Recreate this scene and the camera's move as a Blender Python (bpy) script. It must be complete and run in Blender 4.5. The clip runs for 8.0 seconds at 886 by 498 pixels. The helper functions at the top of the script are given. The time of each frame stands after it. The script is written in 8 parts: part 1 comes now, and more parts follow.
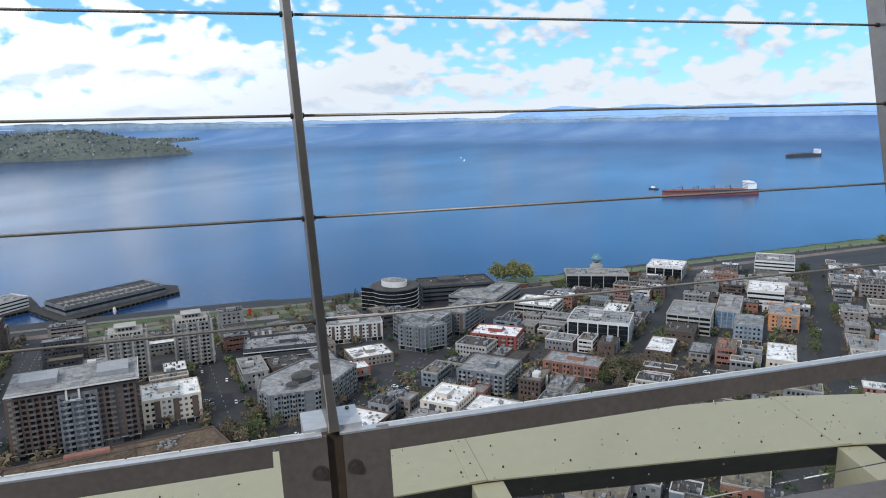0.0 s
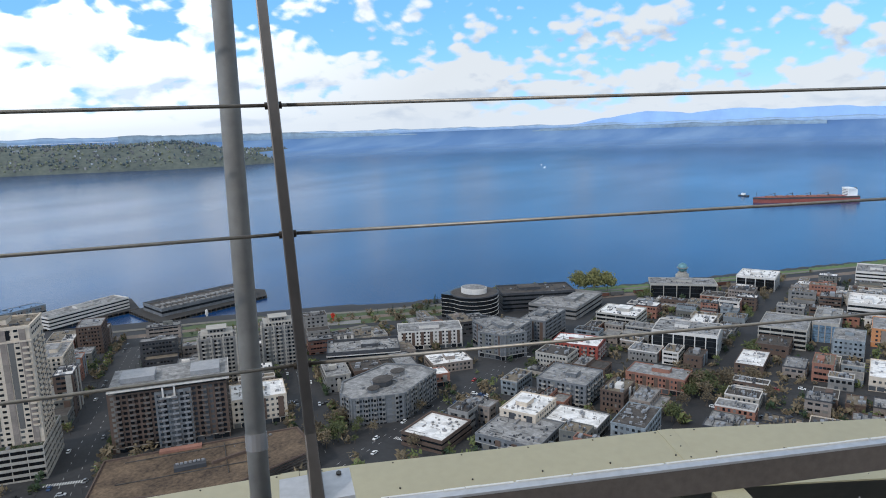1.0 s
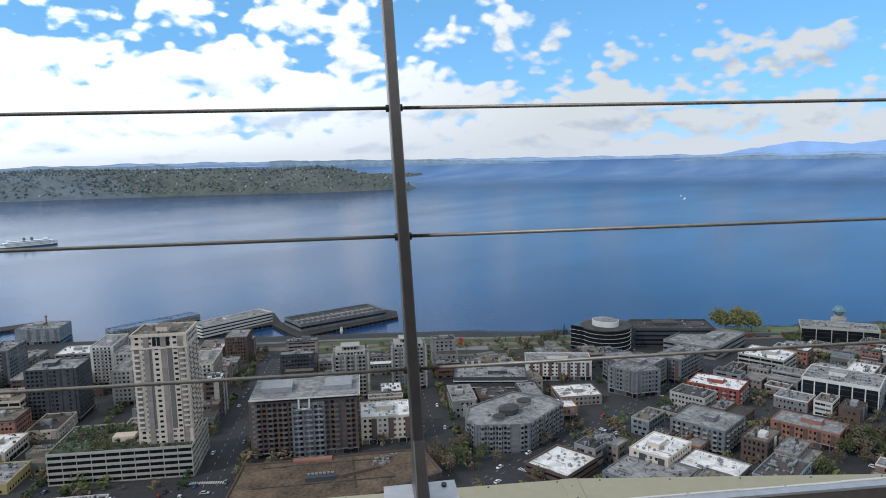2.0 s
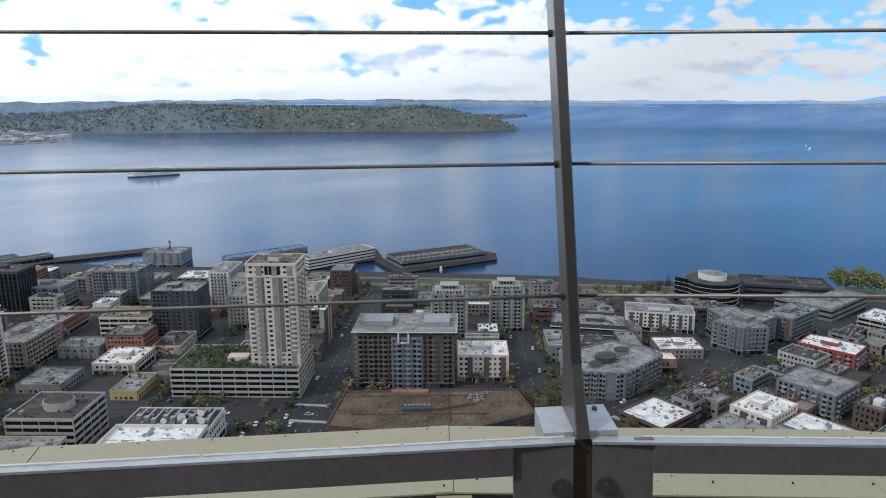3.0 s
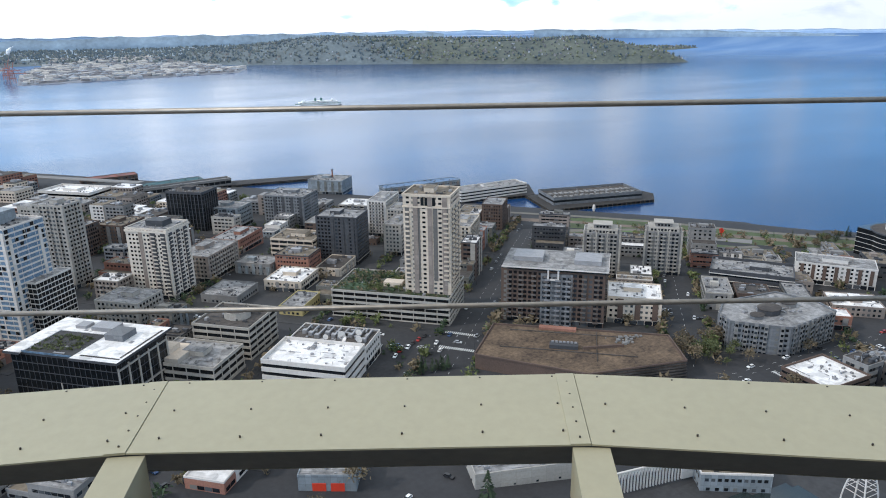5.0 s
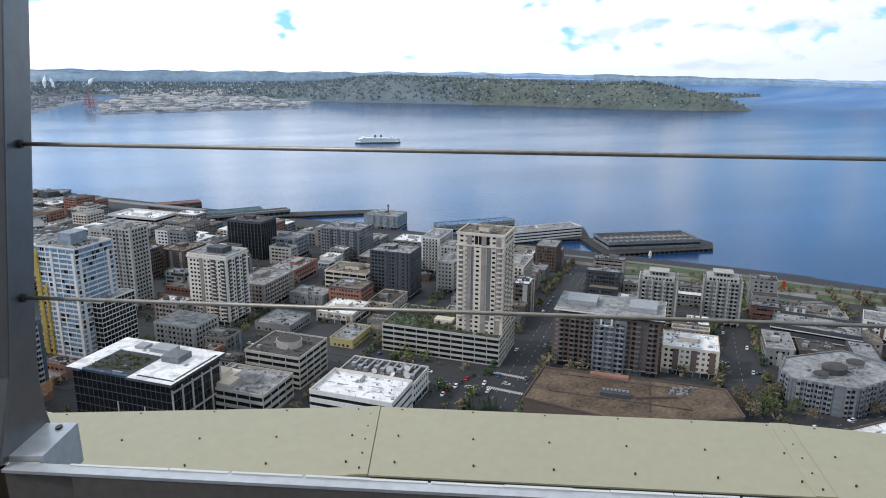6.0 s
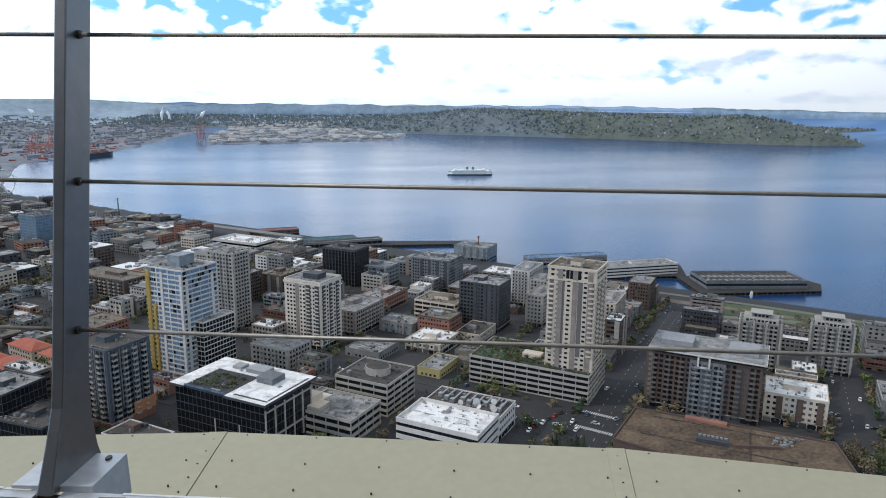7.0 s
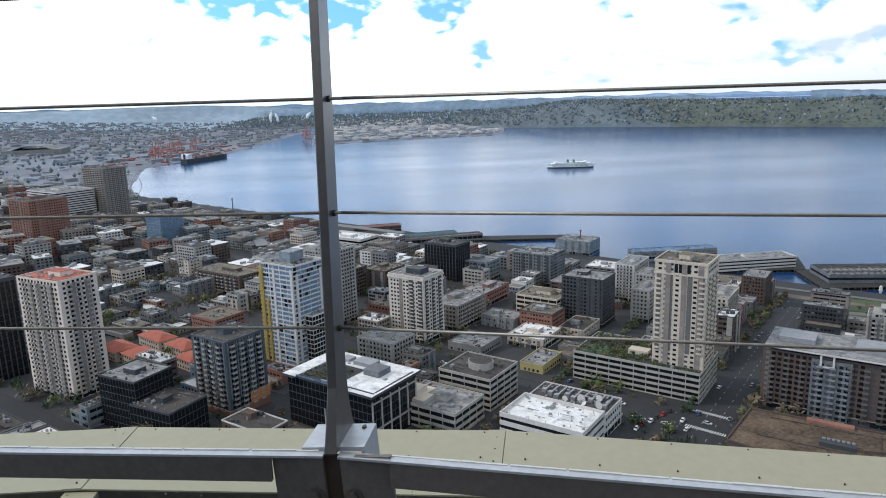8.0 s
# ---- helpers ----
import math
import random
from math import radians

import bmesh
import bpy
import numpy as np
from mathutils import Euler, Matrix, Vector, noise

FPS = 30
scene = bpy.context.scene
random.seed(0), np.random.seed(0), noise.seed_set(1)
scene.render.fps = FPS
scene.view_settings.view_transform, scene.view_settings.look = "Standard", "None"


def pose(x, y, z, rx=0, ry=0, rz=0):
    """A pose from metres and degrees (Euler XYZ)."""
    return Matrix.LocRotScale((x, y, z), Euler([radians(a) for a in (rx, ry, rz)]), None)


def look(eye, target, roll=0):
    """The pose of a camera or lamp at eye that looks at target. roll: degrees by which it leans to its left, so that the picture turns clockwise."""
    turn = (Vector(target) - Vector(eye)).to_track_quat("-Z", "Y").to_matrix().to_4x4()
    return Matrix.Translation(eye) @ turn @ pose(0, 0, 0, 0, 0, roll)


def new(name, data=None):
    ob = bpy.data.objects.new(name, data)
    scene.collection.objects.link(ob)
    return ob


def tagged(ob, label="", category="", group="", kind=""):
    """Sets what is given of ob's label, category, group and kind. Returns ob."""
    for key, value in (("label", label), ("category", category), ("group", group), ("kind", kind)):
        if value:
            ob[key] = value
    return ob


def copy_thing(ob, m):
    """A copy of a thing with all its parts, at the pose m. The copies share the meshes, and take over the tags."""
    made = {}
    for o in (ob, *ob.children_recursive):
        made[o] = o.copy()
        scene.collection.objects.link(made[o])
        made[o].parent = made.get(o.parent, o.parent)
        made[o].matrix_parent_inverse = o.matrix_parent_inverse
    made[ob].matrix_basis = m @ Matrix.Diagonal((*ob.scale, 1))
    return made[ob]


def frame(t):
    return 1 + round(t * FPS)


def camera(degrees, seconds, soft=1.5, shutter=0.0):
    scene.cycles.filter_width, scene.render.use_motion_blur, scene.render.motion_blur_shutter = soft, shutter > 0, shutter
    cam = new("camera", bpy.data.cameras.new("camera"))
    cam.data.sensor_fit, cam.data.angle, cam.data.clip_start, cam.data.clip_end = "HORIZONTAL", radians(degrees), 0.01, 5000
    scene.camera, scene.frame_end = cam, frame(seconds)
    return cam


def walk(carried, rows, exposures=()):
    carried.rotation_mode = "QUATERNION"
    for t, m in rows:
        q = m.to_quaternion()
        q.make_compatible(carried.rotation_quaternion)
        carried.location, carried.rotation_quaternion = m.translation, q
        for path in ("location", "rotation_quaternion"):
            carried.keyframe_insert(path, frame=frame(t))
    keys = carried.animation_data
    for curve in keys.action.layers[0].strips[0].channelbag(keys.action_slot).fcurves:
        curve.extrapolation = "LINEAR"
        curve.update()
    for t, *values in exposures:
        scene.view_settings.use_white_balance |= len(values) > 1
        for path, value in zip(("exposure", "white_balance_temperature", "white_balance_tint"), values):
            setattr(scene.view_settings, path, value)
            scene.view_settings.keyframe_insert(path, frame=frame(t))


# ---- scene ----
cam = camera(64.82, 8.0, soft=1.0)
PATH = [
    (0.0, look((-11.300, -10.364, 159.751), (-20.112, -14.675, 157.812), -1.14)),
    (0.5, look((-11.107, -10.833, 159.740), (-19.490, -15.833, 157.568), -1.84)),
    (1.0, look((-10.816, -11.199, 159.725), (-19.097, -16.504, 157.917), -1.92)),
    (1.5, look((-10.463, -11.585, 159.701), (-18.079, -17.885, 158.184), -2.46)),
    (2.0, look((-10.029, -11.892, 159.697), (-17.233, -18.690, 158.328), -1.37)),
    (2.2, look((-9.824, -12.016, 159.713), (-16.851, -18.941, 158.078), -1.25)),
    (3.3, look((-8.890, -12.870, 159.675), (-14.762, -20.610, 157.308), 0.12)),
    (3.5, look((-8.689, -13.042, 159.700), (-14.525, -20.739, 157.111), 0.37)),
    (4.0, look((-8.180, -13.479, 159.674), (-13.119, -21.666, 156.745), -1.21)),
    (4.5, look((-7.675, -13.818, 159.670), (-11.939, -22.344, 156.649), -1.76)),
    (4.7, look((-7.473, -13.940, 159.666), (-11.694, -22.461, 156.572), -1.27)),
    (5.8, look((-6.341, -14.406, 159.658), (-10.000, -23.330, 157.015), 0.19)),
    (6.0, look((-6.153, -14.448, 159.679), (-9.668, -23.468, 157.172), 0.55)),
    (6.5, look((-5.652, -14.632, 159.669), (-8.595, -23.963, 157.602), 0.57)),
    (7.0, look((-5.183, -14.790, 159.687), (-7.516, -24.290, 157.609), 0.53)),
    (7.5, look((-4.609, -14.887, 159.726), (-6.312, -24.537, 157.730), -0.30)),
    (8.0, look((-4.024, -14.983, 159.747), (-4.949, -24.708, 157.610), -1.75)),
]
EXPOSURES = [(0.0, -0.06, 6320, 11), (1.0, -0.16, 6320, 11), (2.2, -0.34, 6320, 11), (3.5, -0.16, 6320, 11), (4.5, 0.14, 6320, 11), (6.0, 0.0, 6320, 11), (7.0, -0.2, 6320, 11), (8.0, -0.16, 6320, 11)]
walk(cam, PATH, EXPOSURES)

# ---------------------------------------------------------------- light
SUN_BEARING, SUN_HEIGHT = 100.0, 38.0
SKY, CLOUD, SUN = 0.36, 1.2, 1.95
world = bpy.data.worlds.new("world")
scene.world = world
world.use_nodes = True
wn, wl_ = world.node_tree.nodes, world.node_tree.links
wn.clear()


def wnode(kind, **sets):
    n = wn.new(kind)
    for k, v in sets.items():
        n.inputs[k.replace("_", " ")].default_value = v
    return n


def wmath(op, a, b=None, clamp=False):
    n = wn.new("ShaderNodeMath")
    n.operation, n.use_clamp = op, clamp
    for i, v in enumerate((a, b)):
        if v is None:
            continue
        if isinstance(v, (int, float)):
            n.inputs[i].default_value = v
        else:
            wl_.new(v, n.inputs[i])
    return n.outputs[0]


sky = wn.new("ShaderNodeTexSky")
sky.sky_type, sky.sun_disc = "NISHITA", False
sky.sun_elevation, sky.sun_rotation = radians(SUN_HEIGHT), radians(SUN_BEARING)
sky.altitude, sky.air_density, sky.dust_density, sky.ozone_density = 160, 1.0, 0.0, 1.5
coord = wn.new("ShaderNodeTexCoord")
sep = wn.new("ShaderNodeSeparateXYZ")
wl_.new(coord.outputs["Generated"], sep.inputs[0])
up = wmath("MAXIMUM", sep.outputs[2], 0.0)
# the sky's own light, read a little above the horizon so that the sea has sky to mirror
high = wn.new("ShaderNodeCombineXYZ")
wl_.new(sep.outputs[0], high.inputs[0])
wl_.new(sep.outputs[1], high.inputs[1])
wl_.new(wmath("ADD", wmath("MULTIPLY", up, 0.9), 0.34), high.inputs[2])
wl_.new(high.outputs[0], sky.inputs["Vector"])
# heaped clouds: banks low over the horizon, thinner above, thicker towards the south
comb = wn.new("ShaderNodeCombineXYZ")
wl_.new(wmath("MULTIPLY", sep.outputs[0], 11.0), comb.inputs[0])
wl_.new(wmath("MULTIPLY", sep.outputs[1], 11.0), comb.inputs[1])
wl_.new(wmath("MULTIPLY", wmath("POWER", up, 0.85), 16.0), comb.inputs[2])
clump = wnode("ShaderNodeTexNoise", Scale=0.95, Detail=9.0, Roughness=0.52, Distortion=0.2)
wl_.new(comb.outputs[0], clump.inputs["Vector"])
puff = wnode("ShaderNodeTexVoronoi", Scale=4.6)
puff.feature = "SMOOTH_F1"
wl_.new(comb.outputs[0], puff.inputs["Vector"])
south = wmath("MULTIPLY", wmath("SUBTRACT", 0.0, wmath("ADD", sep.outputs[1], 0.55)), 0.22)
# cloud in the unseen north, added to brighten walls facing the tower
south = wmath("MAXIMUM", south, wmath("SUBTRACT", wmath("MULTIPLY", sep.outputs[1], 0.4), 0.22))
bank = wmath("SUBTRACT", wmath("MULTIPLY", wmath("SUBTRACT", 0.17, up, True), 1.7), 0.075)
# the last term adds cover overhead, out of view, to whiten the fill light
dens = wmath("ADD", wmath("ADD", clump.outputs["Fac"], wmath("MULTIPLY", wmath("SUBTRACT", 0.45, puff.outputs["Distance"]), 0.28)), wmath("ADD", wmath("ADD", south, bank), wmath("MULTIPLY", wmath("SUBTRACT", up, 0.32, True), 0.8)))
cover = wn.new("ShaderNodeMapRange")
cover.interpolation_type = "SMOOTHSTEP"
cover.inputs["From Min"].default_value, cover.inputs["From Max"].default_value = 0.475, 0.585
wl_.new(dens, cover.inputs["Value"])
# lit tops and blue-grey bases: where the heap grows thicker above, it is in shade
shade = wnode("ShaderNodeTexNoise", Scale=0.95, Detail=5.0, Roughness=0.5, Distortion=0.2)
offs = wn.new("ShaderNodeVectorMath")
offs.operation = "ADD"
offs.inputs[1].default_value = (0.05, 0.0, 0.30)
wl_.new(comb.outputs[0], offs.inputs[0])
wl_.new(offs.outputs[0], shade.inputs["Vector"])
relief = wmath("ADD", wmath("MULTIPLY", wmath("SUBTRACT", clump.outputs["Fac"], shade.outputs["Fac"]), 2.3), 0.50)
tone = wn.new("ShaderNodeValToRGB")
tone.color_ramp.elements[0].position, tone.color_ramp.elements[0].color = 0.12, (0.52, 0.63, 0.78, 1)
tone.color_ramp.elements[1].position, tone.color_ramp.elements[1].color = 0.46, (0.90, 0.96, 1.0, 1)
wl_.new(relief, tone.inputs[0])
cloud_bg = wn.new("ShaderNodeBackground")
# clouds glow more the nearer they stand to the sun
toward = wn.new("ShaderNodeVectorMath")
toward.operation = "DOT_PRODUCT"
sb, sh = radians(SUN_BEARING), radians(SUN_HEIGHT)
toward.inputs[1].default_value = (math.sin(sb) * math.cos(sh), math.cos(sb) * math.cos(sh), math.sin(sh))
wl_.new(coord.outputs["Generated"], toward.inputs[0])
glow = wmath("MINIMUM", wmath("MAXIMUM", wmath("ADD", toward.outputs["Value"], 0.54), 0.0), 0.74)
thin = wmath("MAXIMUM", wmath("SUBTRACT", 1.0, wmath("MULTIPLY", wmath("SUBTRACT", up, 0.3, True), 1.5)), 0.36)
wl_.new(wmath("MULTIPLY", wmath("MULTIPLY", wmath("ADD", wmath("MULTIPLY", glow, 1.85), 0.80), CLOUD), thin), cloud_bg.inputs["Strength"])
wl_.new(tone.outputs[0], cloud_bg.inputs["Color"])
sky_bg = wn.new("ShaderNodeBackground")
sky_bg.inputs["Strength"].default_value = SKY
tint = wn.new("ShaderNodeMix")
tint.data_type, tint.blend_type = "RGBA", "MULTIPLY"
tint.inputs[0].default_value = 1.0
tint.inputs[7].default_value = (0.66, 1.01, 1.03, 1)
wl_.new(sky.outputs[0], tint.inputs[6])
wl_.new(tint.outputs[2], sky_bg.inputs["Color"])
mix = wn.new("ShaderNodeMixShader")
wl_.new(cover.outputs[0], mix.inputs[0])
wl_.new(sky_bg.outputs[0], mix.inputs[1])
wl_.new(cloud_bg.outputs[0], mix.inputs[2])
wout = wn.new("ShaderNodeOutputWorld")
haze_bg = wn.new("ShaderNodeBackground")
haze_bg.inputs["Color"].default_value, haze_bg.inputs["Strength"].default_value = (0.84, 0.92, 1.0, 1), 1.0
haze = wn.new("ShaderNodeMixShader")
wl_.new(wmath("MULTIPLY", wmath("EXPONENT", wmath("MULTIPLY", up, -28.0)), 0.75), haze.inputs[0])
wl_.new(mix.outputs[0], haze.inputs[1])
wl_.new(haze_bg.outputs[0], haze.inputs[2])
wl_.new(haze.outputs[0], wout.inputs[0])

sun_data = bpy.data.lights.new("sun", "SUN")
sun_data.energy, sun_data.angle, sun_data.color = SUN, radians(3.0), (1.0, 0.93, 0.84)
sun = new("sun", sun_data)
sb, sh = radians(SUN_BEARING), radians(SUN_HEIGHT)
sun.matrix_world = look((math.sin(sb) * math.cos(sh) * 400, math.cos(sb) * math.cos(sh) * 400, math.sin(sh) * 400), (0, 0, 0))

# ---------------------------------------------------------------- materials
MATS = {}


def mat(name, col, rough=0.7, metal=0.0, var=0.25, big=0.05, fine=1.5, bump=0.1, col2=None, spec=0.5, random_tone=0.0):
    """A surface with tone variation at two scales (cycles a metre) and fine relief."""
    if name in MATS:
        return MATS[name]
    m = bpy.data.materials.new(name)
    m.use_nodes = True
    nt = m.node_tree
    bsdf = nt.nodes["Principled BSDF"]
    bsdf.inputs["Roughness"].default_value, bsdf.inputs["Metallic"].default_value = rough, metal
    bsdf.inputs["Specular IOR Level"].default_value = spec
    tc = nt.nodes.new("ShaderNodeTexCoord")
    fac = []
    for sc in (big, fine):
        n = nt.nodes.new("ShaderNodeTexNoise")
        n.inputs["Scale"].default_value, n.inputs["Detail"].default_value, n.inputs["Roughness"].default_value = sc, 6.0, 0.6
        nt.links.new(tc.outputs["Object"], n.inputs["Vector"])
        fac.append(n.outputs["Fac"])
    add = nt.nodes.new("ShaderNodeMath")
    add.operation = "MULTIPLY_ADD"
    nt.links.new(fac[1], add.inputs[0])
    add.inputs[1].default_value = 0.5
    half = nt.nodes.new("ShaderNodeMath")
    half.operation = "MULTIPLY"
    half.inputs[1].default_value = 0.5
    nt.links.new(fac[0], half.inputs[0])
    nt.links.new(half.outputs[0], add.inputs[2])
    ramp = nt.nodes.new("ShaderNodeValToRGB")
    c2 = col2 or tuple(min(1.0, c * (1 + var)) for c in col)
    c1 = tuple(c * (1 - var) for c in col)
    ramp.color_ramp.elements[0].position, ramp.color_ramp.elements[0].color = 0.36, (*c1, 1)
    ramp.color_ramp.elements[1].position, ramp.color_ramp.elements[1].color = 0.64, (*c2, 1)
    nt.links.new(add.outputs[0], ramp.inputs[0])
    out = ramp.outputs[0]
    if random_tone:
        info = nt.nodes.new("ShaderNodeObjectInfo")
        hsv = nt.nodes.new("ShaderNodeHueSaturation")
        rng = nt.nodes.new("ShaderNodeMapRange")
        rng.inputs["To Min"].default_value, rng.inputs["To Max"].default_value = 1 - random_tone, 1 + random_tone
        nt.links.new(info.outputs["Random"], rng.inputs["Value"])
        nt.links.new(rng.outputs[0], hsv.inputs["Value"])
        nt.links.new(out, hsv.inputs["Color"])
        out = hsv.outputs[0]
    nt.links.new(out, bsdf.inputs["Base Color"])
    if bump:
        b = nt.nodes.new("ShaderNodeBump")
        b.inputs["Strength"].default_value, b.inputs["Distance"].default_value = bump, 0.3 / max(fine, 0.01) * 0.1
        nt.links.new(fac[1], b.inputs["Height"])
        nt.links.new(b.outputs[0], bsdf.inputs["Normal"])
    MATS[name] = m
    return m


steel = mat("brushed_steel", (0.215, 0.195, 0.18), 0.36, 0.9, 0.12, 3, 60, 0.12)
steel_worn = mat("galvanised_steel", (0.47, 0.475, 0.49), 0.40, 0.35, 0.16, 6, 80, 0.2)
bronze = mat("bronze_paint", (0.15, 0.13, 0.116), 0.5, 0.25, 0.2, 4, 90, 0.2)
cable_m = mat("wire_rope", (0.30, 0.27, 0.23), 0.5, 0.7, 0.25, 4, 120, 0.3)
pole_m = mat("grey_pole_paint", (0.37, 0.365, 0.35), 0.5, 0.1, 0.35, 3, 25, 0.15, col2=(0.44, 0.43, 0.41))
halo_m = mat("yellow_beige_paint", (0.345, 0.312, 0.205), 0.55, 0.0, 0.06, 0.5, 14, 0.08)
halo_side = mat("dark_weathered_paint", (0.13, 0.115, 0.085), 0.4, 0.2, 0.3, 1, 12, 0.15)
screw_m = mat("dark_screw", (0.06, 0.05, 0.04), 0.5, 0.6, 0.1, 3, 30, 0)
asphalt = mat("asphalt", (0.028, 0.028, 0.03), 0.9, 0, 0.25, 0.02, 0.4, 0.1)
paving = mat("concrete_paving", (0.035, 0.035, 0.036), 0.9, 0, 0.35, 0.03, 0.5, 0.1)
grass = mat("park_grass", (0.085, 0.125, 0.045), 0.95, 0, 0.35, 0.02, 0.3, 0.2)
# distance haze is mixed into these three land colours
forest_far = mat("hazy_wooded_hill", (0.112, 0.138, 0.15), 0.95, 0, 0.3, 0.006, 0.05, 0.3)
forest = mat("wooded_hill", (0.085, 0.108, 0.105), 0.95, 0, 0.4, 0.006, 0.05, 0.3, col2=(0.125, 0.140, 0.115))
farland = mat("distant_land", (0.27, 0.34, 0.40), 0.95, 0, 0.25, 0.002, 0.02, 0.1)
sand = mat("shore_gravel", (0.15, 0.13, 0.105), 0.95, 0, 0.3, 0.03, 0.5, 0.2)
conc = mat("concrete", (0.195, 0.187, 0.178), 0.85, 0, 0.14, 0.06, 0.9, 0.1)
conc_lt = mat("pale_concrete", (0.345, 0.318, 0.28), 0.85, 0, 0.16, 0.06, 0.9, 0.1)
cream = mat("cream_stucco", (0.52, 0.435, 0.345), 0.85, 0, 0.14, 0.05, 0.8, 0.1)
greyw = mat("grey_cladding", (0.142, 0.146, 0.152), 0.75, 0, 0.15, 0.08, 0.9, 0.1)
greyd = mat("charcoal_cladding", (0.047, 0.048, 0.053), 0.7, 0, 0.2, 0.08, 0.9, 0.1)
bluew = mat("blue_grey_cladding", (0.200, 0.224, 0.240), 0.6, 0, 0.15, 0.06, 0.7, 0.1)
whitew = mat("white_render", (0.558, 0.519, 0.477), 0.8, 0, 0.1, 0.06, 0.7, 0.1)
brick = mat("red_brick", (0.25, 0.115, 0.08), 0.9, 0, 0.25, 0.1, 1.4, 0.15)
brickd = mat("brown_brick", (0.096, 0.063, 0.048), 0.9, 0, 0.25, 0.1, 1.4, 0.15)
orange = mat("orange_render", (0.48, 0.21, 0.09), 0.85, 0, 0.2, 0.1, 1.0, 0.1)
yellow = mat("yellow_cladding", (0.372, 0.260, 0.062), 0.75, 0, 0.15, 0.1, 1.0, 0.1)
tan = mat("tan_cladding", (0.235, 0.195, 0.168), 0.85, 0, 0.15, 0.08, 1.0, 0.1)
olive = mat("olive_grey_cladding", (0.135, 0.132, 0.118), 0.8, 0, 0.18, 0.08, 1.0, 0.1)
redmetal = mat("red_roof_tile", (0.357, 0.093, 0.055), 0.8, 0, 0.25, 0.2, 2.0, 0.2)
teal_m = mat("teal_metal_roof", (0.03, 0.085, 0.095), 0.8, 0, 0.2, 0.05, 0.6, 0.1)
roofgrey = mat("grey_membrane_roof", (0.245, 0.238, 0.232), 0.85, 0, 0.45, 0.06, 0.5, 0.1)
roofwhite = mat("white_membrane_roof", (0.714, 0.690, 0.666), 0.7, 0, 0.2, 0.05, 0.5, 0.1)
roofdark = mat("dark_gravel_roof", (0.069, 0.059, 0.052), 0.95, 0, 0.4, 0.06, 0.5, 0.1)
rooftan = mat("tan_gravel_roof", (0.179, 0.147, 0.108), 0.95, 0, 0.35, 0.06, 0.5, 0.1)
soil = mat("brown_gravel_and_weeds", (0.055, 0.032, 0.019), 0.95, 0, 0.5, 0.07, 0.5, 0.3, col2=(0.17, 0.115, 0.07))
glass_dk = mat("dark_window_glass", (0.011, 0.013, 0.015), 0.15, 0.0, 0.4, 0.15, 0.8, 0, spec=0.35, random_tone=0.35)
glass_bl = mat("blue_window_glass", (0.11, 0.17, 0.235), 0.1, 0.0, 0.4, 0.15, 0.6, 0, spec=0.6, random_tone=0.3)
glass_lt = mat("pale_blue_window_glass", (0.13, 0.175, 0.21), 0.12, 0.0, 0.35, 0.15, 0.6, 0, spec=0.6, random_tone=0.3)


def window_glass():
    """Dark panes that differ one by one: most are black, some are coloured paler for blinds and painted sky
    reflections.
    """
    m = bpy.data.materials.new("window_panes")
    m.use_nodes = True
    nt = m.node_tree
    b = nt.nodes["Principled BSDF"]
    b.inputs["Roughness"].default_value, b.inputs["Specular IOR Level"].default_value = 0.12, 0.5
    geo = nt.nodes.new("ShaderNodeNewGeometry")
    ramp = nt.nodes.new("ShaderNodeValToRGB")
    cr = ramp.color_ramp
    cr.interpolation = "CONSTANT"
    cr.elements[0].position, cr.elements[0].color = 0.0, (0.007, 0.009, 0.011, 1)
    cr.elements[1].position, cr.elements[1].color = 0.93, (0.17, 0.165, 0.15, 1)
    for at, col in ((0.45, (0.013, 0.016, 0.02, 1)), (0.7, (0.03, 0.037, 0.045, 1)), (0.85, (0.075, 0.08, 0.085, 1))):
        e = cr.elements.new(at)
        e.color = col
    nt.links.new(geo.outputs["Random Per Island"], ramp.inputs[0])
    nt.links.new(ramp.outputs[0], b.inputs["Base Color"])
    return m


glass_win = window_glass()
PANES = {"dark_window_glass": glass_win}


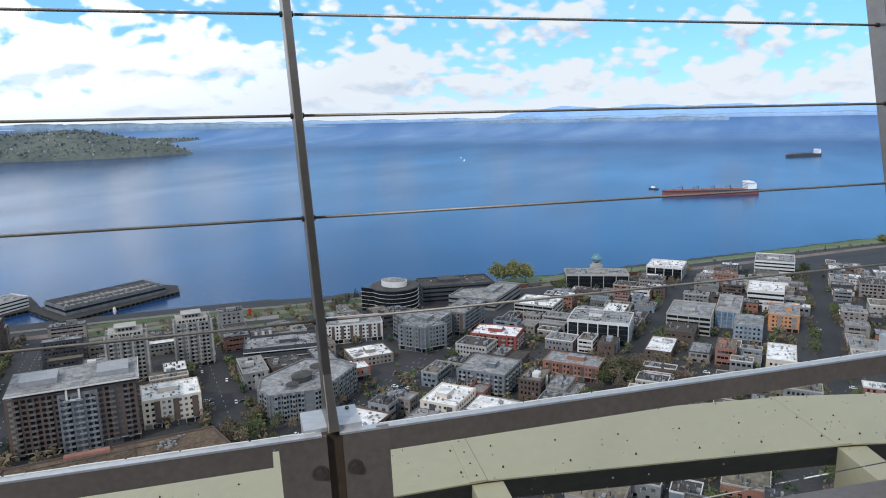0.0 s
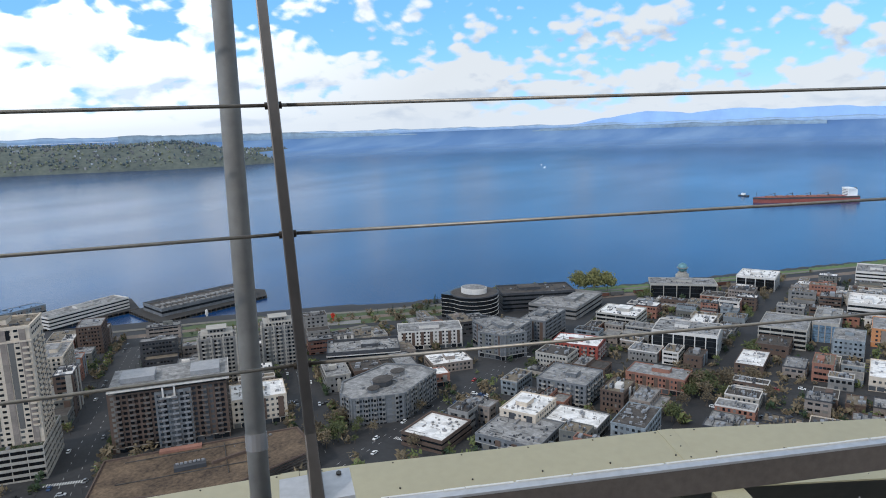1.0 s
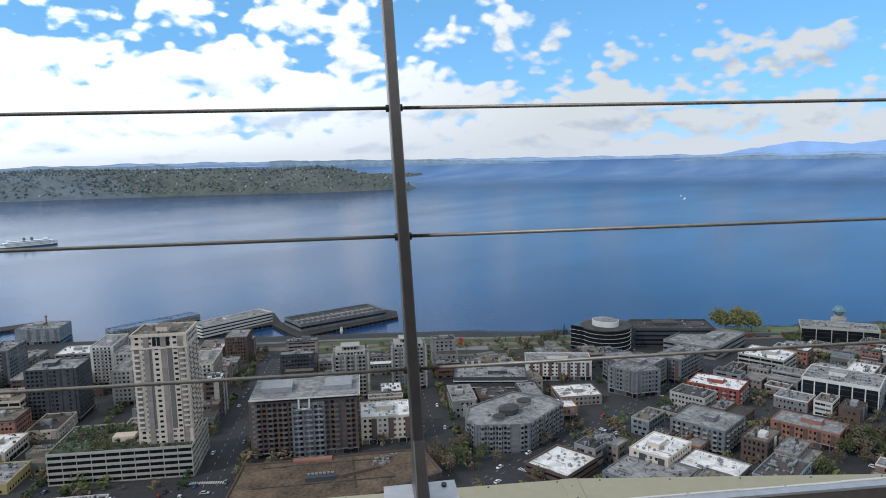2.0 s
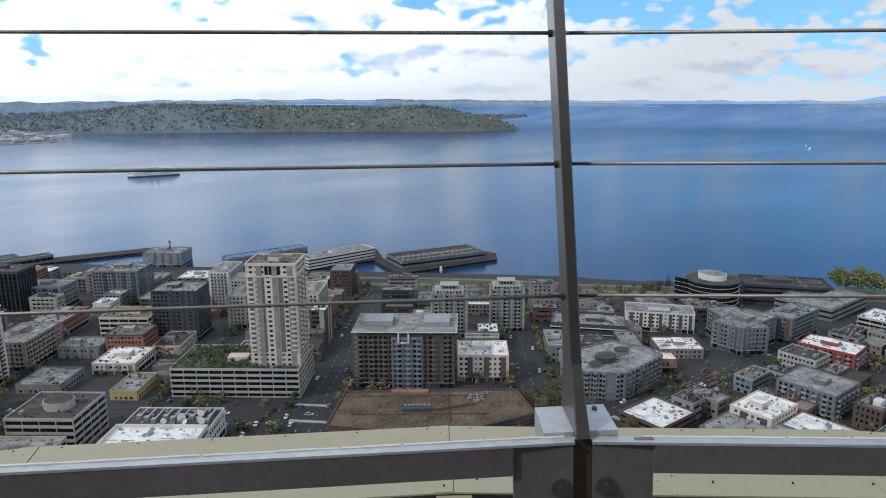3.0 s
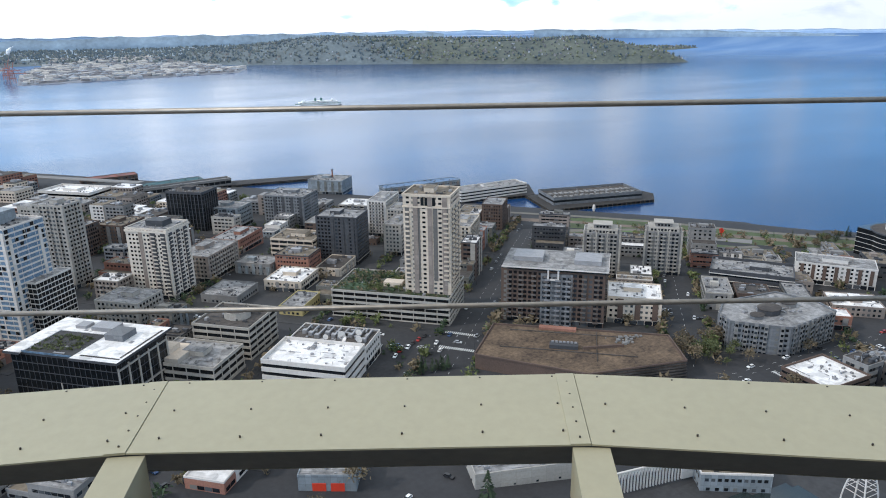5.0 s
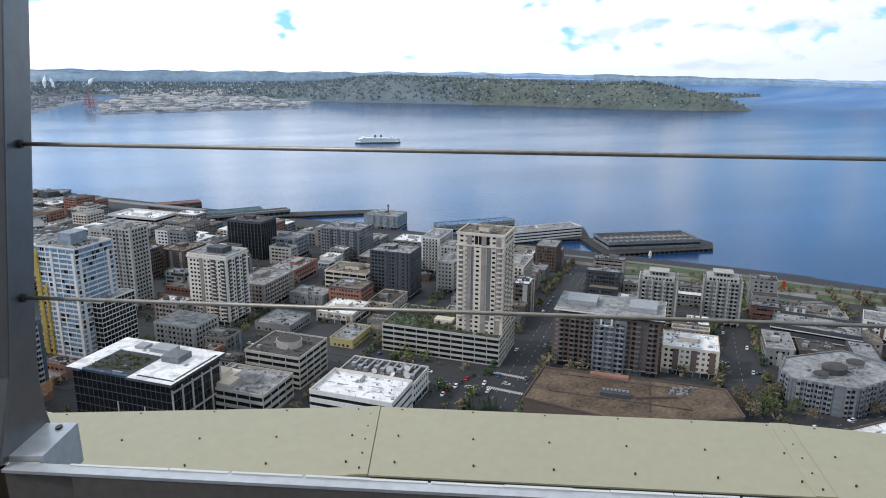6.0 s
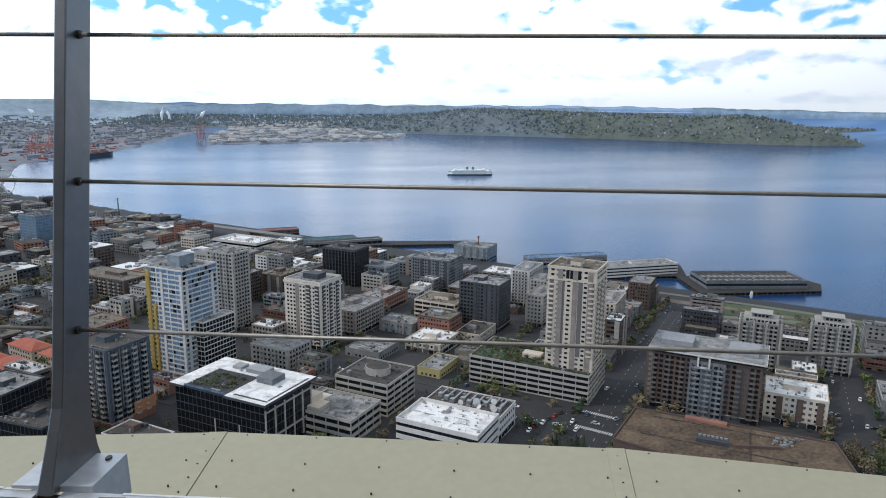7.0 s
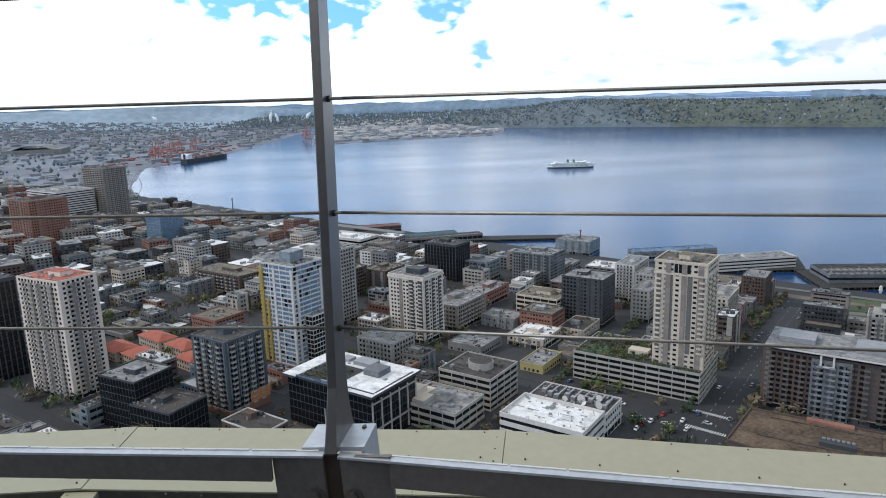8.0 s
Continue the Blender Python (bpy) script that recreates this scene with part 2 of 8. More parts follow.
def weathered_roof(m, patch, seam, dirt):
    """Adds patched membrane, seams and ponding stains to a roof surface."""
    nt = m.node_tree
    b = nt.nodes["Principled BSDF"]
    old = b.inputs["Base Color"].links[0].from_socket
    tc = nt.nodes.new("ShaderNodeTexCoord")
    tiles = nt.nodes.new("ShaderNodeTexBrick")
    tiles.inputs["Scale"].default_value = 1.0
    tiles.inputs["Brick Width"].default_value, tiles.inputs["Row Height"].default_value = 9.0, 3.1
    tiles.inputs["Mortar Size"].default_value = 0.05
    tiles.inputs["Color1"].default_value, tiles.inputs["Color2"].default_value = (1 - patch,) * 3 + (1,), (1 + patch * 0.4,) * 3 + (1,)
    tiles.inputs["Mortar"].default_value = (seam, seam, seam, 1)
    nt.links.new(tc.outputs["Object"], tiles.inputs["Vector"])
    pond = nt.nodes.new("ShaderNodeTexNoise")
    pond.inputs["Scale"].default_value, pond.inputs["Detail"].default_value, pond.inputs["Distortion"].default_value = 0.11, 4.0, 0.8
    nt.links.new(tc.outputs["Object"], pond.inputs["Vector"])
    stain = nt.nodes.new("ShaderNodeMapRange")
    stain.interpolation_type = "SMOOTHSTEP"
    for k, v in (("From Min", 0.52), ("From Max", 0.62), ("To Min", 1.0), ("To Max", dirt)):
        stain.inputs[k].default_value = v
    nt.links.new(pond.outputs["Fac"], stain.inputs["Value"])
    for src in (tiles.outputs["Color"], stain.outputs[0]):
        mx = nt.nodes.new("ShaderNodeMix")
        mx.data_type, mx.blend_type = "RGBA", "MULTIPLY"
        mx.inputs[0].default_value = 1.0
        nt.links.new(old, mx.inputs[6])
        nt.links.new(src, mx.inputs[7])
        old = mx.outputs[2]
    nt.links.new(old, b.inputs["Base Color"])


weathered_roof(roofgrey, 0.25, 0.6, 0.62)
weathered_roof(roofdark, 0.25, 0.7, 0.6)
weathered_roof(rooftan, 0.2, 0.7, 0.62)
weathered_roof(roofwhite, 0.08, 0.78, 0.72)


def panelled_wall(m, w, h, tone, joint):
    """Adds storey-high panels of slightly different tone, with fine joints, to a wall surface."""
    nt = m.node_tree
    b = nt.nodes["Principled BSDF"]
    old = b.inputs["Base Color"].links[0].from_socket
    tc = nt.nodes.new("ShaderNodeTexCoord")
    sp_ = nt.nodes.new("ShaderNodeSeparateXYZ")
    nt.links.new(tc.outputs["Object"], sp_.inputs[0])
    ad = nt.nodes.new("ShaderNodeMath")
    nt.links.new(sp_.outputs[0], ad.inputs[0])
    nt.links.new(sp_.outputs[1], ad.inputs[1])
    cb = nt.nodes.new("ShaderNodeCombineXYZ")
    nt.links.new(ad.outputs[0], cb.inputs[0])
    nt.links.new(sp_.outputs[2], cb.inputs[1])
    tiles = nt.nodes.new("ShaderNodeTexBrick")
    tiles.offset = 0.0
    tiles.inputs["Scale"].default_value, tiles.inputs["Mortar Size"].default_value = 1.0, 0.045
    tiles.inputs["Brick Width"].default_value, tiles.inputs["Row Height"].default_value = w, h
    tiles.inputs["Color1"].default_value, tiles.inputs["Color2"].default_value = (1 - tone,) * 3 + (1,), (1 + tone * 0.6,) * 3 + (1,)
    tiles.inputs["Mortar"].default_value = (joint, joint, joint, 1)
    nt.links.new(cb.outputs[0], tiles.inputs["Vector"])
    mx = nt.nodes.new("ShaderNodeMix")
    mx.data_type, mx.blend_type = "RGBA", "MULTIPLY"
    mx.inputs[0].default_value = 1.0
    nt.links.new(old, mx.inputs[6])
    nt.links.new(tiles.outputs["Color"], mx.inputs[7])
    nt.links.new(mx.outputs[2], b.inputs["Base Color"])


for m_, w_, h_, t_, j_ in ((greyw, 3.0, 1.55, 0.22, 0.6), (greyd, 3.0, 1.55, 0.25, 0.7), (bluew, 2.4, 3.1, 0.25, 0.6), (tan, 4.0, 3.1, 0.18, 0.65), (olive, 3.5, 3.1, 0.2, 0.65),
                           (conc, 5.0, 3.1, 0.15, 0.65), (conc_lt, 6.0, 3.1, 0.1, 0.7), (cream, 6.0, 2.95, 0.07, 0.75), (whitew, 5.0, 3.0, 0.08, 0.75)):
    panelled_wall(m_, w_, h_, t_, j_)
metal_lt = mat("rooftop_metal", (0.278, 0.272, 0.274), 0.5, 0.3, 0.2, 0.3, 2.0, 0.1)
leaf_m = mat("spring_leaves", (0.085, 0.10, 0.034), 0.9, 0, 0.45, 0.15, 1.5, 0.2, random_tone=0.35)
leaf_dk = mat("dark_conifer_leaves", (0.030, 0.050, 0.022), 0.9, 0, 0.4, 0.15, 1.5, 0.2, random_tone=0.3)
leaf_br = mat("bare_brown_twigs", (0.13, 0.10, 0.06), 0.9, 0, 0.4, 0.15, 1.5, 0.2, random_tone=0.3)
leaf_yl = mat("young_willow_leaves", (0.155, 0.15, 0.055), 0.9, 0, 0.4, 0.15, 1.5, 0.2, random_tone=0.3)
bark = mat("bark", (0.11, 0.085, 0.06), 0.95, 0, 0.3, 0.5, 4, 0.2)
stripe_m = mat("road_paint", (0.62, 0.62, 0.60), 0.8, 0, 0.15, 0.2, 1.5, 0.05)
red_art = mat("red_painted_steel", (0.55, 0.045, 0.02), 0.5, 0, 0.1, 0.1, 1, 0)
hull_red = mat("rust_red_hull", (0.245, 0.060, 0.043), 0.6, 0, 0.2, 0.03, 0.3, 0)
hull_dk = mat("dark_hull", (0.04, 0.045, 0.05), 0.5, 0, 0.2, 0.03, 0.3, 0)
ship_wh = mat("white_ship_paint", (0.78, 0.79, 0.78), 0.5, 0, 0.08, 0.05, 0.5, 0)
ferry_gr = mat("green_trim_paint", (0.05, 0.14, 0.11), 0.5, 0, 0.1, 0.05, 0.5, 0)
crane_m = mat("orange_red_crane_paint", (0.34, 0.13, 0.10), 0.6, 0, 0.15, 0.05, 0.5, 0)
# far trees: a bluish haze tint is put into the leaf colours
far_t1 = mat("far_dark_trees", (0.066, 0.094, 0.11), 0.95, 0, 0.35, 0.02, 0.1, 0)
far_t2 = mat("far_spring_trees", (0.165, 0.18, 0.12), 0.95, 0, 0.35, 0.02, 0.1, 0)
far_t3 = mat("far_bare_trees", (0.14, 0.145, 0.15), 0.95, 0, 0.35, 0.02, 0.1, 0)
# the mountain's pale blue is haze put into the base colour
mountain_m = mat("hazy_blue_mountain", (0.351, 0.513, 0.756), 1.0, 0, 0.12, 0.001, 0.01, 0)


def water_material():
    m = bpy.data.materials.new("sea_water")
    m.use_nodes = True
    nt = m.node_tree
    b = nt.nodes["Principled BSDF"]
    b.inputs["Roughness"].default_value, b.inputs["IOR"].default_value = 0.2, 1.33
    tc = nt.nodes.new("ShaderNodeTexCoord")
    mp = nt.nodes.new("ShaderNodeMapping")
    mp.inputs["Rotation"].default_value = (0, 0, radians(20))
    mp.inputs["Scale"].default_value = (1.0, 2.6, 1.0)
    nt.links.new(tc.outputs["Object"], mp.inputs["Vector"])
    wind = nt.nodes.new("ShaderNodeTexNoise")
    wind.inputs["Scale"].default_value, wind.inputs["Detail"].default_value = 0.0016, 6.0
    nt.links.new(mp.outputs[0], wind.inputs["Vector"])
    ramp = nt.nodes.new("ShaderNodeValToRGB")
    ramp.color_ramp.elements[0].position, ramp.color_ramp.elements[0].color = 0.35, (0.003, 0.028, 0.096, 1)
    ramp.color_ramp.elements[1].position, ramp.color_ramp.elements[1].color = 0.68, (0.009, 0.050, 0.146, 1)
    nt.links.new(wind.outputs["Fac"], ramp.inputs[0])
    # far out, pale sky sheen is painted into the base colour while gloss fades
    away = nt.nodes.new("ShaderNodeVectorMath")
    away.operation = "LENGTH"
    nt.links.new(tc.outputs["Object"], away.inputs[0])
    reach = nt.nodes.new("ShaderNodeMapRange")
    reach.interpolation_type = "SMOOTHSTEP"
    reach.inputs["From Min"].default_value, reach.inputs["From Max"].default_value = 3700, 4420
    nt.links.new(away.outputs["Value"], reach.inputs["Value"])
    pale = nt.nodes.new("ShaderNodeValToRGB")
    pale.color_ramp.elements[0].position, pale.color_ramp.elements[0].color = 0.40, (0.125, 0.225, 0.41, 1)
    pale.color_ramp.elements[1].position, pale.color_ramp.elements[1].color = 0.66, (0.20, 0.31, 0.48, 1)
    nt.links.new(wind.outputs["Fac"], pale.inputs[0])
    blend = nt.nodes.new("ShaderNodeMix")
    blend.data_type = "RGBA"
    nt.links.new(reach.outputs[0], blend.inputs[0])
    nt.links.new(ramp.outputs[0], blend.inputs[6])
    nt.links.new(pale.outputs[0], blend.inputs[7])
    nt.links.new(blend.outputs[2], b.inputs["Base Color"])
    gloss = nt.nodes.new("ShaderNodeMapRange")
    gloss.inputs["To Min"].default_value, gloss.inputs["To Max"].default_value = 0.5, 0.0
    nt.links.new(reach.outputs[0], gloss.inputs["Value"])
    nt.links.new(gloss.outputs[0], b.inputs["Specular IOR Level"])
    rr = nt.nodes.new("ShaderNodeMapRange")
    rr.inputs["From Min"].default_value, rr.inputs["From Max"].default_value = 0.35, 0.7
    rr.inputs["To Min"].default_value, rr.inputs["To Max"].default_value = 0.235, 0.195
    nt.links.new(wind.outputs["Fac"], rr.inputs["Value"])
    nt.links.new(rr.outputs[0], b.inputs["Roughness"])
    chop = nt.nodes.new("ShaderNodeTexNoise")
    chop.inputs["Scale"].default_value, chop.inputs["Detail"].default_value = 0.12, 6.0
    nt.links.new(mp.outputs[0], chop.inputs["Vector"])
    bp = nt.nodes.new("ShaderNodeBump")
    bp.inputs["Strength"].default_value, bp.inputs["Distance"].default_value = 0.05, 1.0
    nt.links.new(chop.outputs["Fac"], bp.inputs["Height"])
    nt.links.new(bp.outputs[0], b.inputs["Normal"])
    return m


water_m = water_material()


def clear_glass():
    m = bpy.data.materials.new("clear_glass")
    m.use_nodes = True
    b = m.node_tree.nodes["Principled BSDF"]
    b.inputs["Base Color"].default_value = (0.95, 0.97, 0.96, 1)
    b.inputs["Roughness"].default_value, b.inputs["IOR"].default_value = 0.02, 1.05
    b.inputs["Transmission Weight"].default_value = 1.0
    return m


pane_m = clear_glass()


# ---------------------------------------------------------------- mesh tools
class Shape:
    """Collects boxes, prisms and tubes into one mesh."""

    def __init__(self):
        self.v, self.f = [], []

    def add(self, verts, faces):
        k = len(self.v)
        self.v += [tuple(p) for p in verts]
        self.f += [tuple(i + k for i in q) for q in faces]
        return self

    def box(self, x0, x1, y0, y1, z0, z1):
        return self.add([(x0, y0, z0), (x1, y0, z0), (x1, y1, z0), (x0, y1, z0), (x0, y0, z1), (x1, y0, z1), (x1, y1, z1), (x0, y1, z1)],
                        [(3, 2, 1, 0), (4, 5, 6, 7), (0, 1, 5, 4), (1, 2, 6, 5), (2, 3, 7, 6), (3, 0, 4, 7)])

    def prism(self, outline, z0, z1):
        n = len(outline)
        area = sum(outline[i][0] * outline[(i + 1) % n][1] - outline[(i + 1) % n][0] * outline[i][1] for i in range(n))
        pts = list(outline) if area > 0 else list(outline)[::-1]
        return self.add([(x, y, z0) for x, y in pts] + [(x, y, z1) for x, y in pts],
                        [tuple(range(n - 1, -1, -1)), tuple(range(n, 2 * n))] + [(i, (i + 1) % n, n + (i + 1) % n, n + i) for i in range(n)])

    def ring(self, cx, cy, rx, ry, z0, z1, n=16):
        return self.prism([(cx + rx * math.cos(2 * math.pi * i / n), cy + ry * math.sin(2 * math.pi * i / n)) for i in range(n)], z0, z1)

    def tube(self, a, b, r, n=8, r2=None):
        a, b = Vector(a), Vector(b)
        w = (b - a).normalized()
        u = w.orthogonal().normalized()
        s = w.cross(u)
        r2 = r if r2 is None else r2
        ring = [(math.cos(2 * math.pi * i / n), math.sin(2 * math.pi * i / n)) for i in range(n)]
        return self.add([a + (u * c + s * d) * r for c, d in ring] + [b + (u * c + s * d) * r2 for c, d in ring],
                        [tuple(range(n - 1, -1, -1)), tuple(range(n, 2 * n))] + [(i, (i + 1) % n, n + (i + 1) % n, n + i) for i in range(n)])

    def slab(self, p):
        """A solid from eight corners: four below, four above, each counter-clockwise."""
        return self.add(p, [(3, 2, 1, 0), (4, 5, 6, 7), (0, 1, 5, 4), (1, 2, 6, 5), (2, 3, 7, 6), (3, 0, 4, 7)])

    def mesh(self, name, material, smooth=False):
        me = bpy.data.meshes.new(name)
        me.from_pydata(self.v, [], self.f)
        me.materials.append(material)
        if smooth:
            me.polygons.foreach_set("use_smooth", [True] * len(me.polygons))
        return me


def part(name, shape, material, parent, label="", kind="", smooth=False):
    """One mesh object under a thing or under a part."""
    ob = new(name, shape if isinstance(shape, bpy.types.Mesh) else shape.mesh(name, material, smooth))
    ob.parent = parent
    return tagged(ob, label, kind=kind)


def thing(name, label, category, m, group="", kind=""):
    ob = new(name)
    ob.empty_display_size = 0.2
    ob.matrix_world = m
    return tagged(ob, label, category, group, kind)


# ---------------------------------------------------------------- the lie of the land
SEA = -40.0
EYE_Z = 159.7


def inland(x, y):
    return (x + y) * 0.70711 + 770.0


def ground_z(x, y):
    return SEA + float(np.interp(inland(x, y), [-50, 0, 40, 250, 650, 3000], [-4, 2, 4, 20, 38, 40]))


def far(x, y, z):
    """Draws what lies past 3 km nearer along its line of sight, so that all stays within 5 km."""
    d = math.hypot(x, y)
    if d <= 3000:
        return (x, y, z)
    r = 3000 + 1780 * (1 - math.exp(-(d - 3000) / 1780))
    k = r / d
    return (x * k, y * k, EYE_Z + (z - EYE_Z) * k)


MAINLAND = [(-2300, 1150), (-2300, 9000), (14000, 9000), (14000, -14000), (500, -14000), (440, -4400), (572, -2866), (740, -2378),
            (600, -1800), (520, -1635), (115, -1240), (-258, -925), (-410, -700), (-546, -568), (-659, -421), (-801, -271), (-1051, -36), (-1183, 81), (-1500, 380)]
ISLAND = [(277, -3284), (-649, -3586), (-760, -4000), (-400, -5600), (250, -5600), (330, -4400)]
PENINSULA = [(-2840, -2880), (-2990, -3060), (-3230, -3600), (-3650, -4150), (-4300, -4390), (-4720, -4620), (-4560, -4860), (-4000, -5300), (-3600, -14000), (1200, -14000), (1200, -5500), (-300, -5000), (-560, -4700), (-805, -4300), (-1395, -3910), (-1902, -3520), (-2286, -3100), (-2600, -2930)]


def inside(px, py, poly):
    """Signed distance to a coast, positive on land."""
    d = np.full(px.shape, 1e9)
    sign = np.zeros(px.shape, bool)
    for (ax, ay), (bx_, by_) in zip(poly, poly[1:] + poly[:1]):
        ex, ey = bx_ - ax, by_ - ay
        t = np.clip(((px - ax) * ex + (py - ay) * ey) / (ex * ex + ey * ey), 0, 1)
        d = np.minimum(d, np.hypot(px - ax - t * ex, py - ay - t * ey))
        cross = ((ay > py) != (by_ > py)) & (px < (bx_ - ax) * (py - ay) / (by_ - ay + 1e-9) + ax)
        sign ^= cross
    return np.where(sign, d, -d)


def wavy(x, y, s):
    return np.sin(x / s + 1.3 * np.sin(y / s * 0.7)) * np.cos(y / s * 1.1 + 0.8 * np.sin(x / s * 0.6))


def land_height(x, y):
    x, y = np.asarray(x, float), np.asarray(y, float)
    a, b, c = inside(x, y, MAINLAND), inside(x, y, ISLAND), inside(x, y, PENINSULA)
    s = (x + y) * 0.70711 + 770.0
    near = SEA + np.interp(s, [-50, 0, 40, 250, 650, 3000], [-4, 2, 4, 20, 38, 40])
    flat = SEA + 4 + 0 * x
    south = np.clip((-y - 1300) / 500, 0, 1)
    hz_main = near * (1 - south) + flat * south + np.clip((-y - 5600) / 3000, 0, 1) * (85 + 22 * wavy(x, y, 900))
    hz_main += np.clip((x - 1500) / 1500, 0, 1) * south * 60
    rise = np.clip(c / 420, 0, 1) ** 0.8
    hz_pen = SEA + 3 + rise * (106 + 20 * wavy(x, y, 620) + 8 * wavy(x, y, 190)) * np.clip((4600 - np.hypot(x + 300, y + 2000)) / 900, 0.12, 1) * np.clip((-x - 500) / 900, 0.15, 1) + np.clip((-y - 5000) / 3000, 0, 1) * 40
    z = SEA + np.clip(0.3 * np.maximum(np.maximum(a, b), c), -30, 0)
    z = np.where(a > 0, np.minimum(hz_main, SEA + 1.5 + a * 0.4), z)
    z = np.where(b > 0, SEA + 3.5, z)
    z = np.where(c > 0, np.minimum(hz_pen, SEA + 1.5 + c * 0.5), z)
    return z, a, b, c


def radial_sheet(name, radii, bearings, zfun):
    """A sheet of rings round the tower; returns mesh and the centres of its faces."""
    rr, bb = np.meshgrid(radii, np.radians(bearings), indexing="ij")
    x, y = rr * np.sin(bb), rr * np.cos(bb)
    z = zfun(x, y)
    d = np.hypot(x, y)
    r2 = np.where(d > 3000, 3000 + 1780 * (1 - np.exp(-(d - 3000) / 1780)), d)
    k = r2 / d
    pts = np.stack([x * k, y * k, EYE_Z + (z - EYE_Z) * k], -1).reshape(-1, 3)
    m, n = rr.shape
    i, j = np.meshgrid(np.arange(m - 1), np.arange(n - 1), indexing="ij")
    q = np.stack([i * n + j, i * n + j + 1, (i + 1) * n + j + 1, (i + 1) * n + j], -1).reshape(-1, 4)
    me = bpy.data.meshes.new(name)
    me.from_pydata(pts.tolist(), [], q.tolist())
    cx = (x[:-1, :-1] + x[1:, 1:]) / 2
    cy = (y[:-1, :-1] + y[1:, 1:]) / 2
    return me, cx.ravel(), cy.ravel()


radii = np.concatenate([np.linspace(4, 1200, 75)[:-1], np.linspace(1200, 3000, 45)[:-1], np.linspace(3000, 6500, 60)[:-1], np.geomspace(6500, 15500, 14)])
bearings = np.concatenate([np.arange(130, 300, 0.5), np.arange(300, 490.1, 2.5)])
me, cx, cy = radial_sheet("ground", radii, bearings, lambda x, y: land_height(x, y)[0])
zc, la, lb, lc = land_height(cx, cy)
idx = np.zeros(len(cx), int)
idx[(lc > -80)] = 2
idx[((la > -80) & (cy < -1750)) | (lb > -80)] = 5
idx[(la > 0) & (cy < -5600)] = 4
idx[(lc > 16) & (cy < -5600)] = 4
# pale concrete, its colour also lifted towards blue for distance haze
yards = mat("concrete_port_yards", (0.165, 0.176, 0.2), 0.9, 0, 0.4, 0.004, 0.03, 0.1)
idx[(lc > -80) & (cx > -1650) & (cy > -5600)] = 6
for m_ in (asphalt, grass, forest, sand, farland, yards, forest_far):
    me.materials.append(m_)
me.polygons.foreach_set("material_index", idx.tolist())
me.polygons.foreach_set("use_smooth", [True] * len(idx))
tagged(new("ground", me), "dark asphalt and earth city ground sloping down to the bay", "ground", kind="structure")
wradii = np.concatenate([np.linspace(300, 3000, 30)[:-1], np.geomspace(3000, 15500, 30)])
me, cx, cy = radial_sheet("water", wradii, np.concatenate([np.arange(120, 310, 1.0), np.arange(310, 480.1, 5)]), lambda x, y: np.full(x.shape, SEA))
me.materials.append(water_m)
me.polygons.foreach_set("use_smooth", [True] * len(me.polygons))
me.normals_split_custom_set_from_vertices([(0.0, 0.0, 1.0)] * len(me.vertices))
tagged(new("water", me), "wide blue bay with wind streaks and soft glare", "sea", kind="structure")

# ---------------------------------------------------------------- the deck, its cage and the halo ring
PHI0, STEP = 222.177, 3.75
R_POST, LEAN = 16.3, 0.2403
Z_FOOT, Z_CABLE, CABLE_GAP = 159.3259, 159.7485, 0.1432
SIDE_LEAN = {-1: 0.013, 0: 0.031, 1: 0.036, 2: 0.027, 4: 0.041, 5: 0.0545, 7: 0.021, 8: 0.0365, 9: 0.061}
SIDE_SHIFT = {0: -0.005, 5: 0.004}
DECK_Z = 158.15


def post_radius(k):
    return R_POST if k % 2 else R_POST * math.cos(radians(STEP))


def ring_point(k, out, z):
    a = radians(PHI0 + k * STEP)
    r = post_radius(k) + out
    return Vector((r * math.cos(a), r * math.sin(a), z))


def annulus(r0, r1, z0, z1, n=96, turn=0.0):
    s = Shape()
    for i in range(n):
        a, b = 2 * math.pi * i / n + turn, 2 * math.pi * (i + 1) / n + turn
        lo = [(r0 * math.cos(a), r0 * math.sin(a)), (r1 * math.cos(a), r1 * math.sin(a)), (r1 * math.cos(b), r1 * math.sin(b)), (r0 * math.cos(b), r0 * math.sin(b))]
        s.add([(*p, z0) for p in lo] + [(*p, z1) for p in lo], [(3, 2, 1, 0), (4, 5, 6, 7), (1, 2, 6, 5), (3, 0, 4, 7)])
    return s


def structure(name, shape, material, label, category):
    return tagged(new(name, shape.mesh(name, material)), label, category, kind="structure")


structure("floor", annulus(9.0, 16.15, DECK_Z - 0.25, DECK_Z), conc, "grey concrete floor of the round observation deck", "floor")
structure("wall_parapet", annulus(16.02, 16.15, DECK_Z - 0.25, 159.16), bronze, "dark bronze metal parapet under the deck rail", "wall")
# both unseen; their grey and reach are set to shade rail and posts
structure("wall_core", annulus(10.7, 11.0, DECK_Z, 161.4), greyw, "grey painted inner wall of the tower top behind the deck", "wall")
structure("ceiling", annulus(2.0, 13.7, 161.4, 161.7), greyw, "grey soffit over the inner side of the deck", "ceiling")
structure("tower_body", annulus(3.0, 14.4, 150.5, DECK_Z - 0.25), conc_lt, "pale disc of the tower top below the deck", "tower")
structure("tower_leg", annulus(2.0, 5.0, -1.0, 150.5, 24), conc_lt, "slim white tower shaft down to the ground", "tower")


def post_pose(k):
    """Each post leans outward and a little along the ring, no two quite alike."""
    turn = Matrix.Rotation(radians(PHI0 + k * STEP), 4, "Z")
    return Matrix.Translation(ring_point(k, 0, Z_FOOT)) @ turn @ pose(0, SIDE_SHIFT.get(k, 0.0), 0) @ Matrix.Rotation(-math.atan(SIDE_LEAN.get(k, 0.033)), 4, "X")


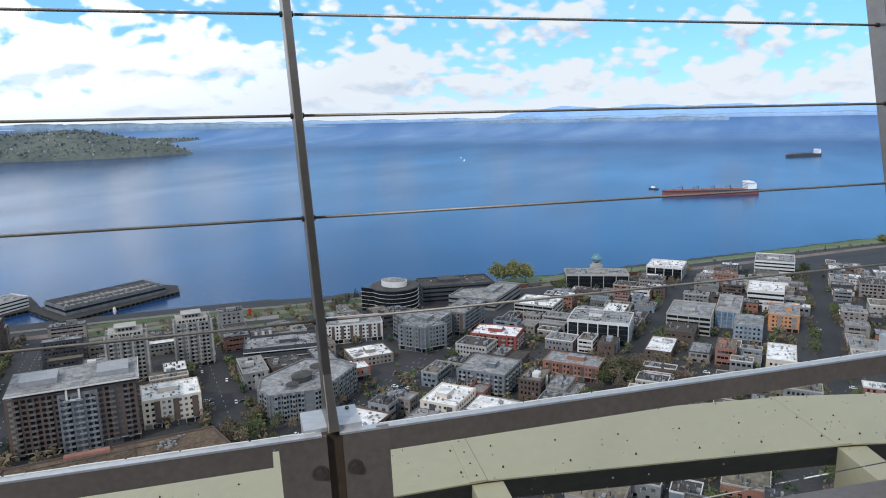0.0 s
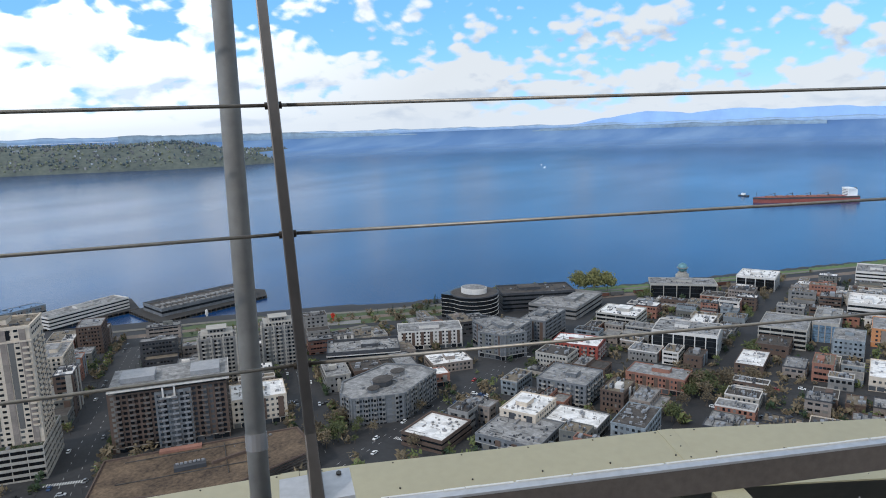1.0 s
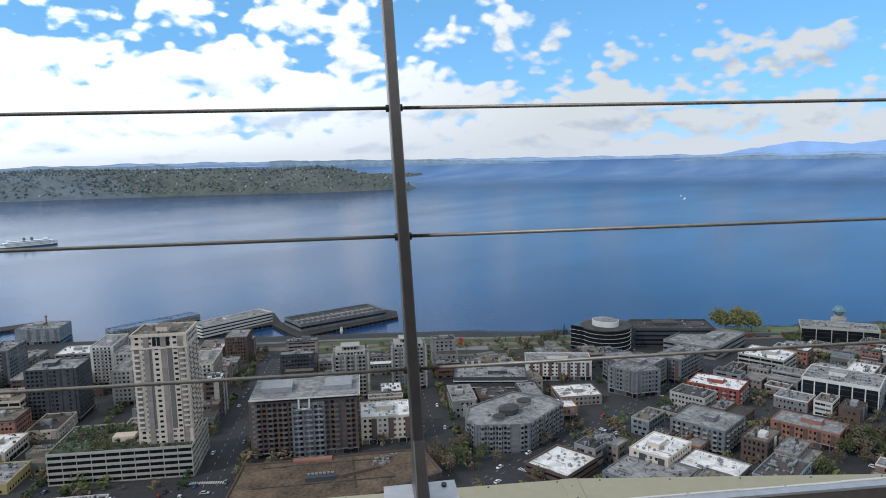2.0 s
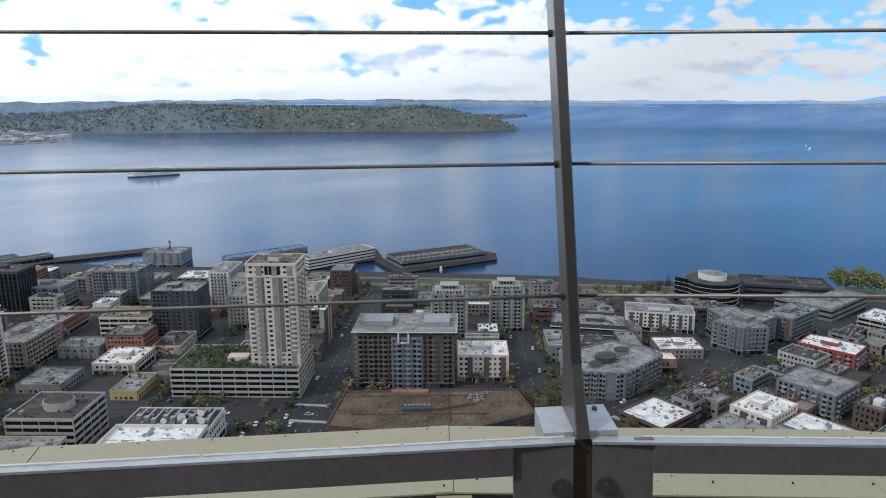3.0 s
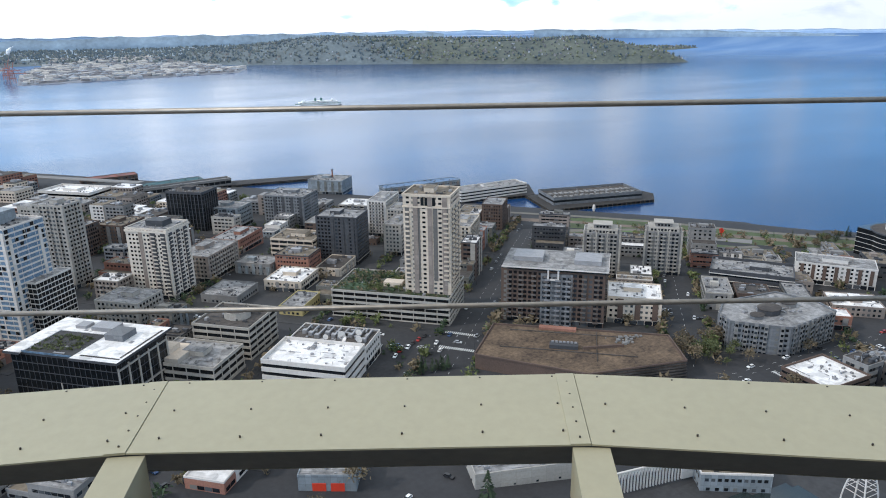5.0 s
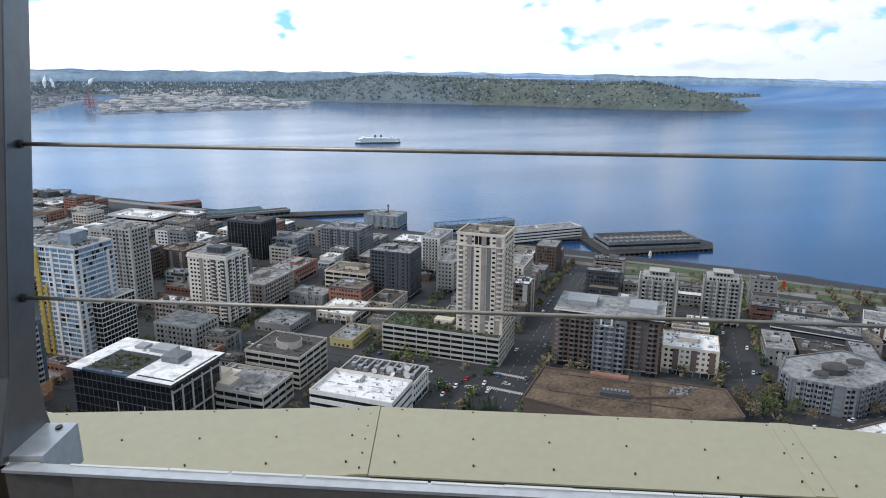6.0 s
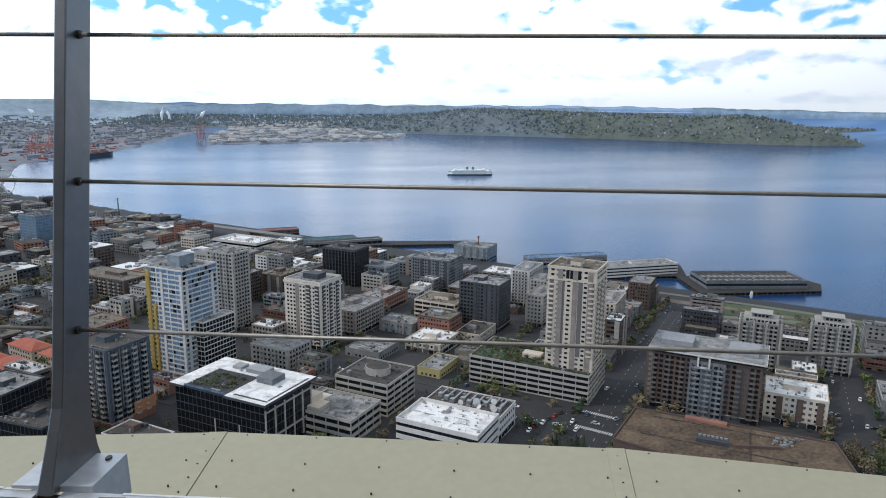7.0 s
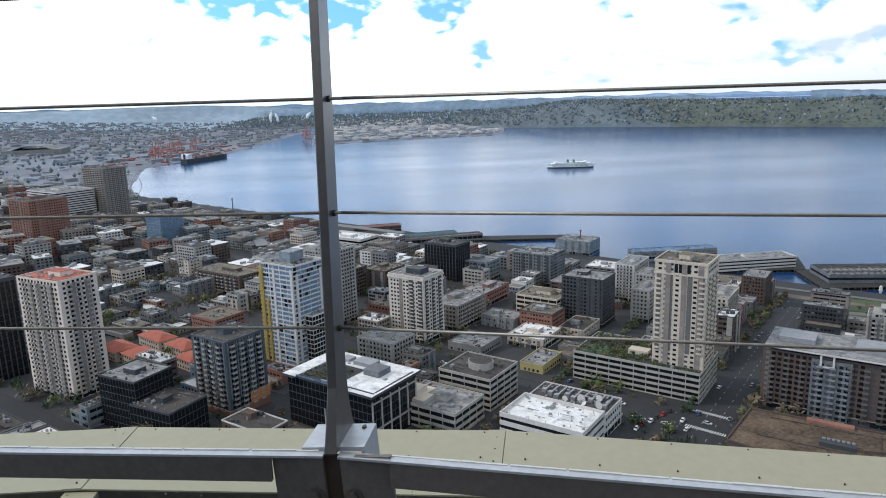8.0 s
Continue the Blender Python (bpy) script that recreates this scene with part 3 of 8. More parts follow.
def cage_post(k):
    return thing("cage_post", "leaning brushed steel blade post with a flared foot", "post", post_pose(k), "posts of the deck cage")


brown_strap = mat("brown_strap_paint", (0.07, 0.052, 0.035), 0.6, 0.1, 0.2, 4, 60, 0.1)


def build_post():
    """Local x points outward, y along the ring."""
    p = cage_post(0)
    blade = Shape()
    h, t = 1.25, 0.0062
    z1 = 0.105
    # straight blade above, flaring outward towards its foot
    lv = [(0.0, -0.042, 0.040, 0.0084), (0.012, -0.0385, 0.035, 0.0074), (0.04, -0.031, 0.027, 0.0065), (0.07, -0.0235, 0.0225, t), (z1, -0.0225, 0.0205, t), (h, -0.022, 0.020, t)]
    pts = []
    for z, a, b, w in lv:
        s = LEAN * z
        pts += [(a + s, -w, z), (b + s, -w, z), (b + s, w, z), (a + s, w, z)]
    fs = [(3, 2, 1, 0)]
    for i in range(len(lv) - 1):
        q = i * 4
        fs += [(q + j, q + (j + 1) % 4, q + 4 + (j + 1) % 4, q + 4 + j) for j in range(4)]
    fs.append(tuple(range(len(pts) - 4, len(pts))))
    blade.add(pts, fs)
    me = blade.mesh("blade", steel)
    bm = bmesh.new()
    bm.from_mesh(me)
    bmesh.ops.bevel(bm, geom=[e for e in bm.edges if abs(e.verts[0].co.z - e.verts[1].co.z) > 0.01], offset=0.0014, segments=2, affect="EDGES", profile=0.6)
    bm.to_mesh(me)
    part("blade", me, steel, p)
    # an inverted channel
    shoe = Shape().add([(x, y, z) for x in (-0.030, 0.033) for y, z in ((-0.040, -0.040), (-0.040, 0.003), (0.040, 0.003), (0.040, -0.040), (0.036, -0.040), (0.036, -0.003), (-0.036, -0.003), (-0.036, -0.040))],
                       [(i, (i + 1) % 8, 8 + (i + 1) % 8, 8 + i) for i in range(8)] + [(0, 7, 6, 1), (1, 6, 5, 2), (2, 5, 4, 3), (9, 14, 15, 8), (10, 13, 14, 9), (11, 12, 13, 10)])
    part("shoe", shoe, steel_worn, p, "worn galvanised base plate")
    part("screw", Shape().ring(0.022, -0.027, 0.0045, 0.003, 0.003, 0.005, 8), screw_m, p)
    for c in range(-3, 4):
        z = Z_CABLE - CABLE_GAP * (c - 1) - Z_FOOT
        if z < h:
            g = Shape().tube((LEAN * z - 0.002, -0.0095, z), (LEAN * z - 0.002, 0.0095, z), 0.0042, 10)
            part("grommet", g, screw_m, p)
    # splice plates and bolts below the rail
    for s in (-1, 1):
        y0, y1 = sorted((s * 0.011, s * 0.075))
        pl = part("splice_plate", Shape().box(-0.0425, -0.036, y0, y1, -0.17, -0.004), bronze, p)
        bolt = Shape().tube((-0.0425, s * 0.024, -0.055), (-0.0445, s * 0.024, -0.055), 0.0105, 16).tube((-0.0445, s * 0.024, -0.055), (-0.050, s * 0.024, -0.055), 0.0062, 6)
        part("bolt", bolt, steel, pl)
    part("back_strap", Shape().box(-0.034, -0.030, -0.03, 0.03, -0.17, -0.006), brown_strap, p)
    return p


first_post = build_post()
for k in range(-8, 18):
    if k:
        copy_thing(first_post, post_pose(k))

# the rest of the ring, out of reach of the eye
more = Shape()
for k in list(range(-48, -8)) + list(range(18, 48)):
    a, b = ring_point(k, 0, Z_FOOT), ring_point(k + 1, 0, Z_FOOT)
    more.tube(a, a + Vector((a.x, a.y, 0)).normalized() * LEAN * 1.25 + Vector((0, 0, 1.25)), 0.016, 6)
    more.tube(a, b, 0.022, 6)
tagged(new("cage_frame", more.mesh("cage_frame", steel)), "steel posts and rail round the rest of the deck", "cage", kind="stuff")

# rails: one length a bay, with a bright worn top flange
for k in range(-8, 18):
    a, b = ring_point(k, 0, Z_FOOT), ring_point(k + 1, 0, Z_FOOT)
    along = (b - a).normalized()
    m = Matrix.Translation(a) @ Matrix.Rotation(math.atan2(along.y, along.x), 4, "Z")
    L = (b - a).length
    if k == -8:
        rail = thing("deck_rail", "dark bronze steel rail with a bright worn top edge", "rail", m, "rails round the deck")
        # local y points inward
        part("web", Shape().box(0.078, L - 0.078, 0.036, 0.0425, -0.038, -0.0055), bronze, rail)
        part("flange", Shape().box(0.012, L - 0.012, 0.0295, 0.0432, -0.0052, -0.0022), steel_worn, rail, "scuffed bright top flange")
        bead = Shape()
        rb_ = random.Random(8)
        x = 0.02
        while x < L - 0.08:
            b_ = rb_.uniform(0.015, 0.07)
            bead.box(x, min(x + b_, L - 0.02), 0.0285, 0.0312 + rb_.uniform(0, 0.0008), -0.0024, -0.0024 + rb_.uniform(0.0008, 0.0016))
            x += b_ + rb_.choice((0.0, 0.0005, 0.001, 0.003))
        part("sealant_bead", bead, stripe_m, rail, "ragged pale sealant bead", kind="stuff")
        part("glass_panel", Shape().box(0.06, L - 0.06, 0.026, 0.030, -0.22, -0.008), pane_m, rail, "clear glass panel with dried drops")
        drops = Shape()
        rnd = random.Random(5)
        for _ in range(130):
            x, z, r = rnd.uniform(0.07, L - 0.07), -0.215 + 0.2 * rnd.random() ** 1.6, rnd.uniform(0.0006, 0.0016)
            drops.tube((x, 0.030, z), (x, 0.0306, z), r, 6)
        part("water_spots", drops, steel_worn, rail, "pale dried water spots", kind="stuff")
        first_rail = rail
    else:
        copy_thing(first_rail, m)

# wire ropes strung through the posts
rest = Shape()
for c in range(-3, 4):
    z = Z_CABLE - CABLE_GAP * (c - 1)
    if z - Z_FOOT > 1.25:
        continue
    out = LEAN * (z - Z_FOOT)
    for k in range(-48, 48):
        a, b = ring_point(k, out, z), ring_point(k + 1, out, z)
        if -4 <= k <= 13:
            ob = new("cable", Shape().tube(a, b, 0.0021, 8).mesh("cable", cable_m, True))
            tagged(ob, "thin taut weathered wire rope of the safety cage", "cable", "safety cables of the cage")
        else:
            rest.tube(a, b, 0.0021, 6)
tagged(new("cable_mesh", rest.mesh("cable_mesh", cable_m)), "thin weathered wire ropes round the rest of the deck", "cables", kind="stuff")

# a pale round pole outside the cage
pm = Matrix.Translation(ring_point(1, 0, 0)) @ Matrix.Rotation(radians(PHI0 + 1 * STEP), 4, "Z")
pole = thing("antenna_pole", "pale grey weathered round pole outside the cage", "pole", pm)
part("shaft", Shape().tube((0.032, 0.0635, 159.05), (0.5227, 0.073, 161.4), 0.0125, 16), pole_m, pole, smooth=True)
part("bracket", Shape().box(-0.155, 0.045, 0.05, 0.078, 159.03, 159.07), metal_lt, pole)
for z in (159.35, 159.9, 160.4):
    x, y = 0.032 + (z - 159.05) * 0.2088, 0.0635 + (z - 159.05) * 0.004
    part("clamp", Shape().tube((x - 0.002, y, z - 0.010), (x + 0.002, y, z + 0.010), 0.0132, 16), metal_lt, pole)

# halo: plates of 7.5 degrees, carried by radial beams
R_OUT, HALO_Z, HALO_PHASE = 19.881, 157.520, PHI0 + 3.778
R_IN = 19.10
for j in range(48):
    a = radians(HALO_PHASE + j * 7.5)
    m = Matrix.Rotation(a, 4, "Z")
    if j == 0:
        w = radians(7.5)
        seg = thing("halo_segment", "yellow-beige painted steel segment of the outer ring, riveted at its seams", "ring segment", m, "segments of the outer ring")

        def at_ring(r, f, z):
            return (r * (1 - f) + r * math.cos(w) * f, r * math.sin(w) * f, z)
        g = 0.0006
        plate = Shape().slab([at_ring(R_IN, g, HALO_Z - 0.02), at_ring(R_OUT, g, HALO_Z - 0.02), at_ring(R_OUT, 1 - g, HALO_Z - 0.02), at_ring(R_IN, 1 - g, HALO_Z - 0.02),
                              at_ring(R_IN, g, HALO_Z - 0.01), at_ring(R_OUT, g, HALO_Z), at_ring(R_OUT, 1 - g, HALO_Z), at_ring(R_IN, 1 - g, HALO_Z - 0.01)])
        plate_ob = part("top_plate", plate, halo_m, seg)
        side = Shape()
        for r0, r1, s0, s1 in ((R_IN + 0.26, R_IN + 0.30, R_IN + 0.02, R_IN + 0.06), (R_OUT - 0.24, R_OUT - 0.2, R_OUT - 0.06, R_OUT - 0.02)):
            side.slab([at_ring(r0, g, HALO_Z - 0.30), at_ring(r1, g, HALO_Z - 0.30), at_ring(r1, 1 - g, HALO_Z - 0.30), at_ring(r0, 1 - g, HALO_Z - 0.30),
                       at_ring(s0, g, HALO_Z - 0.024), at_ring(s1, g, HALO_Z - 0.024), at_ring(s1, 1 - g, HALO_Z - 0.024), at_ring(s0, 1 - g, HALO_Z - 0.024)])
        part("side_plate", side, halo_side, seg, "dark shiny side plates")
        lip = Shape().slab([at_ring(R_IN + 0.27, g, HALO_Z - 0.315), at_ring(R_OUT - 0.2, g, HALO_Z - 0.315), at_ring(R_OUT - 0.2, 1 - g, HALO_Z - 0.315), at_ring(R_IN + 0.27, 1 - g, HALO_Z - 0.315),
                            at_ring(R_IN + 0.27, g, HALO_Z - 0.303), at_ring(R_OUT - 0.2, g, HALO_Z - 0.303), at_ring(R_OUT - 0.2, 1 - g, HALO_Z - 0.303), at_ring(R_IN + 0.27, 1 - g, HALO_Z - 0.303)])
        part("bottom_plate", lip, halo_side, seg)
        riv = Shape()
        for f in np.arange(0.055, 1.0, 0.178):
            for r in (R_IN + 0.13, R_OUT - 0.03, R_IN + 0.42):
                x, y, z = at_ring(r, f, HALO_Z + 0.001)
                riv.ring(x, y, 0.0058, 0.0058, z - 0.012, z + 0.0025, 8)
        for r in np.arange(R_IN + 0.06, R_OUT, 0.155):
            for f in (0.022,):
                x, y, z = at_ring(r, f, HALO_Z + 0.001)
                riv.ring(x, y, 0.0058, 0.0058, z - 0.012, z + 0.0025, 8)
        part("rivets", riv, screw_m, plate_ob, "small dark rivets", kind="stuff")
        strap = Shape().slab([at_ring(R_IN, 0.001, HALO_Z - 0.01), at_ring(R_OUT, 0.001, HALO_Z), at_ring(R_OUT, 0.045, HALO_Z), at_ring(R_IN, 0.045, HALO_Z - 0.01),
                              at_ring(R_IN, 0.001, HALO_Z - 0.005), at_ring(R_OUT, 0.001, HALO_Z + 0.004), at_ring(R_OUT, 0.045, HALO_Z + 0.004), at_ring(R_IN, 0.045, HALO_Z - 0.005)])
        part("seam_strap", strap, halo_m, plate_ob)
        beam = Shape().slab([(14.0, -0.10, HALO_Z - 0.75), (R_IN, -0.10, HALO_Z - 0.34), (R_IN, 0.10, HALO_Z - 0.34), (14.0, 0.10, HALO_Z - 0.75),
                             (14.0, -0.10, HALO_Z - 0.33), (R_IN, -0.10, HALO_Z - 0.03), (R_IN, 0.10, HALO_Z - 0.03), (14.0, 0.10, HALO_Z - 0.33)])
        part("radial_beam", beam, halo_m, seg)
        first_seg = seg
    else:
        copy_thing(first_seg, m)

# ---------------------------------------------------------------- buildings
GRID = {"B": -40.0, "Q": -90.0}
FOOT = []
unit_mesh = Shape().box(-1, 1, -0.7, 0.7, 0, 1.1).box(-0.9, 0.9, -0.78, -0.7, 0.2, 0.9).ring(0, 0, 0.45, 0.45, 1.1, 1.25, 10).mesh("air_unit", metal_lt)
duct_mesh = Shape().box(-2.2, 2.2, -0.4, 0.4, 0.3, 0.9).box(-2.0, -1.8, -0.3, 0.3, 0, 0.3).box(1.8, 2.0, -0.3, 0.3, 0, 0.3).mesh("roof_duct", metal_lt)


def window_ring(w, d, ww, wh, pitch, sill, margin=1.2, proud=0.07):
    s = Shape()
    for length, side in ((w, 0), (d, 1), (w, 2), (d, 3)):
        n = max(1, int((length - 2 * margin + 0.4) / pitch))
        start = (length - n * pitch) / 2 + (pitch - ww) / 2
        for i in range(n):
            a = start + i * pitch
            b = a + ww
            z0, z1 = sill, sill + wh
            if side == 0:
                s.box(a, b, -0.1, proud, z0, z1)
            elif side == 2:
                s.box(a, b, -d - proud, -d + 0.1, z0, z1)
            elif side == 1:
                s.box(-proud, 0.1, -b, -a, z0, z1)
            else:
                s.box(w - 0.1, w + proud, -b, -a, z0, z1)
    return s


def band_ring(w, d, z0, z1, out=0.25):
    s = Shape()
    s.box(-out, w + out, -0.3, out, z0, z1).box(-out, w + out, -d - out, -d + 0.3, z0, z1)
    s.box(-out, 0.3, -d + 0.3, -0.3, z0, z1).box(w - 0.3, w + out, -d + 0.3, -0.3, z0, z1)
    return s


def balcony_ring(w, d, span, pitch, depth=1.3):
    s = Shape()
    for length, side in ((w, 0), (d, 1)):
        n = max(1, int((length - 2) / pitch))
        start = (length - n * pitch) / 2 + (pitch - span) / 2
        for i in range(n):
            a = start + i * pitch
            b = a + span
            if side == 0:
                s.box(a, b, 0, depth, -0.15, 0.05).box(a, b, depth - 0.06, depth, 0.05, 1.0)
                s.box(a, a + 0.06, 0, depth, 0.05, 1.0).box(b - 0.06, b, 0, depth, 0.05, 1.0)
            else:
                s.box(-depth, 0, -b, -a, -0.15, 0.05).box(-depth, -depth + 0.06, -b, -a, 0.05, 1.0)
                s.box(-depth, 0, -b, -b + 0.06, 0.05, 1.0).box(-depth, 0, -a - 0.06, -a, 0.05, 1.0)
    return s


def building(name, label, category, nx, ny, grid, w, d, h, wall, style="punch", roof=None, storey=3.1, glass=None, ww=1.5, wh=1.5, pitch=3.0,
             units=4, penthouse=True, z_base=None, balc=None, parapet=0.7, group="", slab=0.18, balc_mat=None):
    """nx, ny: the corner towards the tower; w runs along the facade that faces it, d away from it."""
    turn = GRID.get(grid, grid)
    a = radians(turn)
    u, v = Vector((math.cos(a), math.sin(a))), Vector((math.sin(a), -math.cos(a)))
    z0 = ground_z(nx, ny) if z_base is None else z_base
    roof = roof or roofgrey
    glass = glass or glass_dk
    c = Vector((nx, ny)) + u * w / 2 + v * d / 2
    FOOT.append((c.x, c.y, turn, w / 2, d / 2))
    rnd = random.Random(int(nx * 31 + ny * 17))
    t = thing(name, label, category, pose(nx, ny, z0, 0, 0, turn), group)
    n = max(1, int(h / storey))
    st = h / n
    if style == "punch" or style == "balcony":
        body = part("wall", Shape().box(0, w, -d, 0, -8, h), wall, t)
        rows = window_ring(w, d, ww, wh, pitch, 0.9).mesh("window_row", PANES.get(glass.name, glass))
        for i in range(n):
            part("window_row", rows, glass, body, kind="stuff").location.z = i * st
        if style == "balcony":
            bl = balcony_ring(w, d, *(balc or (3.0, 6.0))).mesh("balcony_row", balc_mat or conc_lt)
            for i in range(1, n):
                part("balcony_row", bl, conc_lt, body, kind="stuff").location.z = i * st
        cornice = band_ring(w, d, h - 0.05, h + parapet, 0.12)
        part("parapet", cornice, wall, t)
    elif style in ("band", "garage"):
        # in car parks this dark box stands for the shade inside open decks
        core = part("window_wall", Shape().box(0.3, w - 0.3, -d + 0.3, -0.3, -8, h - 0.1), glass, t)
        sp = band_ring(w, d, 0, st * (0.55 if style == "band" else 0.42), 0.2).mesh("spandrel", wall)
        for i in range(n + 1):
            part("spandrel", sp, wall, t).location.z = i * st - (0.6 if i else 0.5)
        if style == "garage":
            for s in (0, 1):
                L = w if s == 0 else d
                for i in range(int(L / 7) + 1):
                    x = 0.1 + i * (L - 0.6) / max(1, int(L / 7))
                    q = Shape().box(x, x + 0.4, -0.32, -0.05, -2, h) if s == 0 else Shape().box(0.05, 0.32, -x - 0.4, -x, -2, h)
                    part("pier", q, wall, t)
    elif style == "fin":
        part("window_wall", Shape().box(0.3, w - 0.3, -d + 0.3, -0.3, -8, h), glass, t)
        part("cornice", band_ring(w, d, h - 1.6, h + parapet, 0.25), wall, t)
        for i in range(int(w / pitch) + 1):
            x = i * (w - 0.7) / int(w / pitch)
            part("fin", Shape().box(x, x + 0.7, -0.3, 0.28, -3, h - 1.6), wall, t)
        for i in range(1, int(d / pitch) + 1):
            y = -i * (d - 0.7) / int(d / pitch)
            part("fin", Shape().box(-0.28, 0.3, y - 0.7, y, -3, h - 1.6), wall, t)
        sl = Shape().box(0.22, w - 0.22, -0.3, -0.24, -0.12, 0.12).box(0.24, 0.3, -d + 0.3, -0.3, -0.12, 0.12).mesh("floor_edge", greyd)
        for i in range(1, n):
            part("floor_edge", sl, greyd, t).location.z = i * st
    elif style == "glass":
        part("window_wall", Shape().box(0, w, -d, 0, -8, h), glass, t)
        part("parapet", band_ring(w, d, h - 0.3, h + parapet, 0.15), wall, t)
        sl = band_ring(w, d, -slab, slab, 0.06 + slab * 0.4).mesh("floor_edge", wall)
        for i in range(1, n):
            part("floor_edge", sl, wall, t).location.z = i * st
        mu = Shape()
        for i in range(int(w / pitch) + 1):
            x = i * w / int(w / pitch)
            mu.box(x - 0.09, x + 0.09, -0.05, 0.12, 0, h - 0.3)
        for i in range(int(d / pitch) + 1):
            y = -i * d / int(d / pitch)
            mu.box(-0.12, 0.05, y - 0.09, y + 0.09, 0, h - 0.3)
        part("mullions", mu, wall, t, kind="stuff")
    if style in ("punch", "balcony") and h > 7:
        # shop fronts at street level, and a belt above them
        fr = Shape()
        for i in range(int(w / 4.5)):
            fr.box(0.6 + i * 4.5, 4.4 + i * 4.5, -0.1, 0.09, 0.2, 2.9)
        for i in range(int(d / 4.5)):
            fr.box(-0.09, 0.1, -4.4 - i * 4.5, -0.6 - i * 4.5, 0.2, 2.9)
        part("shop_fronts", fr, PANES.get(glass.name, glass), t, kind="stuff")
        part("belt_course", band_ring(w, d, 3.15, 3.5, 0.2), conc_lt if wall is not conc_lt else conc, t)
        if w > 20 and style == "punch":
            second = rnd.choice((brickd, conc, greyd, tan, olive))
            step = rnd.uniform(7, 11)
            for i in range(int(w / step)):
                part("bay", Shape().box(i * step + 2.0, i * step + 2.0 + step * 0.32, -0.2, 0.35, 3.5, h - 0.6), second, t)
    top = part("roof", Shape().box(0.25, w - 0.25, -d + 0.25, -0.25, h - 0.35, h + 0.12), roof, t)
    if penthouse and w > 12 and d > 12:
        pw, pd = w * rnd.uniform(0.2, 0.35), d * rnd.uniform(0.25, 0.4)
        px, py = w * rnd.uniform(0.25, 0.5), -d * rnd.uniform(0.3, 0.45)
        ph = part("penthouse", Shape().box(px, px + pw, py - pd, py, h, h + 2.8), wall, t)
        part("penthouse_roof", Shape().box(px - 0.15, px + pw + 0.15, py - pd - 0.15, py + 0.15, h + 2.8, h + 3.0), roof, ph)
    for i in range(units):
        ob = part("air_unit", unit_mesh if rnd.random() < 0.7 else duct_mesh, metal_lt, top)
        ob.matrix_basis = pose(rnd.uniform(2.5, max(2.6, w - 2.5)), -rnd.uniform(2.0, max(2.1, d - 2.0)), h + 0.1, 0, 0, rnd.choice((0, 90))) @ Matrix.Scale(rnd.uniform(0.7, 1.4), 4)
    bits = Shape()
    for i in range(int(min(70, w * d / 22))):
        x, y, s, q = rnd.uniform(1, w - 1), -rnd.uniform(1, d - 1), rnd.uniform(0.15, 0.7), rnd.random()
        if q < 0.55:
            bits.box(x - s, x + s, y - s, y + s, h + 0.1, h + 0.12 + rnd.uniform(0.3, 1.1))
        elif q < 0.8:
            bits.tube((x, y, h), (x, y, h + rnd.uniform(0.6, 2.0)), 0.12, 5)
        else:
            bits.box(x - 0.1, min(w - 0.5, x + rnd.uniform(2, 8)), y - 0.1, y + 0.1, h + 0.3, h + 0.5)
    part("roof_vents", bits, rnd.choice((metal_lt, greyd, conc)), top, kind="stuff")
    return t


B, Q = "B", "Q"
apt, off, gar, twr, shop, shed = "apartment_building", "office_building", "parking_garage", "tower_block", "shop_building", "warehouse"
# Belltown: towers and blocks on the slanted street grid
lawn_roof = mat("roof_lawn", (0.05, 0.085, 0.045), 0.95, 0, 0.3, 0.1, 0.8, 0.2)
garden_soil = mat("roof_garden_soil", (0.045, 0.05, 0.03), 0.95, 0, 0.5, 0.15, 1.2, 0.2)
podium = building(gar, "cream concrete car park podium with ribbon openings and roof garden", "building", -179, -364, B, 76, 40, 17.4, conc_lt, "garage", garden_soil, storey=3.0, units=3, penthouse=False)
gr_ = random.Random(61)
for nm, gm_, k_ in (("shrubs", leaf_dk, 150), ("spring_shrubs", leaf_m, 70), ("bare_shrubs", leaf_br, 70)):
    bush = Shape()
    for i in range(k_):
        x, y, q = (gr_.uniform(31, 74), gr_.uniform(-38, -2), gr_.uniform(0.5, 1.3)) if gr_.random() < 0.8 else (gr_.uniform(1, 30), gr_.uniform(-4.5, -1), 0.5)
        for k in range(6):
            c = Vector((x + gr_.gauss(0, q), y + gr_.gauss(0, q), 17.6 + gr_.uniform(0.1, 1.6) * q))
            bush.add([c + Vector((gr_.gauss(0, q), gr_.gauss(0, q), gr_.gauss(0, q))) * 0.6 for _ in range(4)], [(0, 1, 2), (0, 2, 3), (0, 3, 1), (1, 3, 2)])
    part(nm, bush, gm_, podium, "low roof garden shrubs", kind="stuff")
part("garden_pavilion", Shape().box(34, 46, -20, -13, 17.4, 20.4), cream, podium, "small cream garden pavilion")
part("lawn", Shape().box(50, 73, -16, -4, 17.45, 17.6), lawn_roof, podium, "green roof lawn")
tower = building(twr, "tall cream residential tower with rows of dark windows", "tower", -183, -369.5, B, 29, 25, 68, cream, "punch", rooftan, 2.9, ww=1.9, wh=1.25, pitch=3.3, z_base=-3.0, units=5)
# shade of the balcony recesses is painted as grey strips on the wall
recess_m = mat("shaded_recess_paint", (0.115, 0.108, 0.10), 0.8, 0, 0.15, 0.1, 1.0, 0.1)
for x in (1.2, 7.8, 18.6, 25.2):
    part("balcony_recess", Shape().box(x, x + 2.6, -0.5, 0.1, 15, 61), recess_m, tower)
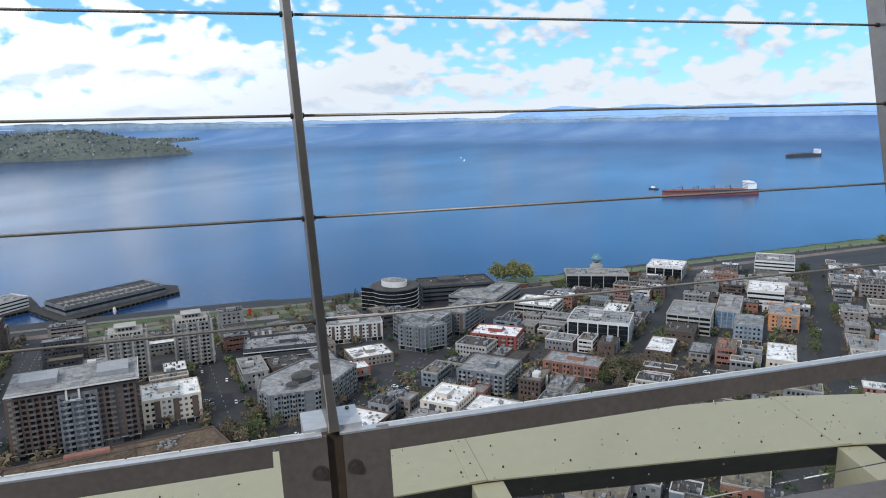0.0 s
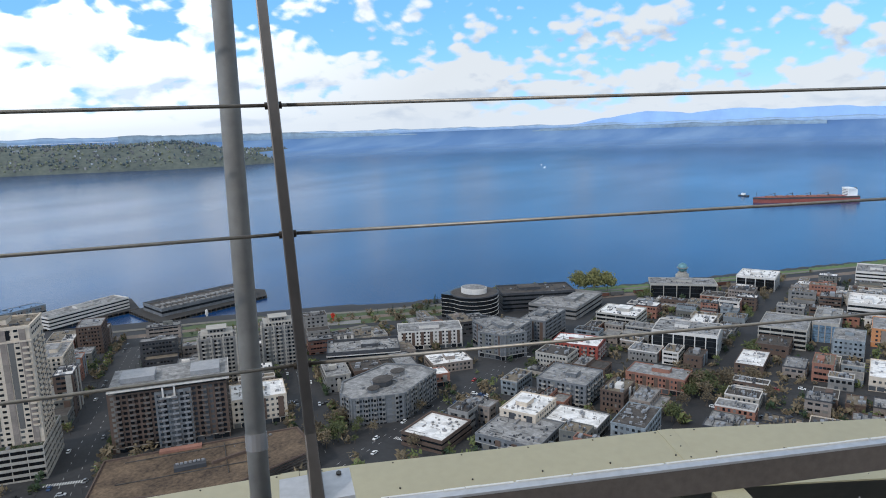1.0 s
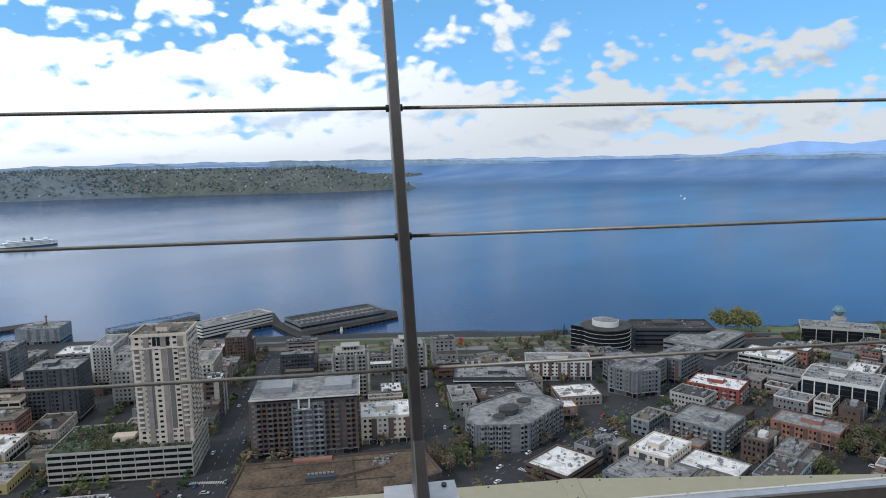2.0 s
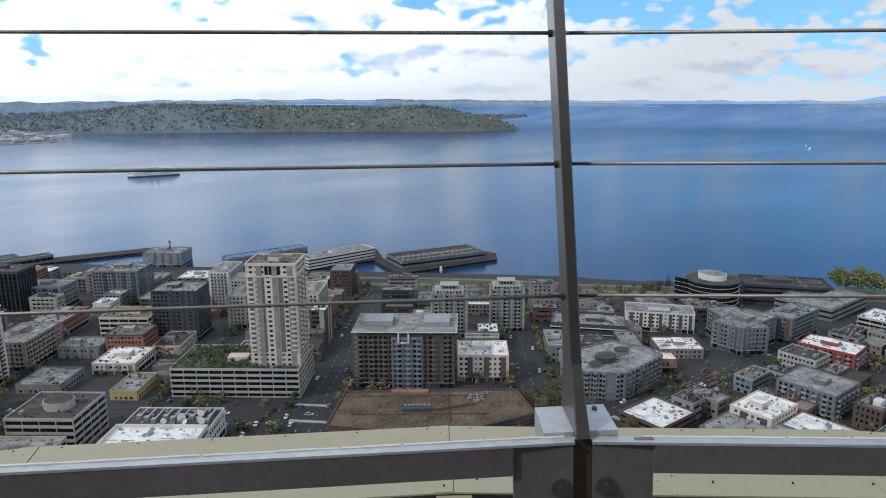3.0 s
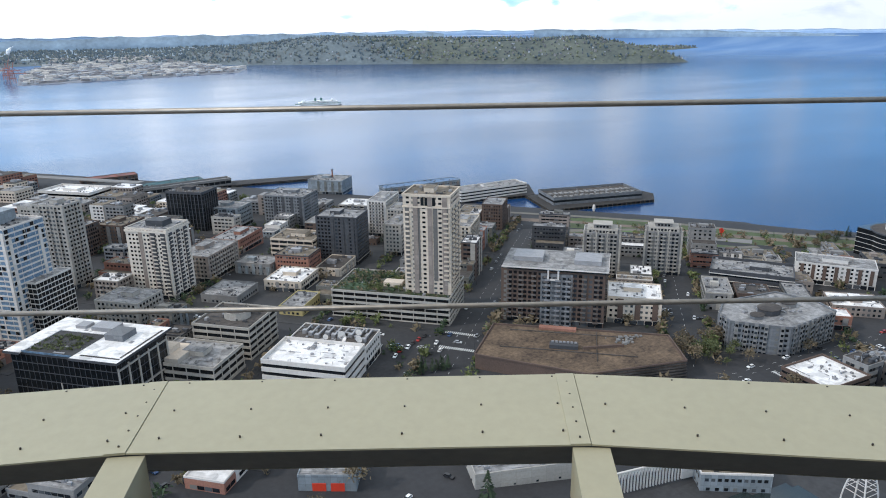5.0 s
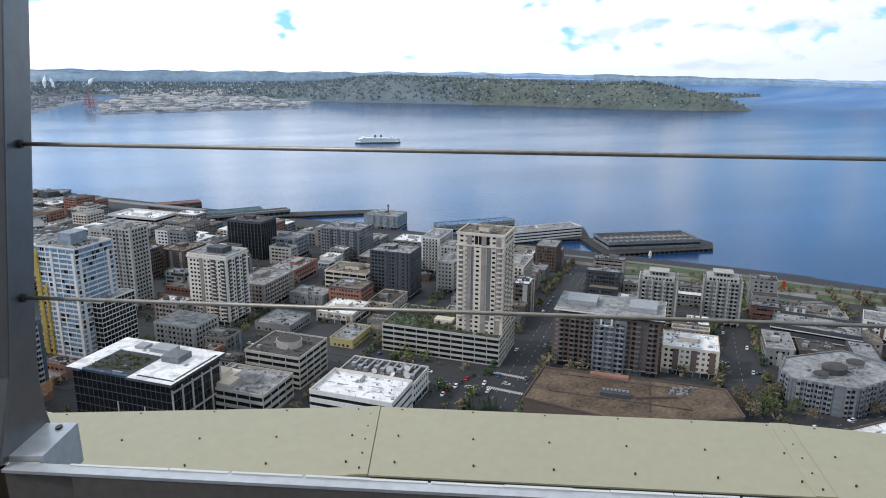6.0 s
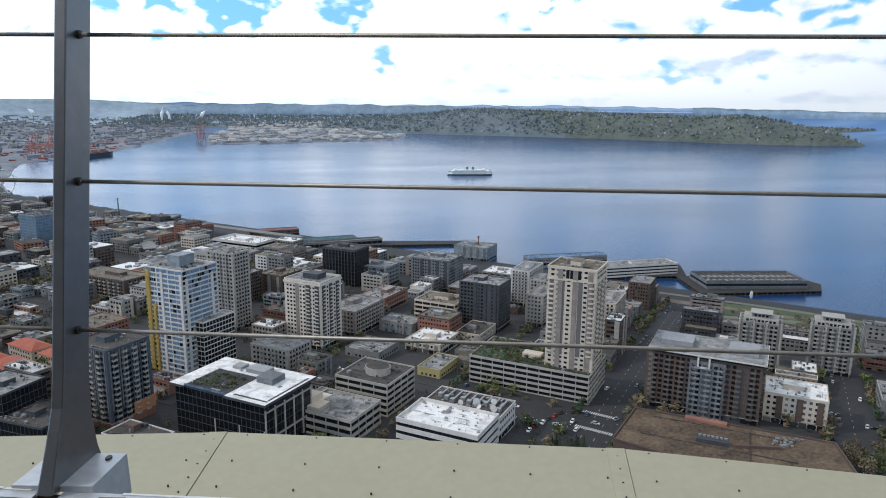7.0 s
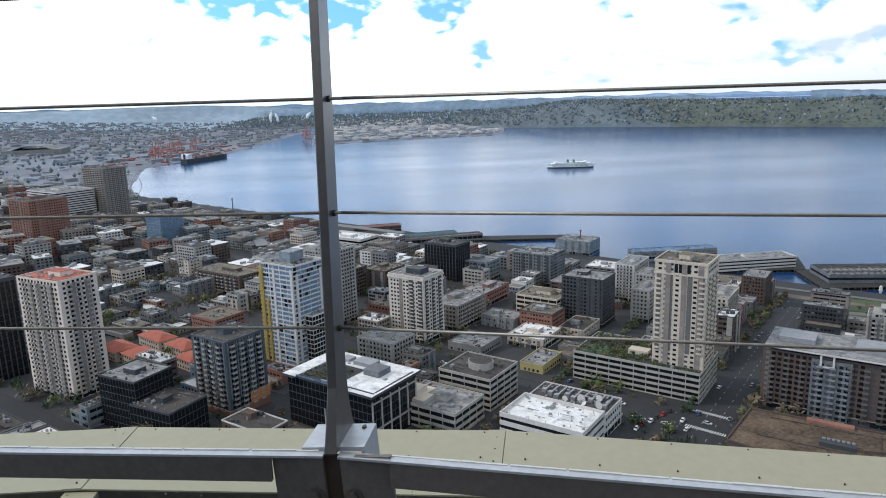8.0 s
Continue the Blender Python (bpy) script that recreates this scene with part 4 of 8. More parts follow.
for y in (-4.5, -12.5, -20.5):
    part("balcony_recess", Shape().box(-0.1, 0.5, y - 2.6, y, 15, 61), recess_m, tower)
slabs = Shape()
for x in (1.0, 25.0):
    slabs.box(x, x + 3.0, 0, 1.1, -0.1, 0.85)
for y in (-4.3, -12.3, -20.3):
    slabs.box(-1.1, 0, y - 3.0, y, -0.1, 0.85)
slab_me = slabs.mesh("balcony_row", cream)
for i in range(15):
    part("balcony_row", slab_me, cream, tower, kind="stuff").location.z = 16 + i * 2.95
part("crown", Shape().box(9, 18, -0.3, 0.12, 62, 67), glass_dk, tower, "dark louvred crown panel")
part("crown_rib", Shape().box(10.9, 11.2, -0.1, 0.3, 62, 67).box(15.6, 15.9, -0.1, 0.3, 62, 67).box(13.2, 13.5, -0.1, 0.3, 62, 67), cream, tower)
part("cornice", band_ring(29, 25, 60.6, 61.5, 0.5), cream, tower)
part("cornice", band_ring(29, 25, 67.3, 68.9, 0.45), cream, tower)
pale_cream = mat("pale_cream_stucco", (0.56, 0.50, 0.43), 0.85, 0, 0.12, 0.05, 0.8, 0.1)
slim = building(twr, "slim white residential tower with dark balcony recesses", "tower", -34, -486, B, 31, 25, 49, pale_cream, "punch", roofgrey, 2.75, ww=1.5, wh=1.35, pitch=2.8, units=6)
# recess shade here is charcoal strips set proud of the wall
for x in (1.2, 8.6):
    part("balcony_recess", Shape().box(x, x + 3.2, -0.5, 0.42, 3.6, 47), greyd, slim, "dark strip painted as balcony recess shade")
for y in (-2.4, -10.4, -18.4):
    part("balcony_recess", Shape().box(-0.42, 0.5, y - 3.2, y, 3.6, 47), greyd, slim, "dark strip painted as balcony recess shade")
rail_row = Shape()
for x in (1.2, 8.6):
    rail_row.box(x - 0.1, x + 3.3, 0.4, 1.3, -0.12, 0.12).box(x + 0.2, x + 3.0, 1.2, 1.26, 0.12, 0.8)
for y in (-2.4, -10.4, -18.4):
    rail_row.box(-1.3, -0.4, y - 3.3, y + 0.1, -0.12, 0.12).box(-1.26, -1.2, y - 3.0, y - 0.2, 0.12, 0.8)
rail_me = rail_row.mesh("balcony_row", pale_cream)
for i in range(16):
    part("balcony_row", rail_me, pale_cream, slim, kind="stuff").location.z = 4.0 + i * 2.68
part("crown_band", band_ring(31, 25, 46.8, 48.2, 0.55), pale_cream, slim)
part("crown_house", Shape().box(7, 20, -17, -7, 49, 53), greyd, slim, "dark rooftop plant house")
blue_tower = building(twr, "white framed blue glass tower with yellow side panels", "tower", 50, -446, B, 30, 28, 75, whitew, "glass", roofgrey, 3.0, glass_bl, pitch=6.0, units=6, z_base=-17, slab=0.42)
pr = random.Random(5)
panels, slots = Shape(), Shape()
for i in range(24):
    z = i * 3.0 + 3.0
    for k in range(9):
        x, y = k * 3.2 + 0.3, -k * 3.0 - 0.5
        r, q = pr.random(), pr.random()
        if r < 0.7:
            panels.box(x - 0.2, x + 2.9, -0.1, 0.14, z - 0.35, z + 0.55)
        elif r < 0.82:
            slots.box(x, x + 2.5, -0.1, 0.1, z + 0.3, z + 2.6)
        if q < 0.62:
            panels.box(-0.14, 0.1, y - 2.7, y + 0.2, z - 0.35, z + 0.5)
        elif q < 0.8:
            slots.box(-0.1, 0.1, y - 2.4, y, z + 0.3, z + 2.6)
        if k in (3, 6):
            panels.box(x + 1.8, x + 2.5, -0.1, 0.13, z, z + 3.0)
part("white_panels", panels, whitew, blue_tower, "irregular white facade panels", kind="stuff")
part("dark_openings", slots, glass_dk, blue_tower, "dark loggia openings", kind="stuff")
building(twr, "pale stepped residential tower behind the glass tower", "tower", 26, -541, B, 26, 18, 60, conc_lt, "balcony", roofgrey, 2.9, ww=1.7, wh=1.4, pitch=3.0, balc=(2.8, 6.5))
glass_block = building(off, "dark glass office block with a white overhanging roof terrace", "building", 3, -330, B, 57, 36, 26, greyd, "glass", roofdark, 4.0, glass_dk, pitch=2.85, units=9, penthouse=False)
for i in range(6):
    part("column", Shape().box(-0.5, 0.1, -i * 7.0 - 0.85, -i * 7.0, 0, 23.5), conc_lt, glass_block, "pale facade column")
for x in (0.0, 15.5, 31.0):
    part("column", Shape().box(x, x + 0.6, -0.1, 0.35, 0, 13.0), conc_lt, glass_block, "pale facade column")
part("facade_band", Shape().box(-0.45, 0.1, -36, -0.9, 21.6, 22.5).box(-0.45, 0.1, -36, -0.9, 7.6, 8.4), conc_lt, glass_block)
drum_block = building(gar, "concrete office block with stepped ribbon bands and dark gravel roof", "building", -61, -366, B, 34, 31, 18, conc_lt, "garage", roofdark, 3.6, units=2, penthouse=False)
low_deck = building(gar, "low concrete car park deck with grey roof", "building", -38, -336, B, 38, 28, 12, conc_lt, "garage", roofgrey, 3.6, units=3)
building(off, "low white flat-roofed block with a grey roof hatch", "building", -94, -305, B, 44, 27, 13, whitew, "band", roofwhite, 3.8, units=2, penthouse=False)
plant_block = building(off, "plant roof crowded with pale ducts and dark panels", "building", -111.5, -326, B, 44, 24, 12.6, whitew, "punch", roofdark, 4.0, units=22, penthouse=False)
for x, y, r_, tilt in ((6, -6, 2.0, 1.2), (12, -4, 1.6, -0.8), (17, -9, 2.4, 1.4), (24, -5, 1.5, 0.9), (9, -14, 1.8, 1.0)):
    dish = part("dish", Shape().tube((x, y, 14.4), (x - tilt * 0.7, y + 0.5, 15.3), 0.35, 12, r_), whitew, plant_block, "pale tilted dish")
    part("mount", Shape().tube((x, y, 12.6), (x, y, 14.5), 0.18, 6), metal_lt, dish)
for i in range(9):
    x = 3 + i * 4.4
    part("duct", Shape().box(x, x + 0.9, -21, -8 - (i % 3) * 2, 13.0, 14.1).box(x - 0.8, x + 1.7, -9.5 - (i % 3) * 2, -7 - (i % 3) * 2, 12.6, 14.8), metal_lt, plant_block, "pale roof duct")
part("upper_deck", Shape().box(20, 37, -19, -1, 12, 14.6), conc_lt, low_deck)
part("upper_roof", Shape().box(20.3, 36.7, -18.7, -1.3, 14.6, 14.8), cream, low_deck, "cream upper roof")
part("stair_house", Shape().box(27, 36, -14, -5, 14.8, 17.6), cream, low_deck)
brown_block = building(apt, "brown brick and grey glass apartment block with white roof edge", "building", -260, -320, B, 62, 30, 33.5, brickd, "balcony", roofgrey, 3.0, balc_mat=bronze, ww=1.9, wh=1.7, pitch=3.0, balc=(3.0, 7.5), units=5)
building(apt, "cream low apartment block with white roof", "building", -293, -307, B, 32, 27, 17, cream, "punch", roofwhite, 3.0, units=4)
twin_a = building(twr, "pale apartment tower with balconies", "tower", -333, -395, B, 26, 20, 33, conc, "balcony", roofgrey, 2.9, ww=1.7, wh=1.5, pitch=2.8, balc=(2.8, 4.5), units=5, group="twin towers by the park")
twin_b = building(twr, "pale apartment tower with balconies", "tower", -379, -381, B, 26, 20, 33, conc, "balcony", roofgrey, 2.9, ww=1.7, wh=1.5, pitch=2.8, balc=(2.8, 4.5), units=5, group="twin towers by the park")
low_black = building(off, "low black office block with pale ribbon edges and roof plant", "building", -405, -304, -50, 53, 30, 14.5, greyd, "band", roofgrey, 4.0, units=16)
for z in (4.0, 8.6, 13.2):
    part("white_band", band_ring(53, 30, z, z + 0.55, 0.42), whitew, low_black, "thin white facade band")
building(apt, "white and grey low apartment block", "building", -477, -294, -52, 52, 24, 15, whitew, "punch", roofgrey, 3.0, units=4)
building(shop, "tan rendered corner block", "building", -419, -300, B, 20, 16, 12, tan, "punch", rooftan, 3.2, units=1)
building(shop, "brick shops with white overhanging roof", "building", -390, -252, B, 26, 13, 8.5, brick, "punch", roofwhite, 3.2, units=1)
building(shop, "low building with white flat roof", "building", -428, -256, B, 30, 24, 6.5, tan, "punch", roofwhite, 3.2, units=3)
building(gar, "beige office block with ribbon windows", "building", -141, -528, B, 36, 28, 19, cream, "garage", rooftan, 3.5, units=4)
building(apt, "dark grey apartment block with small windows", "building", -172, -511, B, 34, 26, 38, greyd, "punch", roofgrey, 2.9, units=6, ww=1.7, pitch=2.9)
building(apt, "grey and white apartment block", "building", -169, -658, B, 42, 34, 31, greyw, "punch", roofgrey, 2.9, units=5, pitch=2.8)
building(off, "black clad office tower", "tower", -80, -682, B, 38, 26, 37, greyd, "fin", roofdark, 3.6, units=6, pitch=3.5)
building(off, "pale grey boxy block with blue panels", "building", -110, -679, B, 36, 28, 20, bluew, "punch", roofgrey, 3.4, units=3)
building(apt, "red brick block with pitched gable", "building", -94, -583, B, 26, 40, 12, brick, "punch", roofgrey, 3.1, units=5)
building(apt, "brown apartment block with bays", "building", -61, -516, B, 27, 42, 19, tan, "balcony", roofgrey, 2.9, units=5, balc=(2.4, 5.2))
building(apt, "brown brick apartment block with flat roof", "building", -9, -635, B, 26, 30, 22, brickd, "punch", rooftan, 3.0, units=3)
building(shop, "low cream pavilion with white roofs", "building", -114, -464, B, 28, 30, 7.5, cream, "punch", roofwhite, 3.4, units=3)
building(shop, "low yellow shop building with grey roof", "building", -103, -419, B, 16, 28, 5.5, mat("faded_yellow_paint", (0.40, 0.33, 0.15), 0.8, 0, 0.15, 0.1, 1.0, 0.1), "punch", roofgrey, 3.2, units=2, penthouse=False)
building(shop, "low hall with plain grey roof", "building", -70, -458, B, 27, 28, 5.5, conc, "punch", roofgrey, 3.5, units=0, penthouse=False)
building(apt, "pale narrow apartment block", "building", -213, -521, B, 15, 32, 26, conc_lt, "punch", roofgrey, 2.9, units=2)
building(apt, "white apartment block with stacked balconies", "building", -228, -593, B, 18, 40, 33, whitew, "balcony", roofgrey, 2.9, units=4, balc=(3, 5))
building(apt, "beige apartment block with balcony rows", "building", -247, -465, B, 20, 37, 33, cream, "balcony", roofgrey, 2.9, units=4, balc=(3, 6))
building(apt, "beige apartment block with grey bays", "building", -236, -560, B, 20, 26, 30, conc_lt, "balcony", roofgrey, 2.9, units=4, balc=(3, 6))
building(shed, "pier shed with teal metal roof", "building", -119, -969, 9, 103, 30, 8, greyw, "punch", teal_m, 4, units=0, penthouse=False, z_base=-37.5)
building(shed, "long red pier shed", "building", -41, -1070, 8, 72, 22, 8, brickd, "punch", mat("dull_red_metal_roof", (0.17, 0.05, 0.035), 0.7, 0, 0.3, 0.05, 0.6, 0.1), 4, units=1, penthouse=False)
building(shed, "low white flat building near the water", "building", 18, -884, B, 70, 38, 11, whitew, "band", roofwhite, 4, units=4)
building(off, "pale blue windowless block by the pier", "building", -264, -836, B, 46, 34, 17, bluew, "punch", roofgrey, 5, units=4, ww=0.8, wh=0.6, pitch=6)
pink_m = mat("pale_pink_stucco", (0.66, 0.54, 0.45), 0.85, 0, 0.12, 0.05, 0.8, 0.1)
orange_top = building(twr, "pale pink residential tower with an orange roof crown", "tower", 172, -405, -33, 37, 24, 70, pink_m, "balcony", redmetal, 2.8, ww=1.6, wh=1.4, pitch=2.9, balc=(2.8, 6), units=3)
building(off, "black glass office block with grey roof", "building", 121, -356, -33, 27, 24, 28, greyd, "glass", roofgrey, 3.8, glass_dk, pitch=2.2, units=5)
building(off, "lower black glass block with grey roof", "building", 100, -338, -33, 28, 24, 18, greyd, "glass", roofdark, 3.8, glass_dk, pitch=2.4, units=4)
slate_m = mat("slate_blue_cladding", (0.062, 0.074, 0.09), 0.6, 0, 0.2, 0.08, 0.9, 0.1)
slate = building(twr, "dark slate apartment tower with glass balconies over a brick base", "tower", 79, -373, B, 28, 27, 42, slate_m, "balcony", roofdark, 2.9, ww=1.9, wh=1.7, pitch=2.7, balc=(2.6, 6), units=5)
for x in (1.0, 9.6, 18.2):
    part("pale_strip", Shape().box(x, x + 0.7, -0.1, 0.3, 10, 41.5).box(x + 7.0, x + 7.7, -0.1, 0.3, 10, 41.5), greyw, slate)
for y in (-1.5, -9.8, -18.1):
    part("pale_strip", Shape().box(-0.3, 0.1, y - 0.7, y, 10, 41.5).box(-0.3, 0.1, y - 6.7, y - 6.0, 10, 41.5), greyw, slate)
part("brick_base", Shape().box(-0.5, 28.5, -27.5, 0.5, -6, 3.4), brick, slate, "red-brown brick base")
part("brick_base", Shape().box(-0.5, 0.4, -27.5, -14, 3.4, 9.5), orange, slate, "orange brick corner")
building(apt, "long brown and blue apartment complex round a court", "building", 122, -640, B, 66, 30, 19, brickd, "balcony", rooftan, 3.0, units=7, balc=(2.6, 6))
building(apt, "brown and orange apartment wing", "building", 100, -668, B, 30, 40, 19, orange, "punch", rooftan, 3.0, units=4)
building(off, "stepped grey office tower with white bands", "tower", 478, -1122, B, 90, 60, 50, whitew, "band", roofgrey, 3.4, units=5)
building(twr, "tall grey-brown slab tower", "tower", 420, -1158, B, 62, 40, 84, tan, "balcony", roofdark, 2.9, balc=(3, 7), units=4)
building(off, "green glass office tower", "tower", 276, -942, B, 32, 34, 36, bluew, "glass", roofdark, 3.5, glass_bl, pitch=3, units=4)
building(off, "dark red brick downtown tower", "tower", 430, -930, B, 52, 50, 58, brick, "punch", roofdark, 3.3, units=4)
for x in (6.0, 15.0, 24.0):
    part("tan_bay", Shape().box(x, x + 3.2, -0.1, 0.5, 4, 68), tan, orange_top)
for y in (-7.0, -16.0):
    part("tan_bay", Shape().box(-0.5, 0.1, y - 3.0, y, 4, 68), tan, orange_top)
building(off, "black glass slab tower", "tower", 236, -436, B, 34, 26, 62, greyd, "fin", roofdark, 3.5, units=4, pitch=3)
# Lower Queen Anne: blocks on the straight grid
building(off, "long black office block with ribbon windows near the shore", "building", -655, -268, -52, 74, 36, 17, greyd, "band", roofdark, 3.6, units=5)
building(apt, "grey apartment block with a green roof", "building", -453, -246, 235, 50, 22, 19, greyw, "punch", roofgrey, 3.0, units=5, pitch=2.6)
building(apt, "grey apartment block with a red corner bay", "building", -455, -243, Q, 24, 46, 19, greyw, "punch", roofgrey, 3.0, units=5, pitch=2.6)
building(apt, "grey apartment block with a flat roof", "building", -506, -234, Q, 22, 42, 19, greyw, "punch", roofgrey, 3.0, units=5, pitch=2.6)
building(off, "wide low block with grey roofs", "building", -602, -246, Q, 48, 70, 9, conc, "band", roofgrey, 3.6, units=9)
building(off, "cream concrete office block with ribbon windows", "building", -556, -176, Q, 34, 30, 17, conc_lt, "garage", roofwhite, 3.4, units=5)
building(off, "black glass office block with white vertical fins", "building", -520, -106, -85, 46, 32, 17.2, whitew, "fin", roofgrey, 3.5, units=7, pitch=7.0)
building(apt, "long red brick apartment house", "building", -433, -108, Q, 37, 20, 10.5, brick, "punch", roofgrey, 3.2, units=2, ww=1.1, wh=1.6, pitch=2.4)
red_render = mat("dark_red_render", (0.26, 0.055, 0.04), 0.85, 0, 0.2, 0.1, 1.0, 0.1)
building(apt, "dark red apartment block with pale grey roof", "building", -475, -179, -84, 35, 24, 12.7, red_render, "balcony", roofwhite, 3.0, units=3, balc=(2.5, 5.5))
building(apt, "grey four storey apartment block with brown bays", "building", -386, -154, Q, 32, 30, 15, greyw, "balcony", roofgrey, 3.0, units=5, balc=(2.5, 5.5))
building(apt, "cream terrace block with white roof walls", "building", -335, -163, Q, 22, 28, 13, cream, "punch", roofwhite, 3.0, units=3)
building(shop, "low white roofed building", "building", -344, -132, Q, 30, 22, 7.5, conc, "punch", roofwhite, 3.5, units=5, penthouse=False)
building(off, "grey block with solar panels on its roof", "building", -343, -106, Q, 18, 30, 13, bluew, "punch", roofdark, 3.2, units=8, penthouse=False)
building(shop, "low grey row of workshops", "building", -309, -150, Q, 36, 34, 7.5, greyw, "punch", roofgrey, 3.5, units=6, penthouse=False)
building(shop, "low pavilion with white tiered roof", "building", -295, -198, Q, 26, 30, 6.5, brickd, "band", roofwhite, 3.2, units=3, penthouse=False)
building(off, "dark glass block in a cream frame", "building", -745, -150, -70, 66, 28, 14, conc_lt, "fin", roofgrey, 4.5, units=2, pitch=13)
building(off, "black and white office block", "building", -797, -103, Q, 38, 38, 14, whitew, "fin", roofwhite, 4.0, units=3, pitch=9)
building(off, "white office block with ribbon windows", "building", -842, 8, Q, 40, 44, 15, whitew, "band", roofgrey, 3.6, units=4)
building(off, "white roofed office block", "building", -680, -2, Q, 30, 38, 13, whitew, "band", roofwhite, 3.6, units=2)
building(off, "pale office block with dark ribbon windows", "building", -567, -53, Q, 33, 42, 15, conc_lt, "garage", roofgrey, 3.5, units=4)
building(off, "dark glass block with pale columns", "building", -596, -34, Q, 18, 48, 15, conc_lt, "fin", roofgrey, 3.5, glass_bl, pitch=4.0, units=3)
building(apt, "orange brick apartment block with flat roof", "building", -598, 9, Q, 22, 36, 13, orange, "punch", roofgrey, 3.0, units=3)
building(apt, "grey-green apartment block with small windows", "building", -554, -16, Q, 20, 30, 14, bluew, "punch", roofgrey, 3.0, units=3)
building(apt, "cream apartment house with white roof", "building", -492, 6, Q, 18, 36, 8.5, cream, "punch", roofwhite, 3.0, units=2, penthouse=False)
building(shop, "low brick shop with white roof", "building", -495, -72, Q, 18, 34, 6, brickd, "punch", roofwhite, 3.0, units=2, penthouse=False)

FERRY = ((-474, -1880), (-597, -1864))

# ---------------------------------------------------------------- special buildings
def poly_building(name, label, category, outline, z0, h, wall, roof, storey=3.0, pitch=2.6, ww=1.4, wh=1.5, glass=None, bays=None):
    """A block on any outline (local to its first corner), with windows along every side."""
    glass = glass or glass_dk
    ox, oy = outline[0]
    pts = [(x - ox, y - oy) for x, y in outline]
    area = sum(pts[i][0] * pts[(i + 1) % len(pts)][1] - pts[(i + 1) % len(pts)][0] * pts[i][1] for i in range(len(pts)))
    if area < 0:
        pts = [pts[0]] + pts[:0:-1]
    cx_, cy_ = sum(p[0] for p in outline) / len(outline), sum(p[1] for p in outline) / len(outline)
    rr = max(math.hypot(p[0] - cx_, p[1] - cy_) for p in outline)
    FOOT.append((cx_, cy_, 0, rr * 0.75, rr * 0.75))
    t = thing(name, label, category, pose(ox, oy, z0))
    body = part("wall", Shape().prism(pts, -8, h), wall, t)
    n = max(1, int(h / storey))
    rows = Shape()
    bay, bay_win = Shape(), Shape()
    for (ax, ay), (bx_, by_) in zip(pts, pts[1:] + pts[:1]):
        e = Vector((bx_ - ax, by_ - ay))
        L = e.length
        e.normalize()
        o = Vector((e.y, -e.x))
        m = int((L - 1.5) / pitch)
        for i in range(m):
            s0 = (L - m * pitch) / 2 + i * pitch + (pitch - ww) / 2
            q = [Vector((ax, ay)) + e * s + o * k for s, k in ((s0, -0.1), (s0, 0.07), (s0 + ww, 0.07), (s0 + ww, -0.1))]
            rows.prism([(p.x, p.y) for p in q], 0.9, 0.9 + wh)
        if bays:
            m = int(L / bays)
            for i in range(m):
                s0 = (L - m * bays) / 2 + i * bays + bays * 0.3
                q = [Vector((ax, ay)) + e * s + o * k for s, k in ((s0, -0.2), (s0, 0.6), (s0 + bays * 0.4, 0.6), (s0 + bays * 0.4, -0.2))]
                bay.prism([(p.x, p.y) for p in q], 2.5, h + 0.8)
                q = [Vector((ax, ay)) + e * s + o * k for s, k in ((s0 + bays * 0.06, 0.5), (s0 + bays * 0.06, 0.66), (s0 + bays * 0.34, 0.66), (s0 + bays * 0.34, 0.5))]
                for f in range(1, n):
                    bay_win.prism([(p.x, p.y) for p in q], f * h / n + 0.8, f * h / n + 2.3)
    me = rows.mesh("window_row", PANES.get(glass.name, glass))
    for i in range(n):
        part("window_row", me, glass, body, kind="stuff").location.z = i * h / n
    if bays:
        part("bay_fronts", bay, conc, body, kind="stuff")
        part("bay_windows", bay_win, PANES.get(glass.name, glass), body, kind="stuff")
    c = Vector((sum(p[0] for p in pts) / len(pts), sum(p[1] for p in pts) / len(pts)))
    part("roof", Shape().prism([tuple(c + (Vector(p) - c) * 0.985) for p in pts], h - 0.2, h + 0.15), roof, t)
    rim = Shape()
    for (ax, ay), (bx_, by_) in zip(pts, pts[1:] + pts[:1]):
        q = [c + (Vector(p) - c) * k for p, k in (((ax, ay), 1.005), ((bx_, by_), 1.005), ((bx_, by_), 0.975), ((ax, ay), 0.975))]
        rim.prism([(p.x, p.y) for p in q], h - 0.3, h + 0.9)
    part("parapet", rim, wall, t)
    rnd = random.Random(int(ox))
    for i in range(18):
        u = part("air_unit", unit_mesh if rnd.random() < 0.6 else duct_mesh, metal_lt, t)
        p = c + (Vector(rnd.choice(pts)) - c) * rnd.uniform(0.1, 0.6)
        u.matrix_basis = pose(p.x, p.y, h + 0.1, 0, 0, rnd.choice((0, 45, 90)))
    return t


poly_building("apartment_building", "grey chamfered apartment block with bays and cluttered roof", "building",
              [(-325, -243), (-318, -249), (-303, -265), (-306, -276), (-322, -288), (-362, -284), (-370, -262), (-366, -247)], ground_z(-330, -255) - 1, 18.0, greyw, roofgrey, 2.9, pitch=2.3, ww=1.5, bays=5.0)

for cx_, cy_, r_, h_, m_ in ((-332, -264, 7.0, 3.2, greyd), (-350, -266, 5.0, 2.4, conc), (-320, -262, 4.0, 2.0, greyw)):
    ob = thing("roof_pavilion", "low rounded plant house on the chamfered block's roof", "plant house", pose(cx_, cy_, ground_z(-330, -255) + 17.1))
    part("wall", Shape().ring(0, 0, r_, r_ * 0.8, 0, h_, 12), m_, ob)
    part("roof", Shape().ring(0, 0, r_ + 0.4, r_ * 0.8 + 0.4, h_, h_ + 0.3, 12), roofdark, ob)

